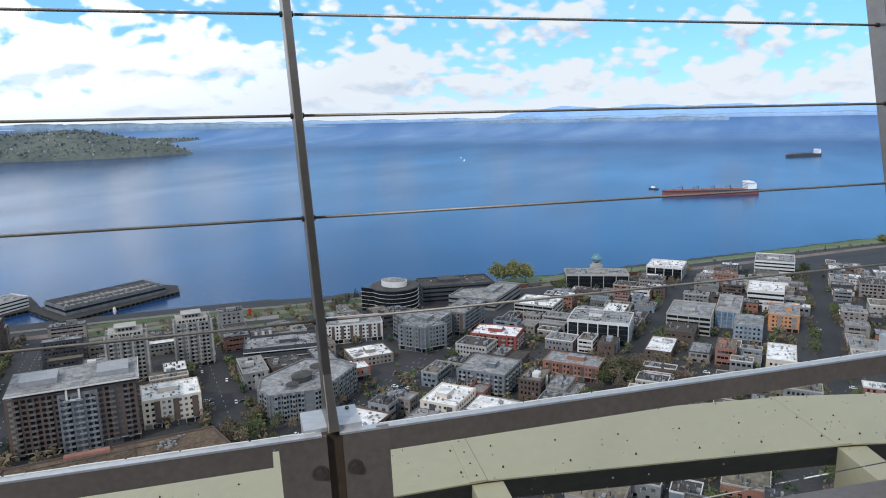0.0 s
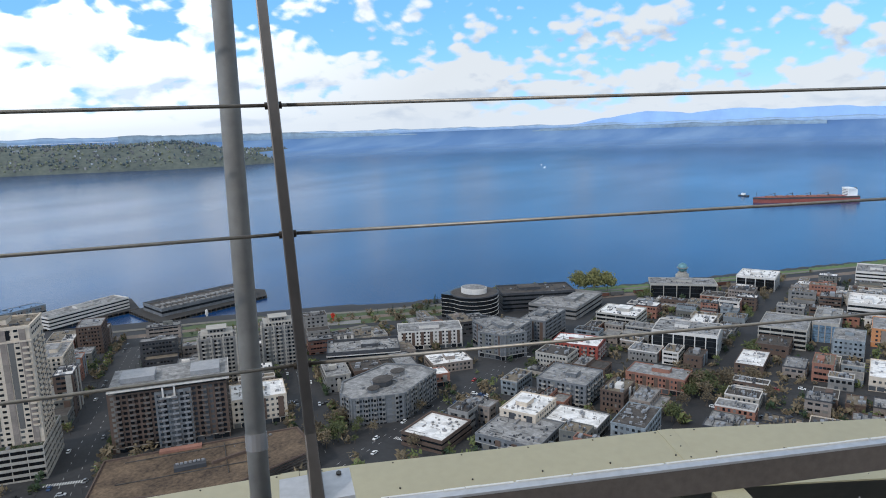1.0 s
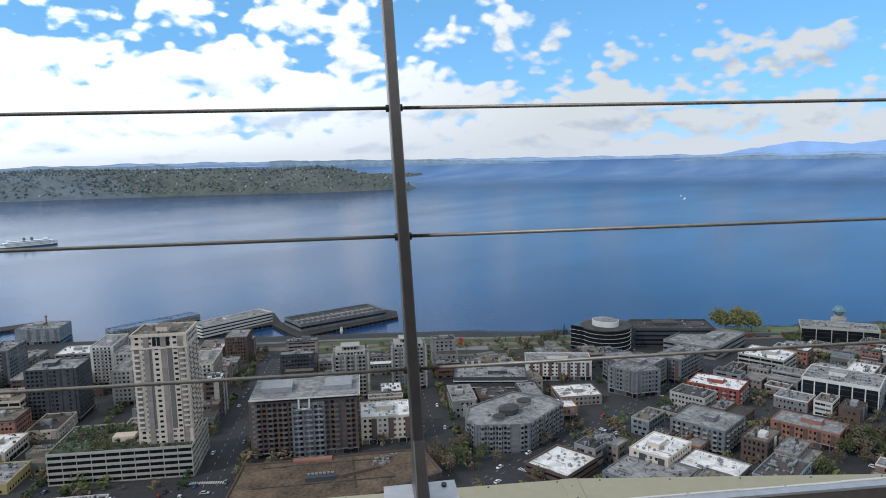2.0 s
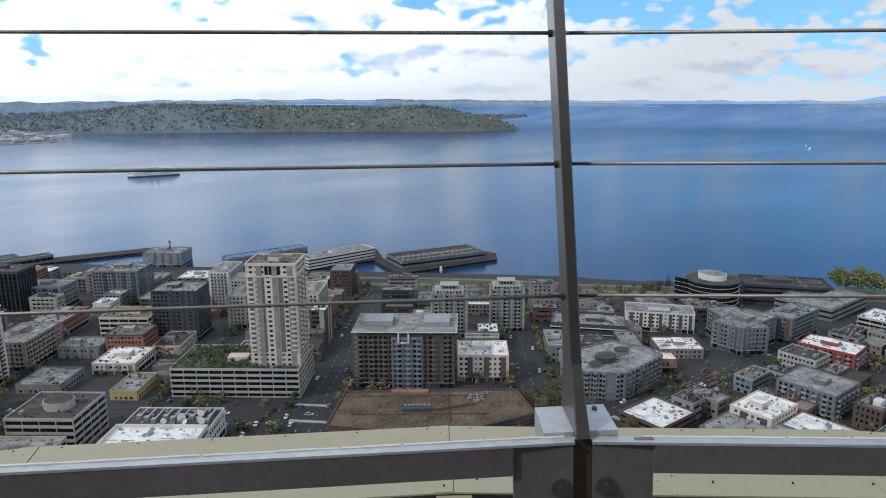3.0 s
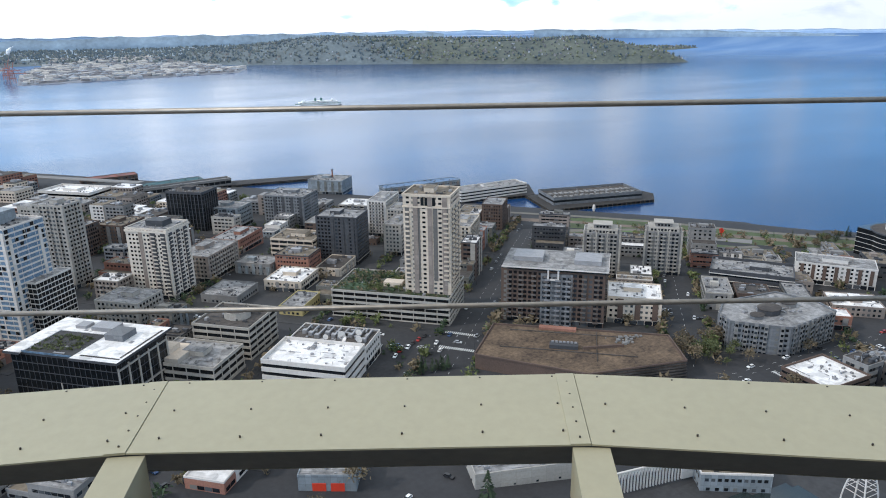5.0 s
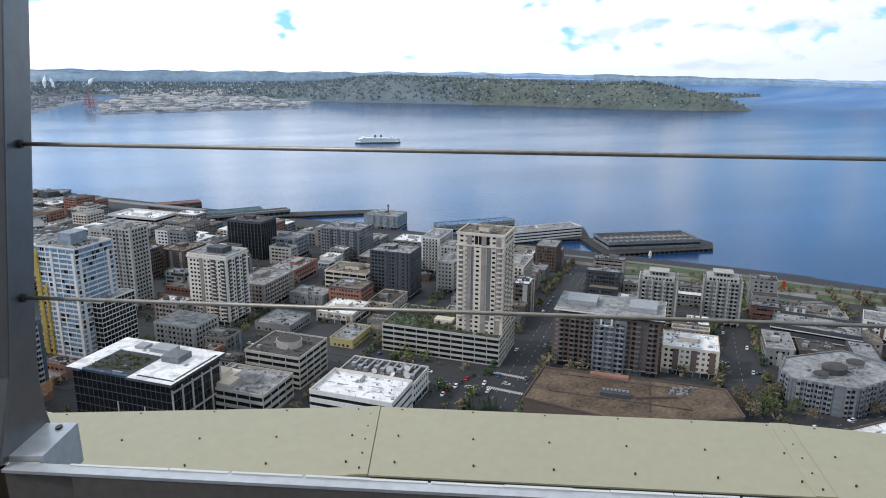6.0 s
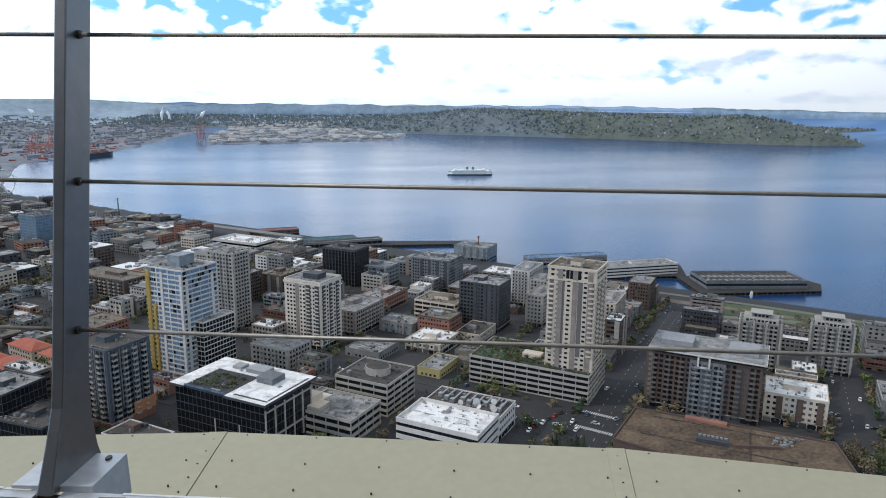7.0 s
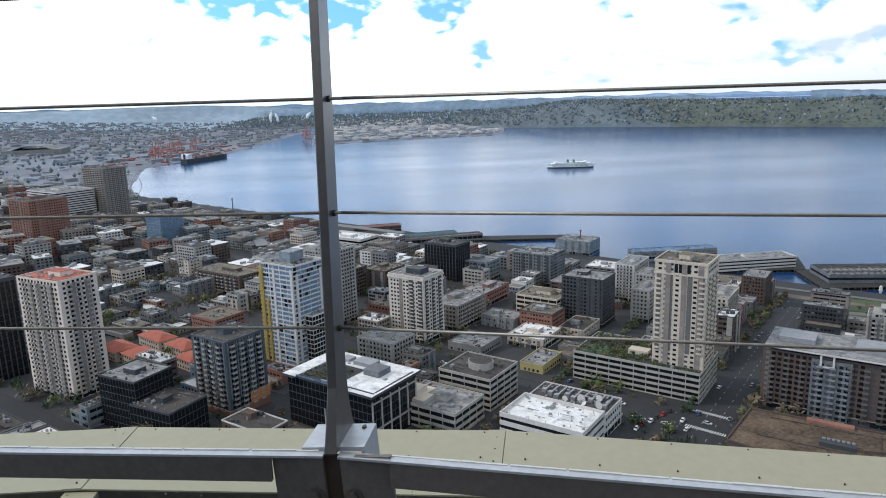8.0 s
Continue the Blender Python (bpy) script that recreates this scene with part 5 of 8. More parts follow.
# wide brown deck with weeds on it and dark louvres on one side
DECK = [(-164, -304), (-192, -333), (-268, -275), (-255, -248), (-203, -259)]
deck_t = thing("podium_deck", "wide brown gravel roof deck with weeds and dark louvred sides", "building", pose(0, 0, -13))
part("wall", Shape().prism(DECK, -2, 9.6), brickd, deck_t)
part("gravel_top", Shape().prism([(-165, -304), (-192, -331.5), (-266.5, -275), (-254.5, -249.5), (-203.5, -260)], 9.4, 9.9), soil, deck_t, "brown gravel with weeds")
for i in range(6):
    lv_ = Shape()
    (ax, ay), (bx_, by_) = DECK[3], DECK[4]
    e = Vector((bx_ - ax, by_ - ay)).normalized()
    o = Vector((-e.y, e.x))
    L = math.hypot(bx_ - ax, by_ - ay)
    q = [Vector((ax, ay)) + e * s + o * k for s, k in ((0, 0), (0, 2.4 - i * 0.35), (L, 2.4 - i * 0.35), (L, 0))]
    lv_.prism([(p.x, p.y) for p in q], 1.0 + i * 1.5, 1.75 + i * 1.5)
    part("louvre", lv_, roofdark, deck_t, "dark sloping louvre")
part("brick_plinth", Shape().prism([(-213, -318), (-229, -305), (-226.5, -302), (-210.5, -315)], 9.8, 11.2), brick, deck_t, "low red brick plinth")
part("plant_box", Shape().prism([(-205, -296), (-217, -287), (-214, -283), (-202, -292)], 9.8, 12), greyd, deck_t)
for i in range(7):
    u = part("air_unit", unit_mesh, metal_lt, deck_t)
    u.matrix_basis = pose(-205.5 - i * 1.6, -294 + i * 1.2, 12.0, 0, 0, -37) @ Matrix.Scale(0.7, 4)
part("wall_stub", Shape().prism([(-217, -283), (-238, -276), (-237.6, -275), (-217, -282)], 9.8, 11.4), brickd, deck_t)
rub = Shape()
rnd = random.Random(3)
for i in range(26):
    x, y = -245 + rnd.gauss(0, 5), -282 + rnd.gauss(0, 2.5)
    s = rnd.uniform(0.4, 1.5)
    rub.prism([(x + s * math.cos(a + rnd.random()), y + s * math.sin(a + rnd.random())) for a in (0, 1.5, 3.1, 4.6)], 9.7, 9.9 + s * 0.8)
part("rubble", rub, conc, deck_t, "pale rubble heap", kind="stuff")
FOOT.append((-215, -290, 37, 55, 34))

# round black office by the shore
rb = thing("office_building", "round black glass office with pale bands and a white drum", "building", pose(-588, -346, -31))
part("window_wall", Shape().ring(0, 0, 23, 23, -6, 24, 48), glass_dk, rb)
for i in range(7):
    part("band", Shape().ring(0, 0, 23.6, 23.6, i * 4.0 - 0.05, i * 4.0 + 0.16, 48), whitew if i % 6 else greyd, rb, "pale curved band")
part("roof", Shape().ring(0, 0, 22.6, 22.6, 24, 24.4, 48), roofdark, rb)
part("parapet", Shape().ring(0, 0, 23.8, 23.8, 23.2, 24.3, 48), greyd, rb)
part("drum", Shape().ring(1, 0, 11, 13, 24.4, 29.5, 32), whitew, rb, "white rooftop drum")
part("drum_roof", Shape().ring(1, 0, 10.2, 12.2, 29.5, 29.8, 32), roofgrey, rb)
part("side_wing", Shape().box(-22, 20, -26, -4, -6, 24.2), glass_dk, rb)
for i in range(7):
    part("band", Shape().box(-22.4, 20.4, -26.4, -3.6, i * 4.0 - 0.05, i * 4.0 + 0.15), whitew if i % 6 else greyd, rb, "pale straight band")
FOOT.append((-588, -346, 0, 26, 36))

# white frame and garden on the brown apartment block; grey glass middle
ap = brown_block
part("wall", Shape().box(19, 38, -1, 1.0, -4, 33), greyw, ap)
rows = Shape()
for i in range(6):
    rows.box(20 + i * 3.0, 21.9 + i * 3.0, 0.9, 1.08, 0.8, 2.4)
me = rows.mesh("window_row", glass_win)
bl = Shape()
for i in range(3):
    bl.box(20.2 + i * 6, 23.4 + i * 6, 1.0, 2.2, -0.1, 0.08).box(20.2 + i * 6, 23.4 + i * 6, 2.14, 2.2, 0.08, 1.0)
mb = bl.mesh("balcony_row", metal_lt)
for i in range(10):
    part("window_row", me, glass_dk, ap, kind="stuff").location.z = i * 3.2
    part("balcony_row", mb, metal_lt, ap, kind="stuff").location.z = i * 3.2
part("white_frame", Shape().box(27, 28, 0.9, 2.0, 29, 36.5).box(33, 34, 0.9, 2.0, 29, 36.5).box(28, 33, 0.9, 2.0, 35.6, 36.5).box(28, 33, 0.9, 2.0, 29, 29.8), whitew, ap, "white square frame")
part("roof_edge", Shape().box(-1.5, 61.5, -34.5, 2.2, 36.2, 36.6), roofgrey, ap, "thin grey overhanging roof")
part("roof_trim", Shape().box(-1.6, 61.6, 2.2, 2.5, 36.0, 36.8).box(-1.8, -1.5, -34.5, 2.5, 36.0, 36.8), whitew, ap, "white roof trim")
part("roof_pavilion", Shape().box(3, 19, -24, -8, 36.7, 39.4), metal_lt, ap)
part("roof_pavilion", Shape().box(38, 56, -24, -9, 36.7, 39.6), metal_lt, ap)

# yellow strips and white lower wing of the blue glass tower
yt = blue_tower
for i, (x0, x1, z1) in enumerate(((23.0, 25.0, 52), (27.2, 30.3, 73))):
    part("yellow_strip", Shape().box(x0, x1, -0.2, 0.9, 1, z1), yellow, yt)
    bal = Shape()
    for k in range(int(z1 / 3) - 1):
        bal.box(x0, x1, 0.9, 1.5, 3 + 3 * k, 3.2 + 3 * k).box(x0, x1, 1.44, 1.5, 3.2 + 3 * k, 4.1 + 3 * k)
    part("balconies", bal, yellow, yt, kind="stuff")
for x in (0.4, 16.5):
    part("white_strip", Shape().box(x, x + 1.9, -0.1, 0.5, 1, 73), whitew, yt)
for y in (-2, -23):
    part("white_strip", Shape().box(-0.5, 0.1, y - 1.9, y, 1, 70), whitew, yt)
part("lift_house", Shape().box(10, 20, -20, -8, 74.5, 82), bluew, yt)
building("apartment_building", "white lower wing with tall window frames", "building", 40, -448, B, 9, 27, 34, whitew, "glass", roofgrey, 3.0, glass_dk, pitch=2.6, units=3, slab=0.3)
building("apartment_building", "stepped pale terrace block with planters", "building", -10, -440, B, 30, 24, 16, conc_lt, "balcony", roofgrey, 2.9, units=3, balc=(3, 5))

# dark glass block: white roof slab that juts out, roof garden
def raised(z, *a, **k):
    ob = part(*a, **k)
    ob.location.z += z
    return ob


rs = glass_block
raised(26.9, "roof_slab", Shape().prism([(-2.0, 2.0), (23, 2.0), (23, -24), (50, -24), (50, 2.0), (59, 2.0), (59, -38), (-2.0, -38)], 0, 0.5), roofwhite, rs, "white jutting roof slab")
for x0, x1, y0, y1 in ((-2.1, 23, 2.0, 2.4), (50, 59, 2.0, 2.4), (-2.4, -2.1, -38, 2.4)):
    raised(26.9, "slab_edge", Shape().box(x0, x1, y0, y1, -0.5, 0.6), greyd, rs, "dark roof edge")
raised(26.9, "roof_slot", Shape().box(-0.6, 20, -2.4, -1.2, 0.4, 0.56).box(-0.6, 0.6, -34, -3, 0.4, 0.56), roofdark, rs, "dark drainage slot")
raised(26.9, "roof_court", Shape().box(23, 50, -24, 0.5, -0.3, 0.1), paving, rs, "dark paved roof court")
raised(26.9, "court_rail", Shape().box(23, 50, 0.5, 0.6, 0.1, 1.1), glass_bl, rs)
raised(26.9, "stair_house", Shape().box(10, 20, -28, -18, 0.4, 3.6), greyw, rs)
raised(26.9, "plant_screen", Shape().box(22, 34, -34, -26, 0.4, 2.6).box(38, 44, -33, -27, 0.4, 2.0), metal_lt, rs)
sh_ = Shape()
rnd = random.Random(9)
for i in range(190):
    x, y, s = rnd.uniform(27, 49), rnd.uniform(-20, -2), rnd.uniform(0.35, 1.0)
    if rnd.random() < 0.35:
        continue
    for k in range(3):
        c = Vector((x + rnd.gauss(0, 0.5), y + rnd.gauss(0, 0.5), rnd.uniform(0.2, 0.9)))
        sh_.add([c + Vector((rnd.gauss(0, s), rnd.gauss(0, s), rnd.gauss(0, s))) * 0.6 for _ in range(4)], [(0, 1, 2), (0, 2, 3), (0, 3, 1), (1, 3, 2)])
raised(26.9, "shrubs", sh_, leaf_m, rs, "low green roof garden shrubs", kind="stuff")
pn = drum_block
part("rooftop_drum", Shape().ring(15, -15, 7.5, 6.5, 18, 22.2, 16), conc_lt, pn, "pale rounded penthouse")
part("drum_roof", Shape().ring(15, -15, 7.0, 6.0, 22.2, 22.4, 16), roofdark, pn)

# pale globe on the cream framed block
dm = thing("roof_globe", "blue-green globe on a cream stepped plinth", "globe", pose(-765, -190, -14.5))
part("plinth", Shape().ring(0, 0, 9, 7, 0, 3.5, 12).ring(0, 0, 6, 5, 3.5, 6, 12), conc_lt, dm)
bm = bmesh.new()
bmesh.ops.create_icosphere(bm, subdivisions=3, radius=5.0, matrix=Matrix.Translation((0, 0, 11)))
gm = bpy.data.meshes.new("globe")
bm.to_mesh(gm)
gm.materials.append(mat("globe_paint", (0.10, 0.22, 0.25), 0.4, 0.2, 0.4, 0.3, 1, 0))
part("globe", gm, None, dm)
part("ring", Shape().ring(0, 0, 6.0, 6.0, 10.6, 11.3, 24), metal_lt, dm)

# hipped red roofs
for x, y, w, d in ((150, -452, 26, 16), (172, -470, 24, 16), (128, -470, 24, 14), (150, -490, 28, 14), (182, -448, 18, 14), (118, -446, 18, 14)):
    h_t = thing("row_house", "low cream house with red hipped roof", "house", pose(x, y, ground_z(x, y), 0, 0, -45), "houses with red roofs")
    part("wall", Shape().box(0, w, -d, 0, -3, 7), cream, h_t)
    part("window_row", window_ring(w, d, 1.2, 1.3, 3, 1.2), glass_dk, h_t, kind="stuff")
    part("window_row", window_ring(w, d, 1.2, 1.3, 3, 4.4), glass_dk, h_t, kind="stuff")
    part("roof", Shape().add([(-0.8, -d - 0.8, 7), (w + 0.8, -d - 0.8, 7), (w + 0.8, 0.8, 7), (-0.8, 0.8, 7), (d / 2, -d / 2, 10.5), (w - d / 2, -d / 2, 10.5)],
                                 [(3, 2, 1, 0), (0, 1, 5, 4), (1, 2, 5), (2, 3, 4, 5), (3, 0, 4)]), redmetal, h_t)
    FOOT.append((x + w * 0.35 - d * 0.35, y - w * 0.35 - d * 0.35, -45, w / 2, d / 2))

# ---------------------------------------------------------------- waterfront
saw_shed = building("pier_shed", "long grey pier shed with saw-edged roof on a dark pier", "building", -566, -634, -11, 112, 46, 6.0, greyw, "band", roofdark, 4.0, units=24, z_base=-36.5, penthouse=False)
building("hotel_building", "white waterfront hotel with rows of windows", "building", -464, -725, 2, 92, 26, 11, whitew, "band", roofgrey, 3.6, units=10, z_base=-36.5)
building("pier_shed", "long blue-roofed pier shed", "building", -409, -796, 0.5, 104, 20, 9, bluew, "punch", mat("blue_metal_roof", (0.06, 0.13, 0.24), 0.5, 0, 0.2, 0.05, 0.5, 0), 4.0, units=0, z_base=-37, penthouse=False)


pier_deck = mat("dark_tarred_planks", (0.03, 0.027, 0.025), 0.9, 0, 0.3, 0.1, 1.0, 0.2)


def pier(label, outline, top=-36.6):
    t = thing("pier", label, "pier", pose(0, 0, SEA))
    part("deck", Shape().prism(outline, top - SEA - 0.9, top - SEA), pier_deck, t)
    part("fender", Shape().prism([(x, y) for x, y in outline], -2.0, 0.5), hull_dk, t)
    piles = Shape()
    for (ax, ay), (bx_, by_) in zip(outline, outline[1:] + outline[:1]):
        n = int(math.hypot(bx_ - ax, by_ - ay) / 6)
        for i in range(n):
            x, y = ax + (bx_ - ax) * i / n, ay + (by_ - ay) * i / n
            piles.tube((x, y, -4), (x, y, top - SEA), 0.4, 6)
    part("piles", piles, bark, t, kind="stuff")
    return t


pier("dark timber pier reaching into the bay", [(-440, -640), (-574, -622), (-594, -646), (-588, -700), (-455, -712)])
pier("dark timber pier under the hotel", [(-360, -728), (-468, -712), (-492, -764), (-380, -790)])
pier("long low concrete pier along the shore", [(-80, -930), (-138, -955), (-270, -940), (-285, -960), (-140, -985), (-70, -950)])
pier("broad pier with sheds at the old wharves", [(100, -1150), (130, -1215), (235, -1225), (240, -1180)])
building("pier_shed", "long low grey wharf building with ribbon front", "building", 150, -1180, -15, 84, 30, 10, conc, "garage", roofgrey, 4, units=4, z_base=-37)
building("pier_shed", "grey ship terminal with pale roof", "building", -150, -958, 8, 110, 16, 7, conc, "garage", roofgrey, 4, units=3, z_base=-37, penthouse=False)
# tall stacks and masts near the water
for x, y, z, h, m_ in ((245, -1254, -37, 34, conc), (-262, -868, -36, 24, brick)):
    s_t = thing("mast", "slim standing stack near the wharves", "mast", pose(x, y, z))
    part("shaft", Shape().tube((0, 0, 0), (0, 0, h), 1.3, 10, 0.8), m_, s_t)
    part("cap", Shape().ring(0, 0, 1.5, 1.5, h - 1, h, 10), greyd, s_t)

# park by the water
PARK = [(-395, -543), (-440, -600), (-500, -565), (-535, -515), (-570, -458), (-622, -402), (-592, -373), (-535, -403), (-460, -425), (-422, -499)]
LAWN = [(-450, -537), (-458, -507), (-437, -485), (-422, -503)]
SHORE_PARK = [(-655, -398), (-690, -372), (-790, -262), (-920, -130), (-1040, -28), (-1180, 95), (-1440, 330), (-1400, 360), (-1120, 90), (-960, -70), (-760, -235)]


def drape(name, poly, material, lift, cell, label, category):
    """A sheet laid on the sloping ground inside an outline."""
    xs, ys = [p[0] for p in poly], [p[1] for p in poly]
    gx, gy = np.arange(min(xs), max(xs) + cell, cell), np.arange(min(ys), max(ys) + cell, cell)
    mx, my = np.meshgrid(gx[:-1] + cell / 2, gy[:-1] + cell / 2, indexing="ij")
    ok = inside(mx, my, poly) > 0
    s = Shape()
    for i, j in zip(*np.nonzero(ok)):
        x0, y0, x1, y1 = gx[i], gy[j], gx[i] + cell, gy[j] + cell
        s.add([(x0, y0, ground_z(x0, y0) + lift), (x1, y0, ground_z(x1, y0) + lift), (x1, y1, ground_z(x1, y1) + lift), (x0, y1, ground_z(x0, y1) + lift)], [(0, 1, 2, 3)])
    return tagged(new(name, s.mesh(name, material)), label, category, kind="structure")


def ribbon(name, pts, width, material, lift, label, category, height=None, kind="structure"):
    """A strip of given width laid along a line, on the ground or at a height."""
    s = Shape()
    for (ax, ay), (bx_, by_) in zip(pts, pts[1:]):
        L = math.hypot(bx_ - ax, by_ - ay)
        n = max(1, int(L / 12))
        o = Vector((-(by_ - ay), bx_ - ax)) / L * width / 2
        for i in range(n):
            q = []
            for f in (i / n, (i + 1) / n):
                x, y = ax + (bx_ - ax) * f, ay + (by_ - ay) * f
                z = ground_z(x, y) + lift if height is None else height
                q += [(x - o.x, y - o.y, z), (x + o.x, y + o.y, z)]
            s.add(q, [(0, 2, 3, 1)])
            if height is not None:
                s.slab([(p[0], p[1], p[2] - 1.2) for p in (q[0], q[2], q[3], q[1])] + [(p[0], p[1], p[2] - 0.02) for p in (q[0], q[2], q[3], q[1])])
    return tagged(new(name, s.mesh(name, material)), label, category, kind=kind)


meadow = mat("dry_meadow", (0.055, 0.075, 0.026), 0.95, 0, 0.35, 0.03, 0.3, 0.2)
lawn_m = mat("bright_lawn", (0.085, 0.13, 0.042), 0.95, 0, 0.25, 0.03, 0.4, 0.2)
drape("park_meadow", PARK, meadow, 0.25, 4, "olive meadow of the waterfront sculpture park", "grass")
drape("park_lawn", LAWN, lawn_m, 0.45, 3, "bright green lawn in the waterfront park", "grass")
drape("shore_lawn", SHORE_PARK, lawn_m, 0.3, 6, "green shoreline park strip by the bay", "grass")
path_m = mat("pale_gravel_path", (0.14, 0.128, 0.105), 0.9, 0, 0.2, 0.1, 1, 0.1)
rail_bed = mat("brown_rail_ballast", (0.15, 0.115, 0.09), 0.95, 0, 0.3, 0.05, 0.5, 0.2)
SHORE = [(-400, -662), (-470, -600), (-520, -548), (-570, -480), (-640, -408), (-780, -262), (-1030, -20), (-1180, 115), (-1420, 340)]
ribbon("shore_path", [(x + 8, y + 8) for x, y in SHORE], 7, path_m, 0.5, "pale gravel path along the sea wall", "path")
ribbon("railway", [(x + 34, y + 30) for x, y in SHORE], 12, rail_bed, 0.5, "brown railway bed along the shore", "railway")
ribbon("shore_road", [(x + 62, y + 54) for x, y in SHORE], 13, asphalt, 0.6, "asphalt road behind the railway", "road")
ribbon("park_path", [(-395, -548), (-470, -520), (-540, -455), (-590, -390)], 9, path_m, 0.6, "wide pale park path", "path")
ribbon("park_path", [(-430, -500), (-500, -470), (-470, -435), (-540, -415)], 6, path_m, 0.7, "zigzag pale park path", "path")
ribbon("park_terrace", [(-489, -478), (-523, -438)], 12, conc, 0.9, "pale stepped terrace in the park", "terrace")
sw = Shape()
for (ax, ay), (bx_, by_) in zip(SHORE, SHORE[1:]):
    L = math.hypot(bx_ - ax, by_ - ay)
    for i in range(int(L / 3.2)):
        f = i * 3.2 / L
        x, y, r = ax + (bx_ - ax) * f + random.uniform(-2, 2), ay + (by_ - ay) * f + random.uniform(-2, 2), random.uniform(0.7, 1.9)
        sw.ring(x - 3, y - 3, r, r * 0.8, SEA - 1, SEA + random.uniform(0.8, 2.2), 6)
tagged(new("riprap", sw.mesh("riprap", sand)), "rough boulders along the water's edge", "boulders", kind="stuff")
art = thing("sculpture", "tall angular red painted steel sculpture on the meadow", "sculpture", pose(-516, -468, ground_z(-516, -468)) @ Matrix.Scale(0.72, 4))
part("plate", Shape().slab([(-4, -1, 0), (-1, -1, 0), (-1, -0.7, 0), (-4, -0.7, 0), (-1, -1, 12), (3, -1, 11), (3, -0.7, 11), (-1, -0.7, 12)]), red_art, art)
part("plate", Shape().slab([(4, 1, 0), (6, 1, 0), (6, 1.3, 0), (4, 1.3, 0), (-3, 1, 11), (2, 1, 13), (2, 1.3, 13), (-3, 1.3, 11)]), red_art, art)
part("plate", Shape().slab([(-2, -5, 0), (-1.6, -5, 0), (-1.6, -3, 0), (-2, -3, 0), (-2, -1, 9), (-1.6, -1, 9), (-1.6, 4, 10), (-2, 4, 10)]), red_art, art)
art2 = thing("sculpture", "tall smooth white sculpture by the sea wall", "sculpture", pose(-487, -622, ground_z(-487, -622)) @ Matrix.Scale(0.72, 4))
part("body", Shape().tube((0, 0, 0), (0, 0, 3), 1.6, 12, 1.9).tube((0, 0, 3), (0, 0, 9), 2.6, 12, 2.0).tube((0, 0, 9), (0, 0, 11), 2.0, 12, 0.6), whitew, art2)

# a line of freight wagons on the railway
wagon_m = [mat("rust_brown_wagon", (0.11, 0.045, 0.03), 0.8, 0, 0.3, 0.1, 1.0, 0), mat("dull_grey_wagon", (0.10, 0.095, 0.09), 0.8, 0, 0.3, 0.1, 1.0, 0)]
track = [Vector((x + 34, y + 30)) for x, y in SHORE[4:7]]
for i in range(18):
    d0 = 6 + i * 17.2
    leg = (track[1] - track[0]).length
    a_, b_, r_ = (track[0], track[1], d0) if d0 < leg - 9 else (track[1], track[2], d0 - leg + 10)
    e = (b_ - a_).normalized()
    c = a_ + e * r_
    wg = thing("freight_wagon", "dull brown and grey freight wagon standing on the shore railway", "wagon", pose(c.x, c.y, ground_z(c.x, c.y) + 0.5, 0, 0, math.degrees(math.atan2(e.y, e.x))), "freight wagons on the railway")
    part("body", Shape().box(-7.6, 7.6, -1.5, 1.5, 1.0, 4.2), wagon_m[0 if i % 5 else 1], wg)
    part("roof", Shape().prism([(-7.6, -1.6), (7.6, -1.6), (7.6, 1.6), (-7.6, 1.6)], 4.2, 4.4), wagon_m[1], wg)
    for x in (-5.2, 5.2):
        part("bogie", Shape().box(x - 1.3, x + 1.3, -1.2, 1.2, 0.0, 1.0), hull_dk, wg)

# raised road of the waterfront
ribbon("viaduct", [(300, -1120), (262, -1072), (215, -1000), (172, -945), (140, -880), (134, -850)], 14, conc, 0, "raised concrete road curving down to the streets", "viaduct", height=-8)
ribbon("viaduct", [(300, -1120), (200, -1130), (90, -1080), (-40, -960)], 12, conc, 0, "raised concrete road along the wharves", "viaduct", height=-22)
vp = Shape()
for x, y in ((285, -1100), (262, -1072), (238, -1035), (215, -1000), (190, -965), (172, -945), (150, -905)):
    vp.box(x - 1.2, x + 1.2, y - 1.2, y + 1.2, -40, -9)
tagged(new("viaduct_piers", vp.mesh("viaduct_piers", conc)), "concrete piers under the raised road", "piers", kind="stuff")

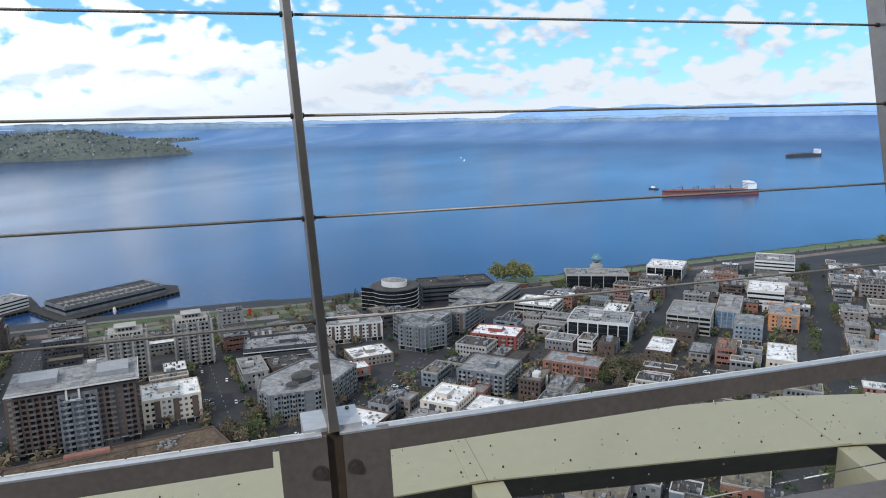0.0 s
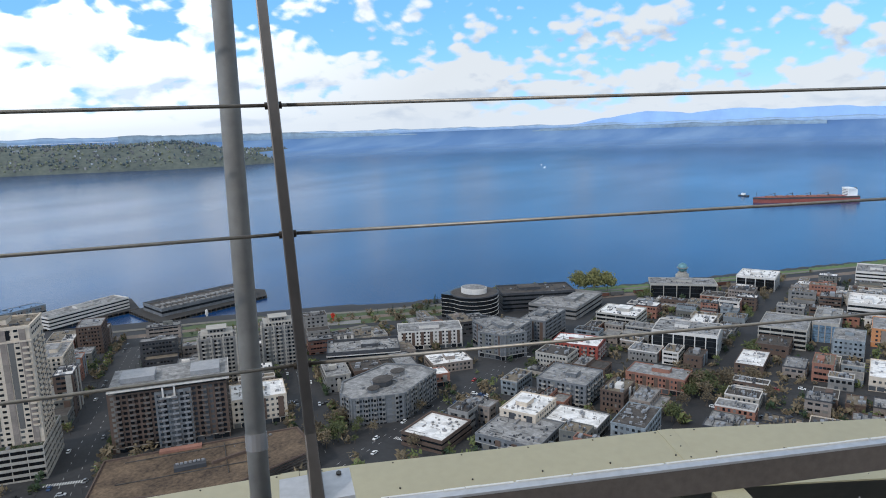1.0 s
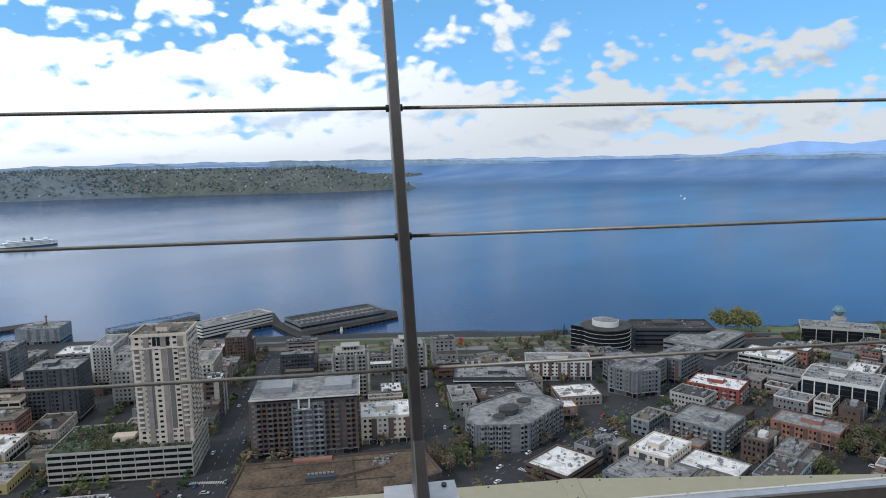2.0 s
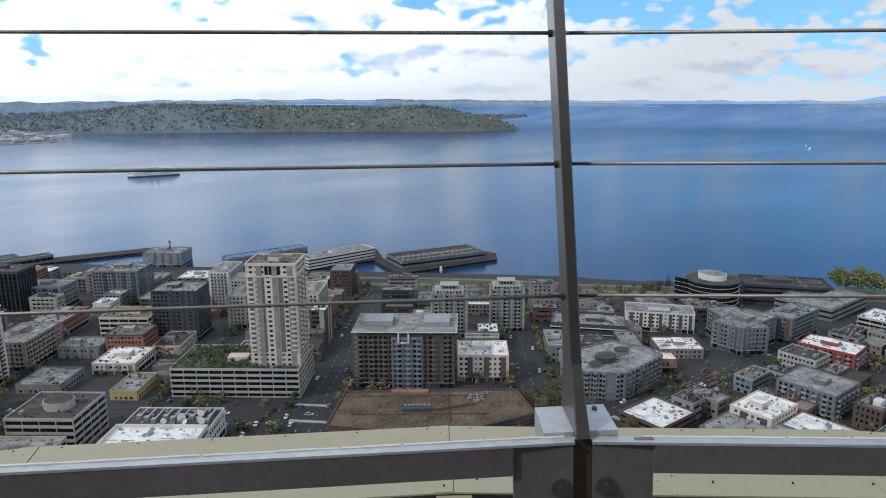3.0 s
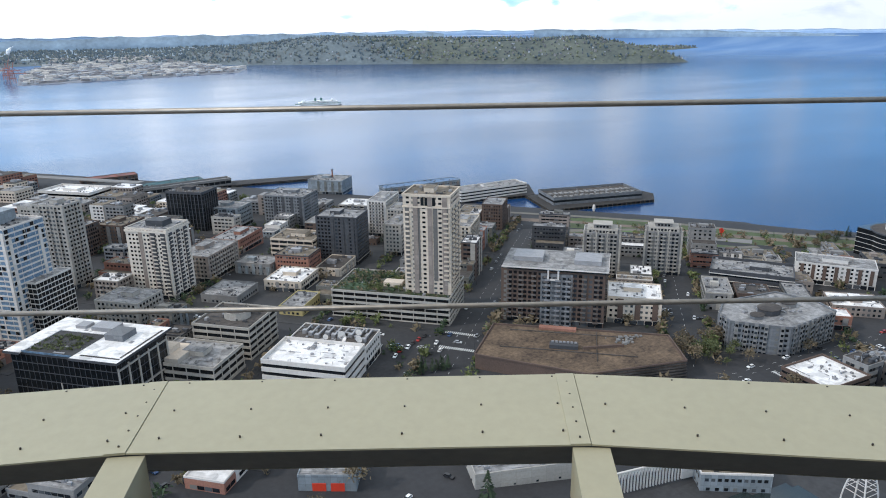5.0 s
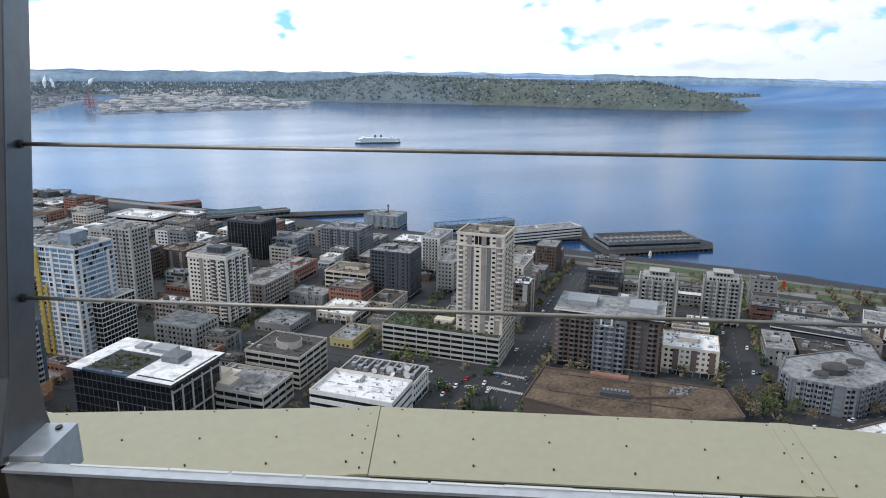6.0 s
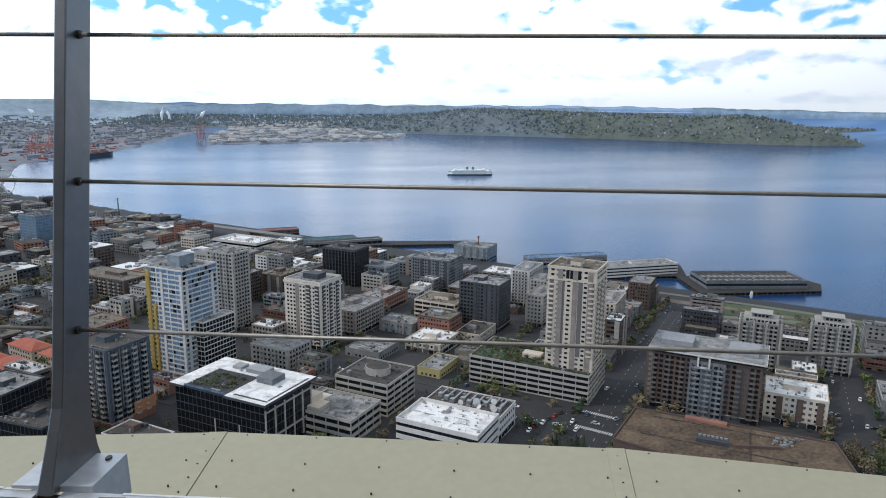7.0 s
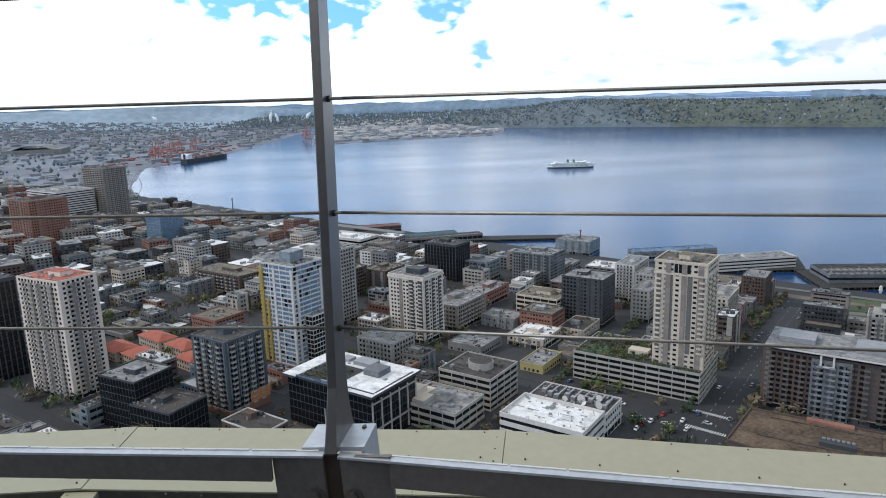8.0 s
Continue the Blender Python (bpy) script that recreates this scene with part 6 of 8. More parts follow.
# ---------------------------------------------------------------- ships
def ship(label, a, b, beam, hull, side_h, house, name="cargo_ship"):
    """From bow a to stern b, on the water."""
    ang = math.degrees(math.atan2(a[1] - b[1], a[0] - b[0]))
    L = math.hypot(a[0] - b[0], a[1] - b[1])
    t = thing(name, label, "ship", pose(b[0], b[1], SEA, 0, 0, ang))
    w = beam / 2
    out = [(0, -w * 0.8), (L * 0.04, -w), (L * 0.86, -w), (L * 0.95, -w * 0.6), (L, 0), (L * 0.95, w * 0.6), (L * 0.86, w), (L * 0.04, w), (0, w * 0.8)]
    part("hull", Shape().prism(out, -2, side_h * 0.7), hull, t)
    part("upper_hull", Shape().prism([(x * 1.004, y * 1.02) for x, y in out], side_h * 0.7, side_h), hull_dk, t, "dark upper strake")
    part("deck", Shape().prism([(x * 0.99 + L * 0.005, y * 0.96) for x, y in out], side_h, side_h + 0.3), hull_red, t)
    for i in range(7):
        x = L * (0.2 + i * 0.1)
        part("hatch", Shape().box(x, x + L * 0.07, -w * 0.6, w * 0.6, side_h, side_h + 2.2), brick if house else greyd, t)
    for i in range(4):
        x = L * (0.28 + i * 0.17)
        part("deck_crane", Shape().tube((x, 0, side_h), (x, 0, side_h + 9), 0.9, 8).tube((x, 0, side_h + 8), (x + 12, 0, side_h + 5), 0.5, 6), hull_dk, t)
    hs = part("deckhouse", Shape().box(L * 0.03, L * 0.12, -w * 0.85, w * 0.85, side_h, side_h + 14).box(L * 0.05, L * 0.12, -w, w, side_h + 14, side_h + 17), ship_wh, t, "white deckhouse")
    for i in range(4):
        part("window_row", Shape().box(L * 0.12, L * 0.12 + 0.3, -w * 0.75, w * 0.75, side_h + 2 + 3.4 * i, side_h + 3 + 3.4 * i), glass_dk, hs)
    part("funnel", Shape().box(L * 0.015, L * 0.03, -3, 3, side_h, side_h + 17), hull_dk, t)
    part("mast", Shape().tube((L * 0.97, 0, side_h), (L * 0.97, 0, side_h + 12), 0.4, 6), hull_dk, t)
    return t


ship("long rust-red bulk carrier with a white stern house at anchor", (-1666, -257), (-1769, -63), 32, hull_red, 11, True)
ship("distant dark and white cargo ship at anchor", (-3010, -6), (-3120, 113), 26, hull_dk, 10, False)
ship("dark container ship moored by the cranes", (540, -2700), (640, -2480), 32, hull_dk, 16, False)
tug = thing("tug_boat", "small dark tug beside the bulk carrier", "boat", pose(-1780, -285, SEA, 0, 0, 245))
part("hull", Shape().prism([(0, -4), (18, -4), (26, 0), (18, 4), (0, 4)], -1, 3), hull_dk, tug)
part("cabin", Shape().box(9, 17, -2.6, 2.6, 3, 7.5), ship_wh, tug)
part("mast", Shape().tube((12, 0, 7.5), (12, 0, 13), 0.3, 6), hull_dk, tug)
for x, y, ang, L in ((-2640, -1190, 200, 9), (-2760, -1260, 25, 8)):
    t = thing("motor_boat", "small white motor boat with a wake", "boat", pose(x, y, SEA, 0, 0, ang))
    part("hull", Shape().prism([(0, -2.2), (L * 0.7, -2.2), (L, 0), (L * 0.7, 2.2), (0, 2.2)], -0.5, 1.6), ship_wh, t)
    part("cabin", Shape().box(L * 0.2, L * 0.6, -1.6, 1.6, 1.6, 3.8), ship_wh, t)
    part("wake", Shape().add([(0, -1.5, 0.15), (-L * 6, -5, 0.15), (-L * 6, 5, 0.15), (0, 1.5, 0.15)], [(0, 3, 2, 1)]), ship_wh, t, "pale foam wake")

fa, fb = Vector(FERRY[0]), Vector(FERRY[1])
fl = (fb - fa).length
ferry = thing("ferry", "white double-ended car ferry with green trim", "ship", pose(fa.x, fa.y, SEA, 0, 0, math.degrees(math.atan2(fb.y - fa.y, fb.x - fa.x))))
fo = [(0, -4), (12, -11), (fl - 12, -11), (fl, -4), (fl, 4), (fl - 12, 11), (12, 11), (0, 4)]
part("hull", Shape().prism(fo, -1, 3.2), hull_dk, ferry, "dark green hull")
part("car_deck", Shape().prism(fo, 3.2, 8.2), ship_wh, ferry)
part("trim", Shape().prism([(x, y * 1.02) for x, y in fo], 8.2, 9.0), ferry_gr, ferry, "green trim band")
part("cabin_deck", Shape().box(10, fl - 10, -9.5, 9.5, 9.0, 12.6), ship_wh, ferry)
part("sun_deck", Shape().box(18, fl - 18, -8.5, 8.5, 12.6, 15.2), ship_wh, ferry)
for z, x0, x1 in ((5.2, 14, fl - 14), (10.2, 12, fl - 12), (13.4, 20, fl - 20)):
    wr_ = Shape()
    y = 11.06 if z < 8 else (9.56 if z < 12 else 8.56)
    n = int((x1 - x0) / 3.4)
    for i in range(n):
        for s in (-1, 1):
            wr_.box(x0 + i * 3.4, x0 + i * 3.4 + 2.3, min(s * y, s * (y - 0.2)), max(s * y, s * (y - 0.2)), z, z + 1.3)
    part("window_row", wr_, glass_dk, ferry, kind="stuff")
for x in (20, fl - 26):
    part("pilothouse", Shape().box(x, x + 6, -5, 5, 15.2, 18.4), ship_wh, ferry)
for x in (fl * 0.42, fl * 0.55):
    part("funnel", Shape().box(x, x + 5, -2.2, 2.2, 15.2, 22), ferry_gr, ferry, "green funnel")

# ---------------------------------------------------------------- port cranes, wheel, stadium
def port_crane(x, y, turn):
    t = thing("port_crane", "tall rust-orange container crane on the quay", "crane", pose(*far(x, y, SEA + 3), 0, 0, turn), "container cranes on the quay")
    for sx in (-12, 12):
        for sy in (-10, 10):
            part("leg", Shape().tube((sx, sy, 0), (sx * 0.7, sy * 0.6, 48), 1.3, 6), crane_m, t)
    part("portal", Shape().box(-14, 14, -11, -9, 18, 20.5).box(-14, 14, 9, 11, 18, 20.5).box(-10, 10, -7, 7, 46, 49), crane_m, t)
    part("boom", Shape().box(-30, 60, -2, 2, 38, 40.5), crane_m, t)
    part("raised_jib", Shape().tube((6, 0, 48), (18, 0, 84), 1.4, 6).tube((0, 0, 48), (0, 0, 70), 1.2, 6).tube((0, 0, 70), (40, 0, 40), 0.5, 5), crane_m, t)
    return t


for x, y in ((771, -2600), (775, -2680), (782, -2860), (780, -2960), (730, -3010), (300, -3420), (340, -3700)):
    port_crane(x, y, 160)
wc = Vector((521, -1570, -7.5))
wheel = thing("ferris_wheel", "white observation wheel on the wharf", "wheel", pose(wc.x, wc.y, -36, 0, 0, 40))
rim = Shape()
for s in (-1.3, 1.3):
    for i in range(48):
        a, b = 2 * math.pi * i / 48, 2 * math.pi * (i + 1) / 48
        rim.tube((26 * math.cos(a), s, 28.5 + 26 * math.sin(a)), (26 * math.cos(b), s, 28.5 + 26 * math.sin(b)), 0.45, 5)
part("rim", rim, ship_wh, wheel)
sp = Shape()
for i in range(21):
    a = 2 * math.pi * i / 21
    sp.tube((0, 0, 28.5), (26 * math.cos(a), 0, 28.5 + 26 * math.sin(a)), 0.14, 4)
part("spokes", sp, ship_wh, wheel)
for i in range(21):
    a = 2 * math.pi * i / 21
    part("gondola", Shape().box(27 * math.cos(a) - 1.1, 27 * math.cos(a) + 1.1, -1.2, 1.2, 27 + 27 * math.sin(a), 29.4 + 27 * math.sin(a)), ship_wh, wheel)
for s in (-1, 1):
    part("leg", Shape().tube((s * 14, 4, 0), (0, 1.5, 28.5), 0.8, 6).tube((s * 14, -4, 0), (0, -1.5, 28.5), 0.8, 6), ship_wh, wheel)
st = thing("stadium", "large pale stadium with an arched roof", "stadium", pose(*far(1480, -3300, SEA + 3), 0, 0, 10))
arc = Shape()
for i in range(14):
    a, b = math.pi * (0.12 + 0.76 * i / 14), math.pi * (0.12 + 0.76 * (i + 1) / 14)
    p = [(-110 * math.cos(a), 60 * math.sin(a) - 20), (-110 * math.cos(b), 60 * math.sin(b) - 20)]
    arc.slab([(p[0][0], -80, p[0][1] - 3), (p[1][0], -80, p[1][1] - 3), (p[1][0], 80, p[1][1] - 3), (p[0][0], 80, p[0][1] - 3), (p[0][0], -80, p[0][1]), (p[1][0], -80, p[1][1]), (p[1][0], 80, p[1][1]), (p[0][0], 80, p[0][1])])
part("roof", arc, roofgrey, st)
part("stand", Shape().box(-115, 115, -82, 82, -3, 22), conc, st)

# ---------------------------------------------------------------- far shores
def ridge(name, label, b0, b1, dist, top, rough, material, seed, depth=0.12, mid=0.35):
    """A low line of hills between two bearings; top: degrees above eye level along the way."""
    rnd_ = np.random.RandomState(seed)
    n = int((b1 - b0) * 8) + 2
    bs = np.linspace(b0, b1, n)
    f = np.linspace(0, 1, n)
    el = np.interp(f, np.linspace(0, 1, len(top)), top)
    for k in range(1, 6):
        el = el + rough / k * np.sin(f * (b1 - b0) * 0.55 * k * 2 + rnd_.rand() * 6.3)
    s = Shape()
    rows_ = []
    for b, e in zip(np.radians(bs), el):
        row = []
        foot = SEA - 2 if dist < 30000 else EYE_Z - dist * 0.02
        for d, z in ((dist, foot), (dist * 1.01, foot + mid * (EYE_Z + dist * math.tan(math.radians(e)) - foot)), (dist * (1 + depth), EYE_Z + dist * (1 + depth) * math.tan(math.radians(e))), (dist * (1.15 + depth), foot)):
            row.append(far(d * math.sin(b), d * math.cos(b), max(z, foot)))
        rows_.append(row)
    v = [p for r in rows_ for p in r]
    fc = [(i * 4 + j, (i + 1) * 4 + j, (i + 1) * 4 + j + 1, i * 4 + j + 1) for i in range(n - 1) for j in range(3 if mid < 0.9 else 2)]
    s.add(v, fc)
    return tagged(new(name, s.mesh(name, material, True)), label, "hills", kind="structure")


# blue air haze is painted into both hill colours
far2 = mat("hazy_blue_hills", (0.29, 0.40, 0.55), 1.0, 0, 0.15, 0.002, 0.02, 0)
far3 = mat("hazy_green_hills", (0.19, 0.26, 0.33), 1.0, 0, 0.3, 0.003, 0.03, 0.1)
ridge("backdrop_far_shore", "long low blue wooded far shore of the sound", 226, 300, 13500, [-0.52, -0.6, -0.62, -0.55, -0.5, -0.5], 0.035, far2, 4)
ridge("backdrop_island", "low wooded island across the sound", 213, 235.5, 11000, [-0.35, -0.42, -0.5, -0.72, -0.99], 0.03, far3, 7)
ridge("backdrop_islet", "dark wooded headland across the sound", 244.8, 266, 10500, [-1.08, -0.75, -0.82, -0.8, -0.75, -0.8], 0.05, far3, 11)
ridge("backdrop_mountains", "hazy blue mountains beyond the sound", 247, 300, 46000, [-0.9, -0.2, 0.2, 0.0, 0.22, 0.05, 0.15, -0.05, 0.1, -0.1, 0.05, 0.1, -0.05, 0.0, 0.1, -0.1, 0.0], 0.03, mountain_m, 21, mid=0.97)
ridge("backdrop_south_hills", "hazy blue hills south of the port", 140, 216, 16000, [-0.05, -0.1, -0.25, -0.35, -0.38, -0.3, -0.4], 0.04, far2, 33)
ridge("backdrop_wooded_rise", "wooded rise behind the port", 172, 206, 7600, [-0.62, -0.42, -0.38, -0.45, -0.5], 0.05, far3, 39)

# stepped crowns, corner balconies and roof frames of the twin towers
for t in (twin_a, twin_b):
    part("lower_step", Shape().box(2, 24, -18, -2, 33.1, 36.2), conc_lt, t)
    part("window_row", window_ring(22, 16, 1.6, 1.6, 2.4, 0.8), glass_dk, t, kind="stuff").location = (2, -2, 33)
    part("upper_step", Shape().box(7, 19, -15, -5, 36.2, 39.2), conc, t)
    part("window_row", window_ring(12, 10, 1.6, 1.5, 2.4, 0.8), glass_dk, t, kind="stuff").location = (7, -5, 36)
    part("canopy", Shape().box(6, 20, -16, -4, 39.2, 39.5), conc_lt, t)
    for x, y in ((0, 0), (9, 0), (17, 0), (26, 0), (0, -20), (0, -10)):
        part("corner_fin", Shape().box(x - 0.6, x + 0.6, y - 0.6, y + 0.6, 2, 35.0), conc_lt, t)
    for x in (0.5, 20.5):
        part("terrace_frame", Shape().box(x, x + 5, -4.5, -4.2, 36.6, 36.9).box(x, x + 0.3, -4.5, -4.2, 33, 36.6).box(x + 4.7, x + 5, -4.5, -4.2, 33, 36.6), conc_lt, t)

# skylights on the long pier shed
sky_l = Shape()
for i in range(16):
    sky_l.box(4 + i * 6.6, 8 + i * 6.6, -30, -22, 6.1, 7.4).box(4 + i * 6.6, 8 + i * 6.6, -14, -10, 6.1, 7.0)
part("skylights", sky_l, conc, saw_shed, "rows of pale skylights", kind="stuff")
# kerbs and low walls on the brown deck
for k, ((ax, ay), (bx_, by_)) in enumerate(zip(DECK, DECK[1:] + DECK[:1])):
    e = Vector((bx_ - ax, by_ - ay)).normalized()
    o = Vector((-e.y, e.x)) * 0.6
    part("kerb", Shape().prism([(ax, ay), (bx_, by_), (bx_ + o.x, by_ + o.y), (ax + o.x, ay + o.y)], 9.6, 10.5), brickd, deck_t)
for x0, y0, x1, y1 in ((-180, -306, -236, -262), (-196, -322, -250, -280), (-215, -268, -236, -296)):
    e = Vector((x1 - x0, y1 - y0)).normalized()
    o = Vector((-e.y, e.x)) * 0.35
    part("low_wall", Shape().prism([(x0, y0), (x1, y1), (x1 + o.x, y1 + o.y), (x0 + o.x, y0 + o.y)], 9.8, 10.4), roofdark, deck_t)

steam_m = mat("white_steam", (0.85, 0.85, 0.86), 1.0, 0, 0.03, 0.01, 0.05, 0)
for dx, dz, hgt, lean in ((0.1359, -0.0271, 66, 6), (0.1272, -0.0257, 44, -10), (0.0868, -0.0232, 34, 26), (0.2785, -0.0205, 26, -22)):
    c0 = Vector((dx * 4350, -math.sqrt(1 - dx * dx) * 4350, EYE_Z + dz * 4350))
    t = thing("steam_plume", "white steam rising from a far works chimney", "steam", pose(*c0), "steam plumes over the port")
    r_ = random.Random(int(hgt))
    puff_bm = bmesh.new()
    for i in range(9):
        f = i / 8
        bmesh.ops.create_icosphere(puff_bm, subdivisions=2, radius=(2.5 + 6 * math.sin(math.pi * min(1, f + 0.12))) * r_.uniform(0.8, 1.2),
                                   matrix=Matrix.Translation((-lean * f * f + r_.uniform(-2, 2), 0, hgt * f)) @ Matrix.Diagonal((1, 1, 1.3, 1)))
    puff_me = bpy.data.meshes.new("plume")
    puff_bm.to_mesh(puff_me)
    puff_me.materials.append(steam_m)
    puff_me.polygons.foreach_set("use_smooth", [True] * len(puff_me.polygons))
    part("plume", puff_me, None, t)
    part("chimney", Shape().tube((0, 0, -40), (0, 0, 1), 2.2, 8, 1.6), conc, t)

# ---------------------------------------------------------------- streets
def ab(a, b):
    """From the slanted grid (a along the avenues, b towards the tower) to the plan."""
    a, b = a + 113, b + 382
    return -190 - a * 0.766 + b * 0.643, -350 + a * 0.643 + b * 0.766


A_STREETS = [(-760, 9), (-650, 9), (-545, 9), (-440, 9), (-325, 9), (-202, 8), (-119, 13), (8, 12), (110, 9), (215, 9)]
B_STREETS = [(-75, 9), (-165, 9), (-255, 9), (-355, 11), (-440, 10), (-545, 10), (-640, 10), (-715, 9)]
blocks_b = []
for (a0, w0), (a1, w1) in zip(A_STREETS, A_STREETS[1:]):
    for (b1, v1), (b0, v0) in zip(B_STREETS, B_STREETS[1:]):
        blocks_b.append((a0 + w0, a1 - w1, b0 + v0, b1 - v1))
pv = Shape()
for a0, a1, b0, b1 in blocks_b:
    na, nb = max(1, int((a1 - a0) / 14)), max(1, int((b1 - b0) / 14))
    for i in range(na):
        for j in range(nb):
            q = [ab(a0 + (a1 - a0) * p / na, b0 + (b1 - b0) * r / nb) for p, r in ((i, j), (i, j + 1), (i + 1, j + 1), (i + 1, j))]
            if min(p[1] for p in q) < -1300 or max(p[1] for p in q) > (-246 if q[0][0] < 40 else -285):
                continue
            lo = [(*p, ground_z(*p) + 0.02) for p in q]
            pv.slab(([(x, y, z - 0.4) for x, y, z in lo] + [(x, y, z + 0.15) for x, y, z in lo])[::1])
tagged(new("pavement", pv.mesh("pavement", paving)), "grey concrete pavements round the slanted city blocks", "pavement", kind="structure")
QX = [(-262, 8), (-421, 6), (-474, 9), (-618, 9), (-712, 8), (-900, 8)]
QY = [(-225, 9), (-95, 8), (28, 8), (150, 8)]
pq = Shape()
blocks_q = []
for (x1, w1), (x0, w0) in zip(QX, QX[1:]):
    for (y0, v0), (y1, v1) in zip(QY, QY[1:]):
        blocks_q.append((x0 + w0, x1 - w1, y0 + v0, y1 - v1))
for x0, x1, y0, y1 in blocks_q:
    nx_, ny_ = max(1, int((x1 - x0) / 14)), max(1, int((y1 - y0) / 14))
    for i in range(nx_):
        for j in range(ny_):
            q = [(x0 + (x1 - x0) * p / nx_, y0 + (y1 - y0) * r / ny_) for p, r in ((i, j), (i + 1, j), (i + 1, j + 1), (i, j + 1))]
            if inland(*q[0]) < 90:
                continue
            lo = [(*p, ground_z(*p) + 0.02) for p in q]
            pq.slab([(x, y, z - 0.4) for x, y, z in lo] + [(x, y, z + 0.15) for x, y, z in lo])
tagged(new("pavement_north", pq.mesh("pavement_north", paving)), "grey concrete pavements round the straight city blocks", "pavement", kind="structure")


LOTS = [[(-119, -340), (-137, -378), (-167, -354), (-143, -318)], [(-330, -214), (-330, -229), (-398, -229), (-398, -214)], [(-60, -440), (-110, -440), (-110, -455), (-75, -480), (-50, -455)]]
for lot in LOTS:
    drape("parking_lot", lot, asphalt, 0.24, 2.5, "dark asphalt parking lot between the blocks", "parking lot")


def crosswalk(x, y, turn, n, length=3.2):
    s = Shape()
    a = radians(turn)
    e, o = Vector((math.cos(a), math.sin(a))), Vector((-math.sin(a), math.cos(a)))
    for i in range(n):
        c = Vector((x, y)) + e * (i - n / 2) * 1.25
        q = [c + e * p + o * r for p, r in ((0, 0), (0.62, 0), (0.62, length), (0, length))]
        s.add([(p.x, p.y, ground_z(p.x, p.y) + 0.06) for p in q], [(0, 1, 2, 3)])
    return tagged(new("crosswalk", s.mesh("crosswalk", stripe_m)), "white ladder stripes of a pedestrian crossing", "crossing", kind="structure")


for x, y, turn, n in ((-168, -333, -45, 17), (-181, -351, -45, 17), (-153, -340, 45, 14), (-200, -338, 45, 12), (-62, -296, -45, 12), (-100, -262, -45, 14), (-300, -226, 90, 12), (-470, -238, 90, 12), (-60, -170, -30, 16), (-80, -195, 60, 14)):
    crosswalk(x, y, turn, n)


def lane_marks(p0, p1, offset, dash=3.0, gap=7.0, width=0.07):
    s = Shape()
    d = Vector((p1[0] - p0[0], p1[1] - p0[1]))
    L = d.length
    d.normalize()
    o = Vector((-d.y, d.x))
    k = 0.0
    while k < L:
        c = Vector(p0) + d * k + o * offset
        q = [c - o * width, c + d * dash - o * width, c + d * dash + o * width, c + o * width]
        s.add([(p.x, p.y, ground_z(p.x, p.y) + 0.06) for p in q], [(0, 1, 2, 3)])
        k += dash + gap
    return tagged(new("lane_marks", s.mesh("lane_marks", stripe_m)), "dashed white lane marks on the road", "road marks", kind="structure")


lane_marks((-200, -236), (-560, -238), 0)
lane_marks((-200, -236), (-560, -238), 4)
lane_marks(ab(-119, -300), ab(-119, -700), -3.5)
lane_marks(ab(-119, -300), ab(-119, -700), 3.5)
lane_marks(ab(8, -360), ab(8, -560), 0)

# ---------------------------------------------------------------- plain blocks between the known ones
def blocked(x, y, r):
    for fx, fy, turn, hw, hd in FOOT:
        a = radians(-turn)
        dx, dy = x - fx, y - fy
        lx, ly = dx * math.cos(a) - dy * math.sin(a), dx * math.sin(a) + dy * math.cos(a)
        if abs(lx) < hw + r and abs(ly) < hd + r:
            return True
    return False


KEEP_CLEAR = [(-126, -374, 14), (-143, -388, 10), (-222, -335, 14), (-72, -432, 16), (-335, -296, 24), (-352, -270, 14), (-85, -283, 22), (-152, -350, 20), (-128, -345, 18), (-60, -300, 14), (-140, -330, 26), (-368, -236, 28), (-341, -228, 16), (-440, -520, 60), (-500, -480, 75), (-560, -430, 60), (-300, -262, 16), (-285, -250, 14), (-85, -440, 12)]
WALLS = [conc, conc_lt, cream, greyw, brick, brickd, tan, olive, whitew, bluew, greyd, conc, brick, brickd, tan]
ROOFS = [roofgrey, roofgrey, roofwhite, rooftan, roofdark, roofgrey, roofdark, rooftan]
NOUN = {"concrete": "grey concrete", "pale_concrete": "pale concrete", "cream_stucco": "cream rendered", "grey_cladding": "grey clad", "red_brick": "red brick", "brown_brick": "brown brick",
        "tan_cladding": "tan clad", "olive_grey_cladding": "olive-grey clad", "white_render": "white rendered", "blue_grey_cladding": "blue-grey clad", "charcoal_cladding": "charcoal clad"}
ROOFN = {"grey_membrane_roof": "grey", "white_membrane_roof": "white", "dark_gravel_roof": "dark gravel", "tan_gravel_roof": "tan gravel"}


FAR_JOINED = {}


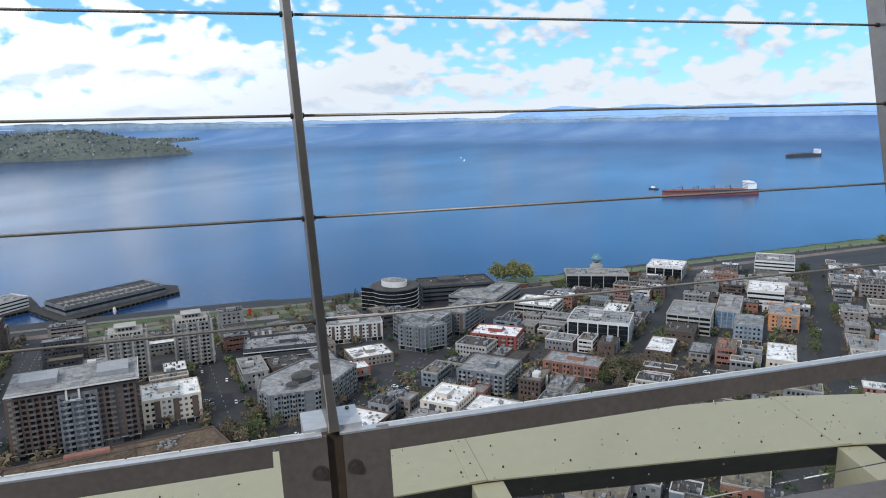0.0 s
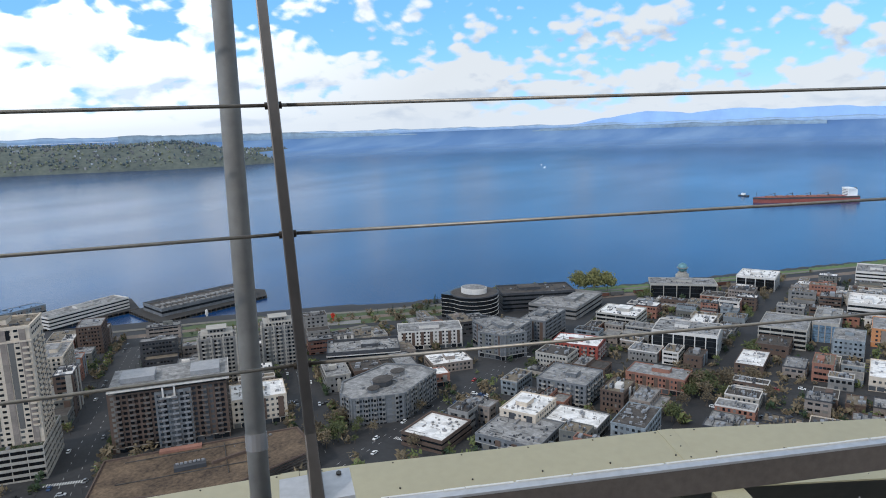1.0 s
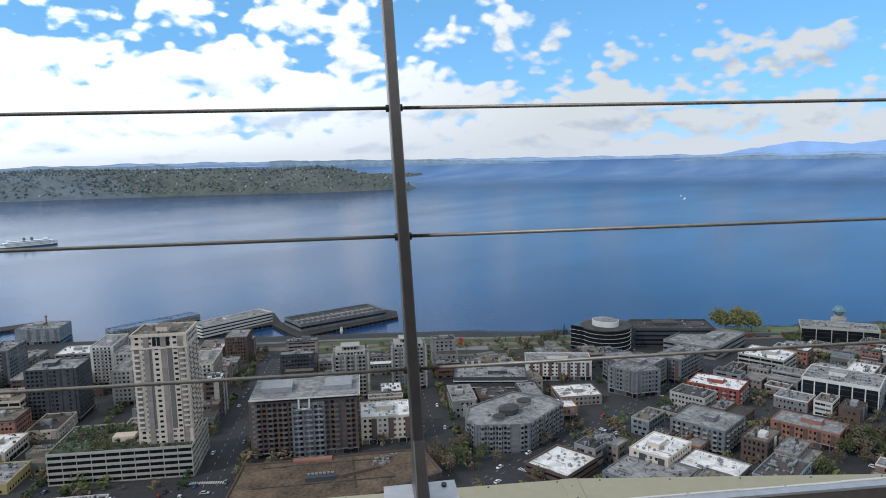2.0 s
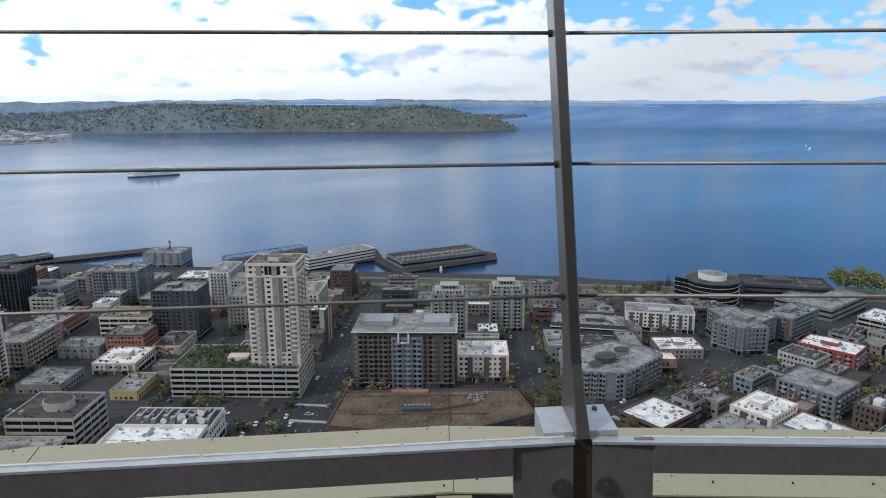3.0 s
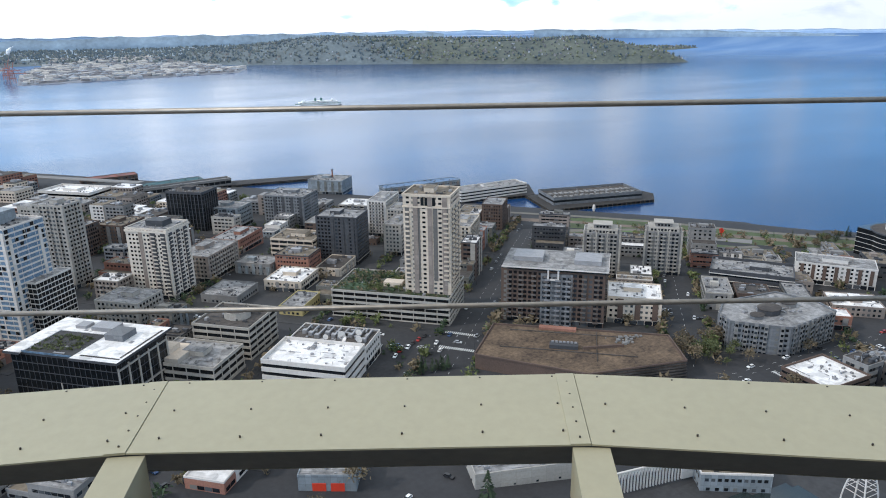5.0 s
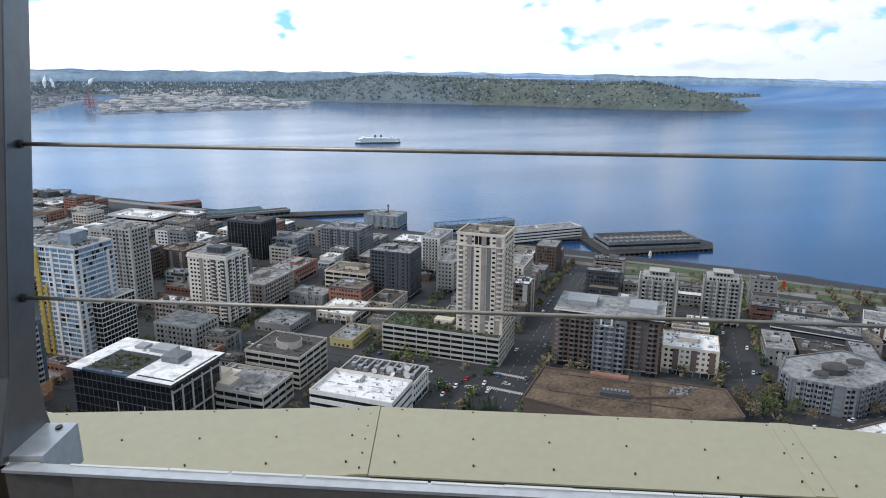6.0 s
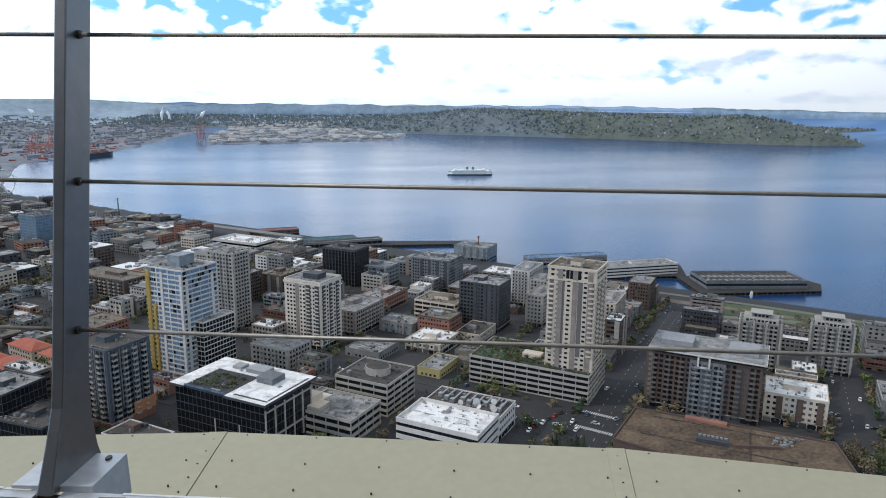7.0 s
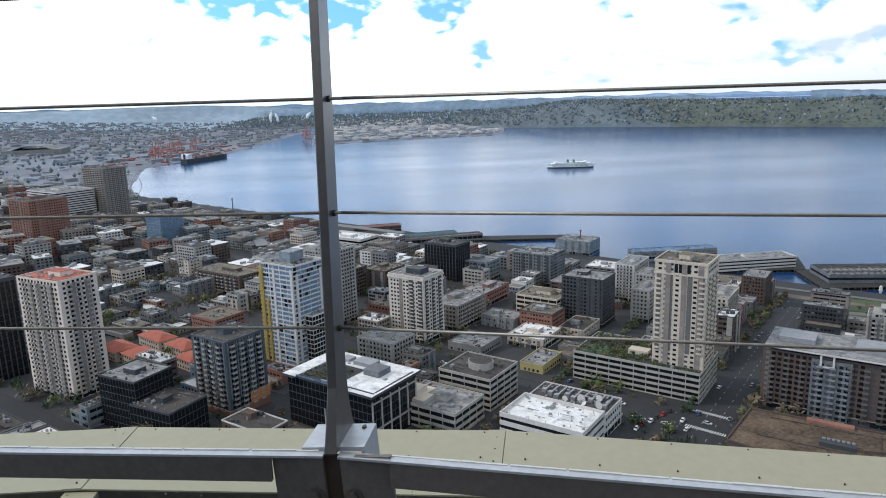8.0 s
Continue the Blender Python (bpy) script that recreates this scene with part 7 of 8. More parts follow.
def far_block(x, y, z0, turn, w, d, h, wall, roof, rnd):
    m = pose(x, y, z0, 0, 0, turn)
    W, D = w / 2, d / 2
    pieces = [(wall, Shape().box(-W, W, -D, D, -6, h)), (roof, Shape().box(-W + 0.4, W - 0.4, -D + 0.4, D - 0.4, h, h + 0.4))]
    win = Shape()
    for i in range(max(1, int(h / 3.3))):
        z = i * 3.3 + 1
        for j in range(int(w / 4)):
            win.box(-W + 1 + j * 4, -W + 3.4 + j * 4, D - 0.1, D + 0.08, z, z + 1.6)
        for j in range(int(d / 4)):
            win.box(-W - 0.08, -W + 0.1, -D + 1 + j * 4, -D + 3.4 + j * 4, z, z + 1.6)
    pieces.append((glass_win, win))
    kit = Shape()
    for i in range(4):
        a, b, s = rnd.uniform(-W * 0.7, W * 0.7), rnd.uniform(-D * 0.7, D * 0.7), rnd.uniform(0.8, 2.5)
        kit.box(a - s, a + s, b - s, b + s, h, h + rnd.uniform(1, 3))
    pieces.append((metal_lt, kit))
    for mt, s in pieces:
        FAR_JOINED.setdefault(mt.name, (mt, Shape()))[1].add([m @ Vector(p) for p in s.v], s.f)
    FOOT.append((x, y, turn, W, D))


def plain_block(x, y, turn, w, d, h, rnd):
    """A simple house on a lot, centred at x, y: one volume, or a tall rear and a lower front or side wing."""
    wall, roof = rnd.choice(WALLS), rnd.choice(ROOFS)
    z0 = ground_z(x, y)
    if y < -720 or x > 240:
        far_block(x, y, z0, turn, w, d, h, wall, roof, rnd)
        return
    kind = "low" if h < 10 else ("mid-rise" if h < 24 else "tall")
    t = thing("city_block" if h < 24 else "tower_block", f"{kind} {NOUN[wall.name]} building with a flat {ROOFN[roof.name]} roof", "building", pose(x, y, z0, 0, 0, turn), "plain city buildings")
    W, D = w / 2, d / 2
    pitch = rnd.choice((2.4, 2.8, 3.2, 3.8))
    ww, wh = pitch * rnd.uniform(0.42, 0.72), rnd.uniform(1.2, 1.75)
    strips = rnd.random() < 0.22
    volumes = [("wall", -W, W, -D, D, h, roof)]
    if h > 7 and rnd.random() < 0.55 and w > 13 and d > 13:
        low = max(3.6, h * rnd.uniform(0.45, 0.8))
        cut = rnd.uniform(-0.3, 0.35)
        other = rnd.choice(ROOFS)
        if rnd.random() < 0.6:
            volumes = [("wall", -W, W, -D, D * cut, h, roof), ("front_wing", -W, W * rnd.uniform(0.5, 1.0), D * cut, D, low, other)]
        else:
            volumes = [("wall", -W, W * cut, -D, D, h, roof), ("side_wing", W * cut, W, -D * rnd.uniform(0.6, 1.0), D, low, other)]
    second = rnd.choice(WALLS)
    trim = wall if rnd.random() < 0.5 else rnd.choice((conc_lt, whitew, greyd))
    for name, x0, x1, y0, y1, top_z, cover_m in volumes:
        body = part(name, Shape().box(x0, x1, y0, y1, -6, top_z), wall if name == "wall" else rnd.choice((wall, second)), t)
        win = Shape()
        n = max(1, int(top_z / 3.1))
        for i in range(n):
            z = i * top_z / n + 0.95
            for L, side in ((x1 - x0, 0), (y1 - y0, 1)):
                q = pitch if i or top_z < 6 else pitch * 1.4
                m = max(1, int((L - 1.2) / q))
                for j in range(m):
                    k = (L - m * q) / 2 + j * q
                    k0, k1 = (k + 0.12, k + q - 0.12) if strips else (k + (q - ww) / 2, k + (q + ww) / 2)
                    if side == 0:
                        win.box(x0 + k0, x0 + k1, y1 - 0.1, y1 + 0.06, z, z + wh)
                        win.box(x0 + k0, x0 + k1, y0 - 0.06, y0 + 0.1, z, z + wh)
                    else:
                        win.box(x0 - 0.06, x0 + 0.1, y0 + k0, y0 + k1, z, z + wh)
                        win.box(x1 - 0.1, x1 + 0.06, y0 + k0, y0 + k1, z, z + wh)
        part("windows", win, glass_win, body, kind="stuff")
        style = rnd.random()
        if style < 0.3 and top_z > 6:
            bays, step = Shape(), rnd.uniform(5, 9)
            for i in range(int((x1 - x0) / step)):
                bays.box(x0 + 1 + i * step, x0 + 1 + i * step * 1.0 + step * 0.4, y1 - 0.2, y1 + 0.5, 0, top_z * rnd.choice((1.0, 1.03, 0.8)))
            for i in range(int((y1 - y0) / step)):
                bays.box(x0 - 0.5, x0 + 0.2, y0 + 1 + i * step, y0 + 1 + i * step + step * 0.4, 0, top_z)
            part("bays", bays, second, body, kind="stuff")
        elif style < 0.6 and top_z > 8:
            bal, step = Shape(), rnd.uniform(4.5, 7)
            for i in range(1, n):
                z = i * top_z / n
                for j in range(int((x1 - x0 - 1) / step)):
                    a = x0 + 1 + j * step
                    bal.box(a, a + 2.6, y1, y1 + 1.2, z - 0.1, z + 0.08).box(a, a + 2.6, y1 + 1.13, y1 + 1.2, z + 0.08, z + 1.0)
                for j in range(int((y1 - y0 - 1) / step)):
                    a = y0 + 1 + j * step
                    bal.box(x0 - 1.2, x0, a, a + 2.6, z - 0.1, z + 0.08).box(x0 - 1.2, x0 - 1.13, a, a + 2.6, z + 0.08, z + 1.0)
            part("balconies", bal, trim, body, kind="stuff")
        elif top_z > 11:
            belt = Shape()
            for z in (3.3, top_z - 1.1):
                belt.box(x0 - 0.12, x1 + 0.12, y1 - 0.1, y1 + 0.14, z, z + 0.3).box(x0 - 0.14, x0 + 0.1, y0, y1 - 0.1, z, z + 0.3)
            part("belt_course", belt, trim, body)
        par = Shape().box(x0 - 0.1, x1 + 0.1, y1 - 0.3, y1 + 0.1, top_z - 0.1, top_z + 0.7).box(x0 - 0.1, x1 + 0.1, y0 - 0.1, y0 + 0.3, top_z - 0.1, top_z + 0.7)
        par.box(x0 - 0.1, x0 + 0.3, y0 + 0.3, y1 - 0.3, top_z - 0.1, top_z + 0.7).box(x1 - 0.3, x1 + 0.1, y0 + 0.3, y1 - 0.3, top_z - 0.1, top_z + 0.7)
        part("parapet", par, trim, body)
        part("roof", Shape().box(x0 + 0.2, x1 - 0.2, y0 + 0.2, y1 - 0.2, top_z - 0.3, top_z + 0.1), cover_m, body)
    _, x0, x1, y0, y1, _, _ = volumes[0]
    cx_, cy_, W2, D2 = (x0 + x1) / 2, (y0 + y1) / 2, (x1 - x0) / 2, (y1 - y0) / 2
    kit, dark = Shape(), Shape()
    for i in range(rnd.randint(8, 20)):
        a, b, q = cx_ + rnd.uniform(-W2 * 0.8, W2 * 0.8), cy_ + rnd.uniform(-D2 * 0.8, D2 * 0.8), rnd.choice((0.3, 0.4, 0.6, 0.9, 1.5))
        (kit if rnd.random() < 0.6 else dark).box(a - q, a + q, b - q * 0.6, b + q * 0.6, h, h + rnd.uniform(0.6, 2.0))
        if rnd.random() < 0.5:
            kit.tube((a + q + 0.6, b, h), (a + q + 0.6, b, h + rnd.uniform(0.8, 2.0)), 0.2, 6)
        if rnd.random() < 0.25:
            dark.box(a, min(x1 - 0.5, a + rnd.uniform(2, 7)), b + 0.8, b + 1.1, h + 0.2, h + 0.5)
    part("roof_plant", kit, metal_lt, t, kind="stuff")
    part("roof_vents", dark, greyd, t, kind="stuff")
    if W2 > 7 and D2 > 6 and rnd.random() < 0.65:
        a, b, q = cx_ + rnd.uniform(-W2 * 0.4, W2 * 0.4), cy_ + rnd.uniform(-D2 * 0.3, D2 * 0.3), rnd.uniform(2, 4.2)
        part("stair_house", Shape().box(a - q, a + q, b - 2, b + 2, h, h + 2.8), rnd.choice((wall, second, metal_lt)), t)
    FOOT.append((x, y, turn, W, D))


rnd = random.Random(77)
count = 0
for a0, a1, b0, b1 in blocks_b:
    a = a0 + 2
    while a < a1 - 12:
        wa = rnd.uniform(15, 34)
        wa = min(wa, a1 - a - 1)
        b = b0 + 2
        while b < b1 - 12:
            wb = min(rnd.uniform(15, 34), b1 - b - 1)
            x, y = ab(a + wa / 2, b + wb / 2)
            far_south = y < -700
            ok = y < (-262 if x < 60 else -300) and inland(x, y) > 62 and not blocked(x, y, max(wa, wb) * 0.36) and all(math.hypot(x - cx_, y - cy_) > r + 8 for cx_, cy_, r in KEEP_CLEAR)
            ok = ok and not (inside(np.array([x]), np.array([y]), PARK)[0] > -14)
            if ok and rnd.random() < 0.9 and wa > 9 and wb > 9:
                r = rnd.random()
                h = rnd.uniform(5, 9) if r < 0.4 else (rnd.uniform(9, 17) if r < 0.85 else rnd.uniform(17, 27))
                if -400 < y < -262:
                    h = min(h, 12)
                plain_block(x, y, -40, wa - 1.5, wb - 1.5, h, rnd)
                count += 1
            b += wb + 1
        a += wa + 1
for x0, x1, y0, y1 in blocks_q:
    x = x0 + 2
    while x < x1 - 10:
        wx = min(rnd.uniform(13, 28), x1 - x - 1)
        y = y0 + 2
        while y < y1 - 10:
            wy = min(rnd.uniform(12, 26), y1 - y - 1)
            cx_, cy_ = x + wx / 2, y + wy / 2
            if inland(cx_, cy_) > 110 and not blocked(cx_, cy_, max(wx, wy) * 0.38) and all(math.hypot(cx_ - p, cy_ - q) > r + 6 for p, q, r in KEEP_CLEAR) and rnd.random() < 0.82 and wx > 8 and wy > 8:
                plain_block(cx_, cy_, 0, wx - 2, wy - 2, rnd.uniform(5, 9) if rnd.random() < 0.65 else rnd.uniform(9, 14), rnd)
                count += 1
            y += wy + 1.5
        x += wx + 1.5
# downtown edge to the south-east
for i in range(2400):
    x, y = rnd.uniform(60, 1000), rnd.uniform(-2100, -520)
    if inland(x, y) < 80 or blocked(x, y, 12) or (x < 240 and y > -722):
        continue
    plain_block(x, y, -45 if rnd.random() < 0.7 else -58, rnd.uniform(16, 34), rnd.uniform(16, 32), rnd.uniform(6, 14) if rnd.random() < 0.6 else rnd.uniform(14, 24), rnd)
# small houses and halls close under the tower
for x, y, w, d, h in ((-78, -150, 34, 16, 6), (-30, -205, 30, 18, 7), (-128, -172, 26, 20, 5), (-175, -120, 40, 22, 8), (-205, -175, 26, 20, 8)):
    plain_block(x, y, -30, w, d, h, rnd)

for nm, (mt, s) in FAR_JOINED.items():
    tagged(new("far_city_blocks", s.mesh("far_city_blocks", mt)), "many plain far city blocks towards downtown", "buildings", kind="stuff")

# ---------------------------------------------------------------- trees
def tree_parts(seed, h, spread, material, gaps):
    """Trunk and limbs, and a crown of many small leaf clumps."""
    r = random.Random(seed)
    trunk = Shape().tube((0, 0, -0.5), (0, 0, h * 0.45), 0.22, 7, 0.13)
    crown = Shape()
    limbs = []
    for i in range(6):
        a, z = i * 1.05 + r.random(), h * r.uniform(0.28, 0.5)
        tip = Vector((math.cos(a) * spread * r.uniform(0.5, 0.8), math.sin(a) * spread * r.uniform(0.5, 0.8), h * r.uniform(0.55, 0.95)))
        trunk.tube((0, 0, z), tip, 0.10, 5, 0.03)
        limbs.append(tip)
    limbs.append(Vector((0, 0, h * 0.95)))
    for i in range(gaps):
        c = r.choice(limbs) + Vector((r.gauss(0, 0.33), r.gauss(0, 0.33), r.gauss(0, 0.26))) * spread
        s = r.uniform(0.25, 0.6) * spread * 0.35
        u, v = Vector((r.gauss(0, 1), r.gauss(0, 1), r.gauss(0, 1))).normalized(), Vector((r.gauss(0, 1), r.gauss(0, 1), r.gauss(0, 1))).normalized()
        w_ = u.cross(v)
        crown.add([c + u * s, c + v * s, c - u * s * 0.8 + w_ * s * 0.5, c - v * s * 0.9 - w_ * s * 0.4], [(0, 1, 2), (0, 2, 3), (0, 3, 1), (1, 3, 2)])
    return trunk.mesh("trunk", bark), crown.mesh("crown", material)


def conifer_parts(seed, h):
    r = random.Random(seed)
    trunk = Shape().tube((0, 0, -0.5), (0, 0, h), 0.28, 6, 0.04)
    crown = Shape()
    for i in range(150):
        z = h * (0.12 + 0.86 * r.random())
        rad = (h - z) * 0.24 * r.uniform(0.5, 1.1)
        a = r.random() * 6.3
        c = Vector((math.cos(a) * rad, math.sin(a) * rad, z))
        s = 0.35 + (h - z) * 0.05
        o = Vector((math.cos(a), math.sin(a), -0.45)) * s
        p = Vector((-math.sin(a), math.cos(a), 0)) * s * 0.7
        crown.add([c - o, c + p, c + o * 1.3, c - p], [(0, 1, 2), (0, 2, 3), (3, 2, 1)])
    return trunk.mesh("trunk", bark), crown.mesh("crown", leaf_dk)


KINDS = [("leafy spring street tree with fresh green leaves", tree_parts(1, 8.5, 3.3, leaf_m, 300)), ("spreading spring tree with sparse yellow-green leaves", tree_parts(2, 10, 4.4, leaf_m, 340)),
         ("half-bare brown street tree with fine twigs", tree_parts(3, 9, 3.8, leaf_br, 220)), ("dark green conifer with drooping branches", conifer_parts(4, 14)), ("small round green street tree", tree_parts(5, 6.0, 2.4, leaf_m, 240)),
         ("large full green park tree", tree_parts(6, 17, 6.5, leaf_yl, 1500))]
tree_count = 0


def tree(x, y, k, size=1.0, z=None):
    global tree_count
    if tree_count >= 300:
        return
    label, (tm, cm) = KINDS[k]
    t = thing("tree", label, "tree", pose(x, y, ground_z(x, y) if z is None else z, 0, 0, (x * 37 + y * 11) % 360) @ Matrix.Scale(size, 4), "city trees")
    part("trunk", tm, None, t)
    part("crown", cm, None, t)
    tree_count += 1


rnd = random.Random(12)
for i in range(26):
    tree(-296 + rnd.gauss(0, 17), -266 + rnd.gauss(0, 11), rnd.choice((0, 1, 2, 2, 4, 2)), rnd.uniform(0.7, 1.2))
for i in range(30):
    x, y = -452 + rnd.gauss(0, 8), -88 + rnd.gauss(0, 12)
    if not blocked(x, y, 1):
        tree(x, y, rnd.choice((2, 2, 2, 1)), rnd.uniform(0.9, 1.4))
for x0, x1, y0, y1 in blocks_q:
    for i in range(9):
        x, y = rnd.uniform(x0, x1), rnd.choice((y0 + 1.5, y1 - 1.5))
        if not blocked(x, y, 1.5) and inland(x, y) > 60:
            tree(x, y, rnd.choice((0, 1, 2, 2, 4)), rnd.uniform(0.7, 1.15))
for x, y, s in ((-735, -294, 1.25), (-741, -279, 1.35), (-752, -268, 1.15), (-700, -366, 0.55), (-712, -352, 0.5), (-722, -344, 0.55), (-733, -335, 0.5), (-690, -374, 0.6), (-742, -322, 0.45), (-1130, 120, 0.8)):
    tree(x, y, 5, s)
for i in range(26):
    f = i / 26
    x, y = -560 - 90 * f + rnd.uniform(-4, 4), -395 - 25 * math.sin(f * 3) + rnd.uniform(-6, 6)
    if not blocked(x, y, 2):
        tree(x, y, rnd.choice((3, 3, 2, 0)), rnd.uniform(0.5, 0.9))
for i in range(19, 60):
    f = i / 60
    k = int(f * (len(SHORE) - 2))
    g_ = f * (len(SHORE) - 2) - k
    x, y = SHORE[k + 1][0] + (SHORE[k + 2][0] - SHORE[k + 1][0]) * g_ + 18, SHORE[k + 1][1] + (SHORE[k + 2][1] - SHORE[k + 1][1]) * g_ + 18
    tree(x + rnd.uniform(-3, 3), y + rnd.uniform(-3, 3), rnd.choice((3, 4, 4, 2)), rnd.uniform(0.35, 0.6))
for i in range(16):
    x, y = ab(rnd.uniform(-215, -150), rnd.uniform(-415, -385))
    tree(x, y, rnd.choice((0, 4, 1)), rnd.uniform(0.4, 0.7), z=ground_z(-172, -367) + 14.5)
for i in range(22):
    x, y = rnd.uniform(60, 190), rnd.uniform(-345, -300)
    if not blocked(x, y, 1):
        tree(x, y, rnd.choice((2, 2, 0)), rnd.uniform(0.9, 1.3))
for i in range(14):
    tree(-146 + rnd.uniform(-8, 12), -312 + rnd.uniform(-4, 3), 3, rnd.uniform(0.4, 0.6))
for i in range(14):
    x, y = rnd.uniform(-200, 40), rnd.uniform(-240, -120)
    if not blocked(x, y, 2):
        tree(x, y, rnd.choice((0, 2, 3)), rnd.uniform(0.8, 1.2))

for a, w in A_STREETS[2:9]:
    for b in range(-700, -270, 13):
        for s in (-1, 1):
            x, y = ab(a + s * (w - 2.0), b + rnd.uniform(-3, 3))
            if rnd.random() < 0.22 and y < -262 and inland(x, y) > 50 and y > -850 and not blocked(x, y, 1.5):
                tree(x, y, rnd.choice((0, 1, 2, 2, 4, 4)), rnd.uniform(0.75, 1.2))
for b, w in B_STREETS[1:5]:
    for a in range(-640, 210, 13):
        for s in (-1, 1):
            x, y = ab(a + rnd.uniform(-3, 3), b + s * (w - 2.0))
            if rnd.random() < 0.16 and y < -262 and inland(x, y) > 50 and y > -850 and not blocked(x, y, 1.5):
                tree(x, y, rnd.choice((0, 1, 2, 2, 4, 4)), rnd.uniform(0.75, 1.2))

# small trees and shrubs past the first three hundred, on pavements and in yards
def greenery(label, material, n, seed, lo, hi):
    r = random.Random(seed)
    s = Shape()
    made = 0
    while made < n:
        if r.random() < 0.72:
            a0, a1, b0, b1 = r.choice(blocks_b)
            x, y = ab(r.uniform(a0, a1) if r.random() < 0.5 else r.choice((a0 + 1.5, a1 - 1.5)), r.uniform(b0, b1))
        else:
            x0, x1, y0, y1 = r.choice(blocks_q)
            x, y = r.uniform(x0, x1), r.uniform(y0, y1)
        made += 0.2
        if inland(x, y) < 60 or y < -1000 or blocked(x, y, 1.0) or (x > -250 and y > -250):
            continue
        made += 0.8
        k = r.uniform(lo, hi)
        z = ground_z(x, y)
        for i in range(26):
            c = Vector((x + r.gauss(0, 0.36) * k, y + r.gauss(0, 0.36) * k, z + k * (0.75 + r.gauss(0, 0.3))))
            q = k * r.uniform(0.12, 0.26)
            s.add([c + Vector((r.gauss(0, q), r.gauss(0, q), r.gauss(0, q))) for _ in range(4)], [(0, 1, 2), (0, 2, 3), (0, 3, 1), (1, 3, 2)])
        s.tube((x, y, z), (x, y, z + k * 0.6), 0.1, 4)
    tagged(new("small_trees", s.mesh("small_trees", material)), label, "trees", kind="stuff")


greenery("small green trees and shrubs between the buildings", leaf_m, 900, 31, 1.5, 4.8)
greenery("bare brown trees and hedges between the buildings", leaf_br, 1300, 32, 1.8, 5.4)
greenery("dark evergreen shrubs between the buildings", leaf_dk, 800, 33, 1.3, 4.4)

# ---------------------------------------------------------------- cars
tyre_m = mat("black_rubber", (0.02, 0.02, 0.02), 0.9, 0, 0.2, 2, 20, 0)
PAINTS = {"white": (0.75, 0.75, 0.74), "silver": (0.45, 0.46, 0.47), "black": (0.025, 0.025, 0.028), "grey": (0.14, 0.145, 0.15), "red": (0.35, 0.03, 0.025), "blue": (0.04, 0.08, 0.18)}


def car_kit(col):
    m = mat(col + "_car_paint", PAINTS[col], 0.3, 0.1, 0.05, 1, 5, 0)
    body = Shape().prism([(-2.2, 0.25), (2.2, 0.25), (2.25, 0.75), (1.2, 0.95), (-2.1, 1.0), (-2.25, 0.7)], -0.88, 0.88)
    body.v = [(x, z, y) for x, y, z in body.v]
    body.f = [q[::-1] for q in body.f]
    cabin = Shape().add([(-1.9, -0.8, 0.95), (1.15, -0.8, 0.92), (1.15, 0.8, 0.92), (-1.9, 0.8, 0.95), (-1.5, -0.65, 1.45), (0.4, -0.65, 1.45), (0.4, 0.65, 1.45), (-1.5, 0.65, 1.45)],
                        [(0, 1, 5, 4), (1, 2, 6, 5), (2, 3, 7, 6), (3, 0, 4, 7)])
    top = Shape().box(-1.5, 0.4, -0.66, 0.66, 1.45, 1.5)
    return body.mesh("body", m), cabin.mesh("windows", glass_dk), top.mesh("roof", m)


kits = {c: car_kit(c) for c in PAINTS}
wheel_set = Shape()
for sx in (-1.4, 1.4):
    for sy in (-0.8, 0.8):
        wheel_set.tube((sx, sy - 0.1, 0.33), (sx, sy + 0.1, 0.33), 0.33, 10)
wheel_mesh = wheel_set.mesh("wheels", tyre_m)
car_count = 0


def car(x, y, turn, col):
    global car_count
    t = thing("car", f"parked {col} car with dark windows on the asphalt", "car", pose(x, y, ground_z(x, y) + (0.25 if any(inside(np.array([x]), np.array([y]), q)[0] > -1 for q in LOTS) else 0.03), 0, 0, turn), "parked cars")
    b, c, r = kits[col]
    part("body", b, None, t)
    part("windows", c, None, t)
    part("roof", r, None, t)
    part("wheels", wheel_mesh, None, t, kind="stuff")
    car_count += 1


rnd = random.Random(21)
hue = ["white", "white", "white", "silver", "black", "grey", "grey", "red", "blue"]
for i, (x, y) in enumerate(((-129, -352), (-135, -349), (-139, -345), (-143, -344), (-150, -337), (-132, -336), (-125, -361), (-129, -367), (-160, -343))):
    car(x, y, 50 + rnd.uniform(-4, 4), "white" if i != 6 else "silver")
for i in range(6):
    x, y = -132 - i * 5.2, -338 - i * 3.4
    car(x, y, 50 + rnd.uniform(-4, 4), rnd.choice(("black", "grey", "blue", "red")))
for r_ in range(3):
    for i in range(8):
        if rnd.random() < 0.8:
            car(-338 - i * 6.2, -222 - r_ * 0 - (0, 8, 17)[r_] * 0.6 + 4, 90 + rnd.uniform(-4, 4), rnd.choice(hue))
for a, w in ((-119, 13), (8, 12), (-202, 8)):
    for b in range(-690, -275, 15):
        for s in (-1, 1):
            x, y = ab(a + s * (w - 5.2), b + rnd.uniform(-4, 4))
            if rnd.random() < 0.34 and y < -255 and inland(x, y) > 50 and not blocked(x, y, 2):
                car(x, y, 45 + (0 if s > 0 else 180), rnd.choice(hue))
for b, w in ((-355, 11), (-440, 10)):
    for a in range(-330, 150, 15):
        for s in (-1, 1):
            x, y = ab(a + rnd.uniform(-4, 4), b + s * (w - 4.5))
            if rnd.random() < 0.26 and y < -255 and not blocked(x, y, 2):
                car(x, y, -45 + (0 if s > 0 else 180), rnd.choice(hue))
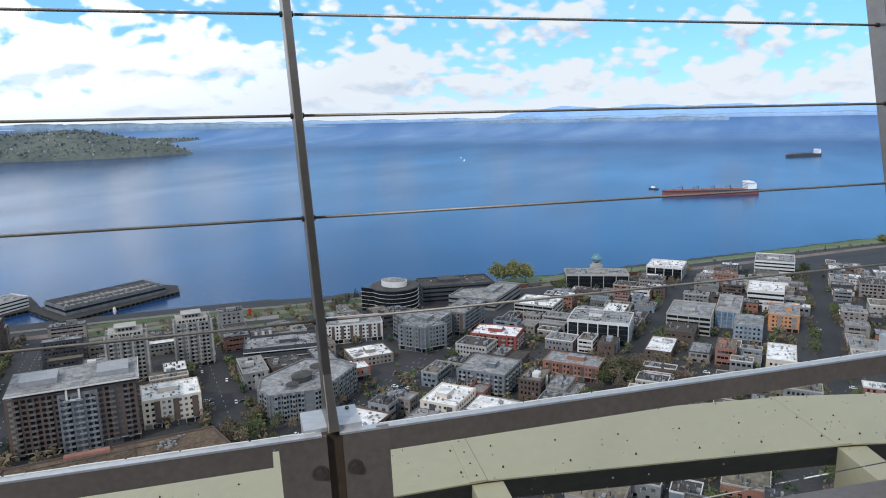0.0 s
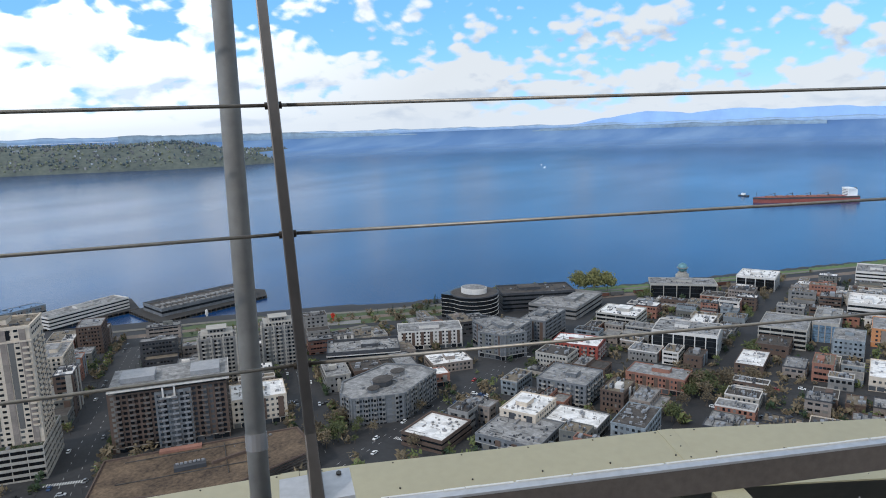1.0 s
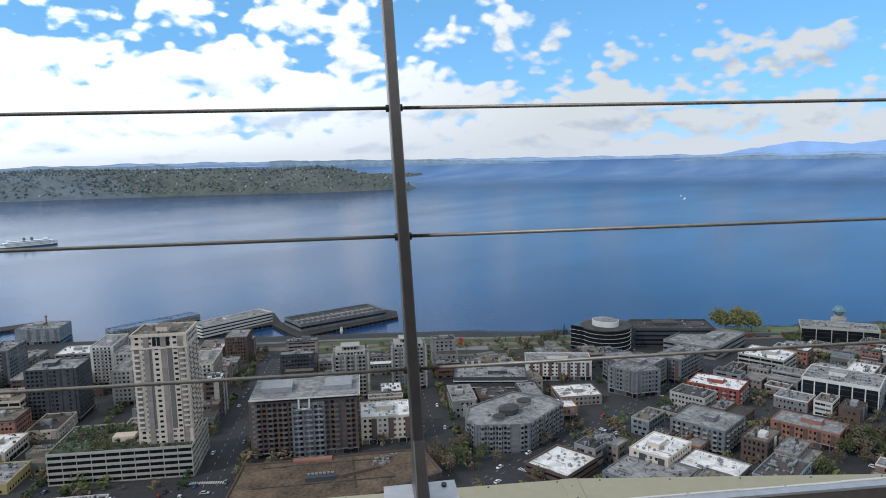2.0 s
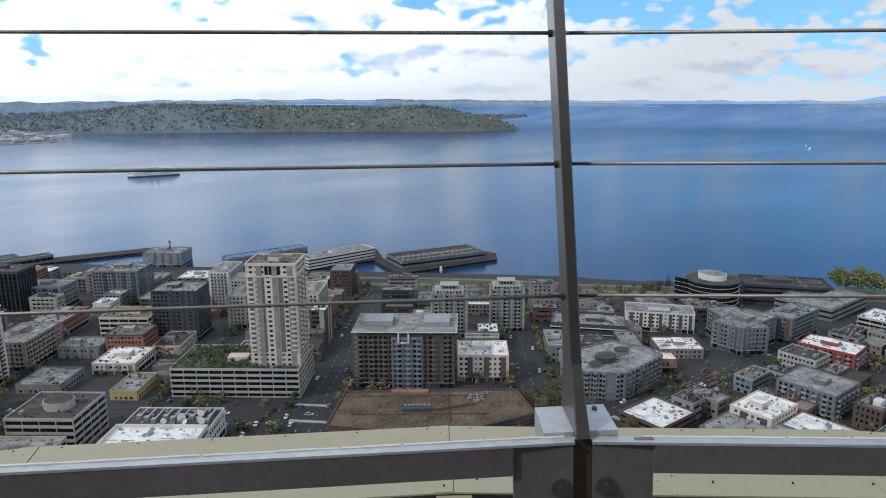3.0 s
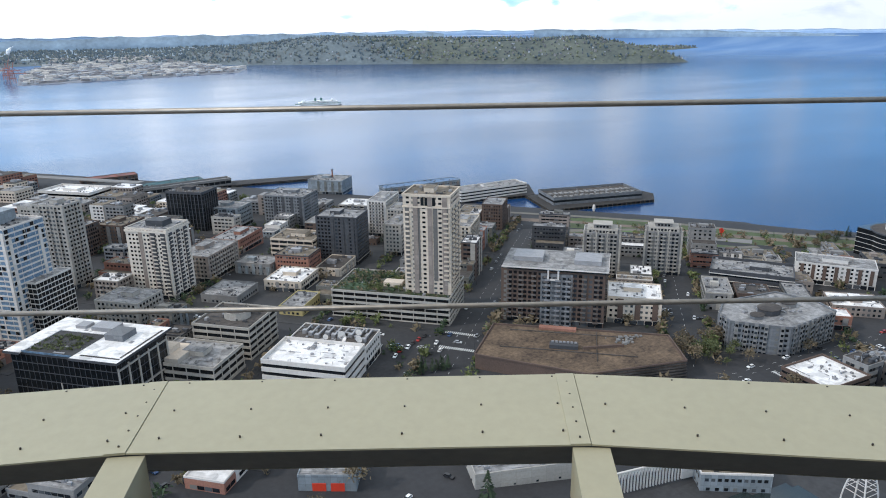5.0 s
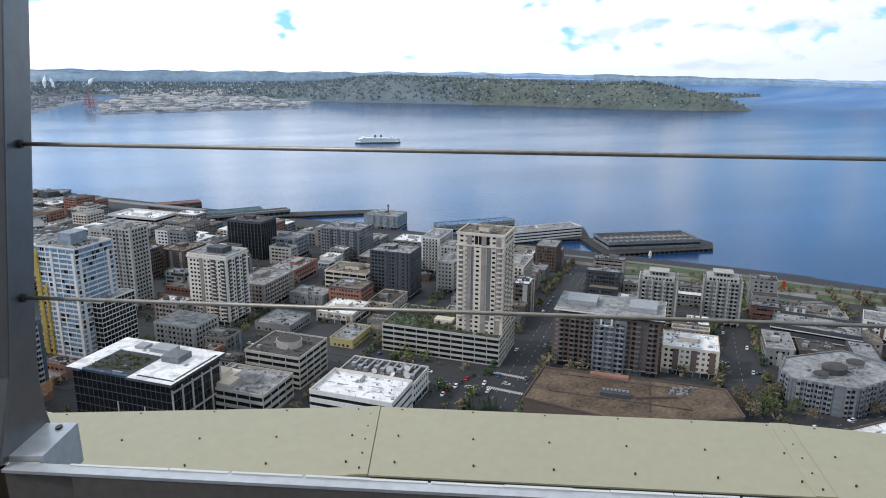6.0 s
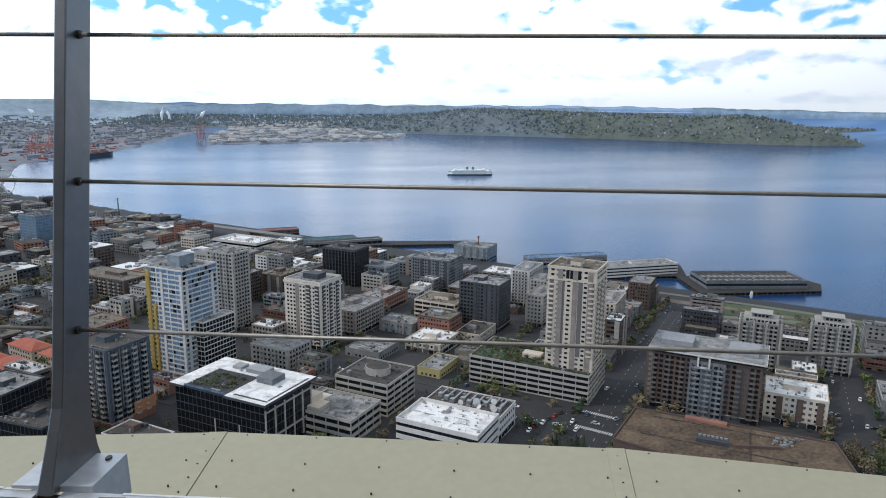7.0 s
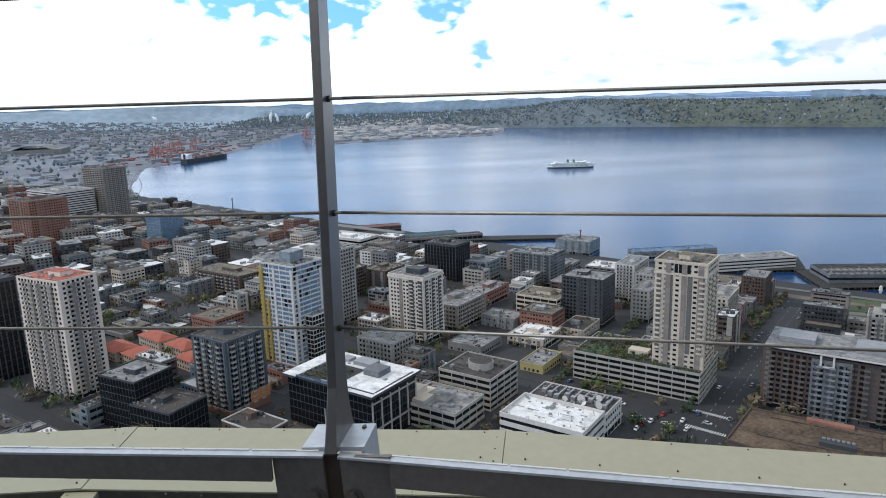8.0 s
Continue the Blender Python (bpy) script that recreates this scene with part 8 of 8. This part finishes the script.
for x in range(-560, -270, 14):
    for y in (-231, -242):
        if rnd.random() < 0.35:
            car(x + rnd.uniform(-3, 3), y, 0 if y < -238 else 180, rnd.choice(hue))
for xs in (-474, -421, -618):
    for y in range(-215, 60, 14):
        if rnd.random() < 0.4 and not blocked(xs, y, 2):
            car(xs + rnd.choice((-5, 5)) * (0.8 if xs != -421 else 0.5), y, 90, rnd.choice(hue))

# street lamps along the main streets
lamp_m = [Shape().tube((0, 0, 0), (0, 0, 8), 0.11, 7, 0.07).mesh("post", greyd), Shape().tube((0, 0, 7.9), (1.8, 0, 8.3), 0.06, 6).mesh("arm", greyd), Shape().box(1.6, 2.4, -0.16, 0.16, 8.2, 8.35).mesh("lamp_head", metal_lt)]
for i in range(16):
    for s in (-1, 1):
        x, y = ab(-119 + s * 11.6, -300 - i * 24)
        t = thing("street_lamp", "slim dark street lamp with a curved arm", "lamp", pose(x, y, ground_z(x, y) + 0.15, 0, 0, 135 if s > 0 else -45), "street lamps")
        for nm, me_ in zip(("post", "arm", "lamp_head"), lamp_m):
            part(nm, me_, None, t)

# ---------------------------------------------------------------- far woods, houses and port sheds, too small and many to count
def scatter(name, label, poly, n, seed, size, material, kind="tree", ymin=-99999, keep=None):
    r = np.random.RandomState(seed)
    xs, ys = [p[0] for p in poly], [max(p[1], ymin) for p in poly]
    s = Shape()
    px, py = r.uniform(min(xs), max(xs), n * 4), r.uniform(min(ys), max(ys), n * 4)
    d = inside(px, py, poly)
    ok = d > 25
    if keep is not None:
        ok &= keep(px, py, d)
    px, py = px[ok][:n], py[ok][:n]
    pz = land_height(px, py)[0]
    for x, y, z in zip(px, py, pz):
        k = size * r.uniform(0.55, 1.35)
        if kind == "tree":
            hh = k * r.uniform(0.7, 1.3)
            q = [(x + k * 0.5 * math.cos(a) * r.uniform(0.7, 1.2), y + k * 0.5 * math.sin(a) * r.uniform(0.7, 1.2), z + hh * 0.45) for a in (0.3, 1.5, 2.8, 4.0, 5.2)]
            v = [far(x, y, z - 2)] + [far(*p) for p in q] + [far(x + r.uniform(-0.2, 0.2) * k, y + r.uniform(-0.2, 0.2) * k, z + hh)]
            s.add(v, [(0, (i + 1) % 5 + 1, i + 1) for i in range(5)] + [(6, i + 1, (i + 1) % 5 + 1) for i in range(5)])
        else:
            a = r.choice((0.1, 0.8)) + r.uniform(-0.1, 0.1)
            w, dd, hh = k * r.uniform(0.7, 1.6), k * r.uniform(0.5, 1.0), k * (0.8 if kind == "house" else 0.3)
            c, sn = math.cos(a), math.sin(a)
            base = [(x + (u * c - v * sn), y + (u * sn + v * c)) for u, v in ((-w / 2, -dd / 2), (w / 2, -dd / 2), (w / 2, dd / 2), (-w / 2, dd / 2))]
            s.slab([far(*p, z - 3) for p in base] + [far(*p, z + hh) for p in base])
    return tagged(new(name, s.mesh(name, material)), label, name.replace("_", " "), kind="stuff")


# roofs and walls far off: haze is put into their base colours
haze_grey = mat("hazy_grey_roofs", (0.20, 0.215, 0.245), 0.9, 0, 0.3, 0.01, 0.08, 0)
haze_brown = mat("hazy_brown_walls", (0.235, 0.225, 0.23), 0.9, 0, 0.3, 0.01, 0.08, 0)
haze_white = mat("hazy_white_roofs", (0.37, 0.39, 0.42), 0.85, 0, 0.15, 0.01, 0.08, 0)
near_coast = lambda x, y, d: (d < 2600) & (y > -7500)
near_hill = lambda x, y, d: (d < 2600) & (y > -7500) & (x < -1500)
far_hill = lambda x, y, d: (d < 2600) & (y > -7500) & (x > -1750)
# the same woods farther away, with more haze in the colour
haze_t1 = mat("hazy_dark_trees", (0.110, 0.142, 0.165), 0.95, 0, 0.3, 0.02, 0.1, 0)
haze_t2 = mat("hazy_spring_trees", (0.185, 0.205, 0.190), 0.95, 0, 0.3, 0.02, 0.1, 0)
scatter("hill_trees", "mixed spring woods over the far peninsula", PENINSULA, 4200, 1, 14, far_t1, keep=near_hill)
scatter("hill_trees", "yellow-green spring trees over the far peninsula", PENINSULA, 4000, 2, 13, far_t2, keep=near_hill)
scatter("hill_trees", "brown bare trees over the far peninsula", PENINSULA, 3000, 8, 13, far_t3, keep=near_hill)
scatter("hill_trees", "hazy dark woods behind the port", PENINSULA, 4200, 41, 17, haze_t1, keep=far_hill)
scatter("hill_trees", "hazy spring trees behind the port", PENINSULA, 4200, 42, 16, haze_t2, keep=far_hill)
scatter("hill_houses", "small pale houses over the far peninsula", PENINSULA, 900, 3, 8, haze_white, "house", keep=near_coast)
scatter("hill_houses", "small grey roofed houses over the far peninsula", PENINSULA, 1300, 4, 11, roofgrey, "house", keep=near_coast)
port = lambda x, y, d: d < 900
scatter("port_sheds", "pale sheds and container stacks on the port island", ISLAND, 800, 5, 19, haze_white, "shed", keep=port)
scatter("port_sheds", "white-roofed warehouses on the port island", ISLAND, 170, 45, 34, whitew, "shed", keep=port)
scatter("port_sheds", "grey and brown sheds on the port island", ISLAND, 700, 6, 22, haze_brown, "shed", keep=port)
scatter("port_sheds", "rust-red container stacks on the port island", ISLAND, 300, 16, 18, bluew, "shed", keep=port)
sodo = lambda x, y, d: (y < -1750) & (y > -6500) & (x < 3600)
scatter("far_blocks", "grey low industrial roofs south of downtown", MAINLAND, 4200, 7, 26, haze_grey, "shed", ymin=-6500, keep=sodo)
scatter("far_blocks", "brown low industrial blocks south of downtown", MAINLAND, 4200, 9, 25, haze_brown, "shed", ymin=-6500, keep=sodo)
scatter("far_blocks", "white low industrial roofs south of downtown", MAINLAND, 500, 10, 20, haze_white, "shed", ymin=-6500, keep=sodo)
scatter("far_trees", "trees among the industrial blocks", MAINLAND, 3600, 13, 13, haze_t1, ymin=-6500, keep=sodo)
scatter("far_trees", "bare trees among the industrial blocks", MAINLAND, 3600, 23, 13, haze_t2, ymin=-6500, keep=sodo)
scatter("port_sheds", "rust-red container stacks along the east quay", [(560, -2400), (1000, -2400), (950, -3400), (560, -3400)], 110, 14, 16, hull_red, "shed")

# ---------------------------------------------------------------- close under the tower
fs_ = building("fire_station", "low grey station hall with two red doors", "building", -73, -229, -27, 22, 16, 6.5, bluew, "punch", roofgrey, 6, units=2, ww=1.0, wh=0.8, pitch=7, penthouse=False)
for x in (4.5, 11.5):
    part("red_door", Shape().box(x, x + 5.2, -0.05, 0.15, 0, 3.6), red_art, fs_, "red roller door")
hall = building("exhibition_hall", "low exhibition hall with a plain grey roof", "building", -152, -200, -15, 40, 30, 7, conc_lt, "punch", roofgrey, 7, units=5, ww=1.0, wh=0.8, pitch=9, penthouse=False)
lat = thing("lattice_wall", "white concrete wall of slender pointed ribs", "wall", pose(-150, -186, ground_z(-165, -186), 0, 0, 173))
rib = Shape().box(0, 0.35, -0.3, 0.3, 0, 9).slab([(0, -0.3, 6), (0.35, -0.3, 6), (0.35, 0.3, 6), (0, 0.3, 6), (0.7, -0.3, 9), (1.05, -0.3, 9), (1.05, 0.3, 9), (0.7, 0.3, 9)]).mesh("rib", whitew)
for i in range(27):
    part("rib", rib, None, lat).location.x = i * 1.4
part("rail", Shape().box(0, 38, -0.35, 0.35, 9, 9.5), whitew, lat)
part("wall", Shape().box(38, 62, -0.4, 0.4, 0, 8), whitew, lat, "plain white wall")
arch = thing("lattice_arch", "tall white open lattice arch over a pool court", "arch", pose(-232, -140, ground_z(-232, -140)))
for k in range(4):
    s = Shape()
    for i in range(10):
        f0, f1 = i / 10, (i + 1) / 10
        p = [(math.cos(k * 1.57 + 0.78) * 6 * (1 - f ** 2.2), math.sin(k * 1.57 + 0.78) * 6 * (1 - f ** 2.2), 22 * f) for f in (f0, f1)]
        s.tube(p[0], p[1], 0.3, 5)
    part("arch_leg", s, whitew, arch)
for i in range(7):
    z = 8 + i * 2
    q = 6 * (1 - (z / 22) ** 2.2) * 0.72
    part("lattice_ring", Shape().tube((-q, -q, z), (q, -q, z), 0.12, 4).tube((q, -q, z), (q, q, z), 0.12, 4).tube((q, q, z), (-q, q, z), 0.12, 4).tube((-q, q, z), (-q, -q, z), 0.12, 4), whitew, arch)
pool_m = mat("pool_water", (0.02, 0.03, 0.03), 0.15, 0, 0.2, 0.2, 1, 0.05)
drape("pool", [(-196, -165), (-225, -160), (-225, -140), (-196, -145)], pool_m, 0.3, 3, "dark shallow court pool", "pool")
drape("court_paving", [(-150, -184), (-250, -170), (-250, -125), (-180, -125), (-150, -150)], paving, 0.2, 3, "brown grey court paving by the pool", "paving")
for i in range(24):
    x, y = rnd.uniform(-35, 45), rnd.uniform(-285, -262)
    if not blocked(x, y, 2):
        car(x, y, rnd.choice((30, 120)) + rnd.uniform(-4, 4), rnd.choice(hue))
for x, y in ((-100, -205), (-108, -222), (-88, -216), (-120, -240), (-60, -255), (-40, -190), (-130, -225)):
    car(x, y, rnd.choice((30, 120)), rnd.choice(hue))
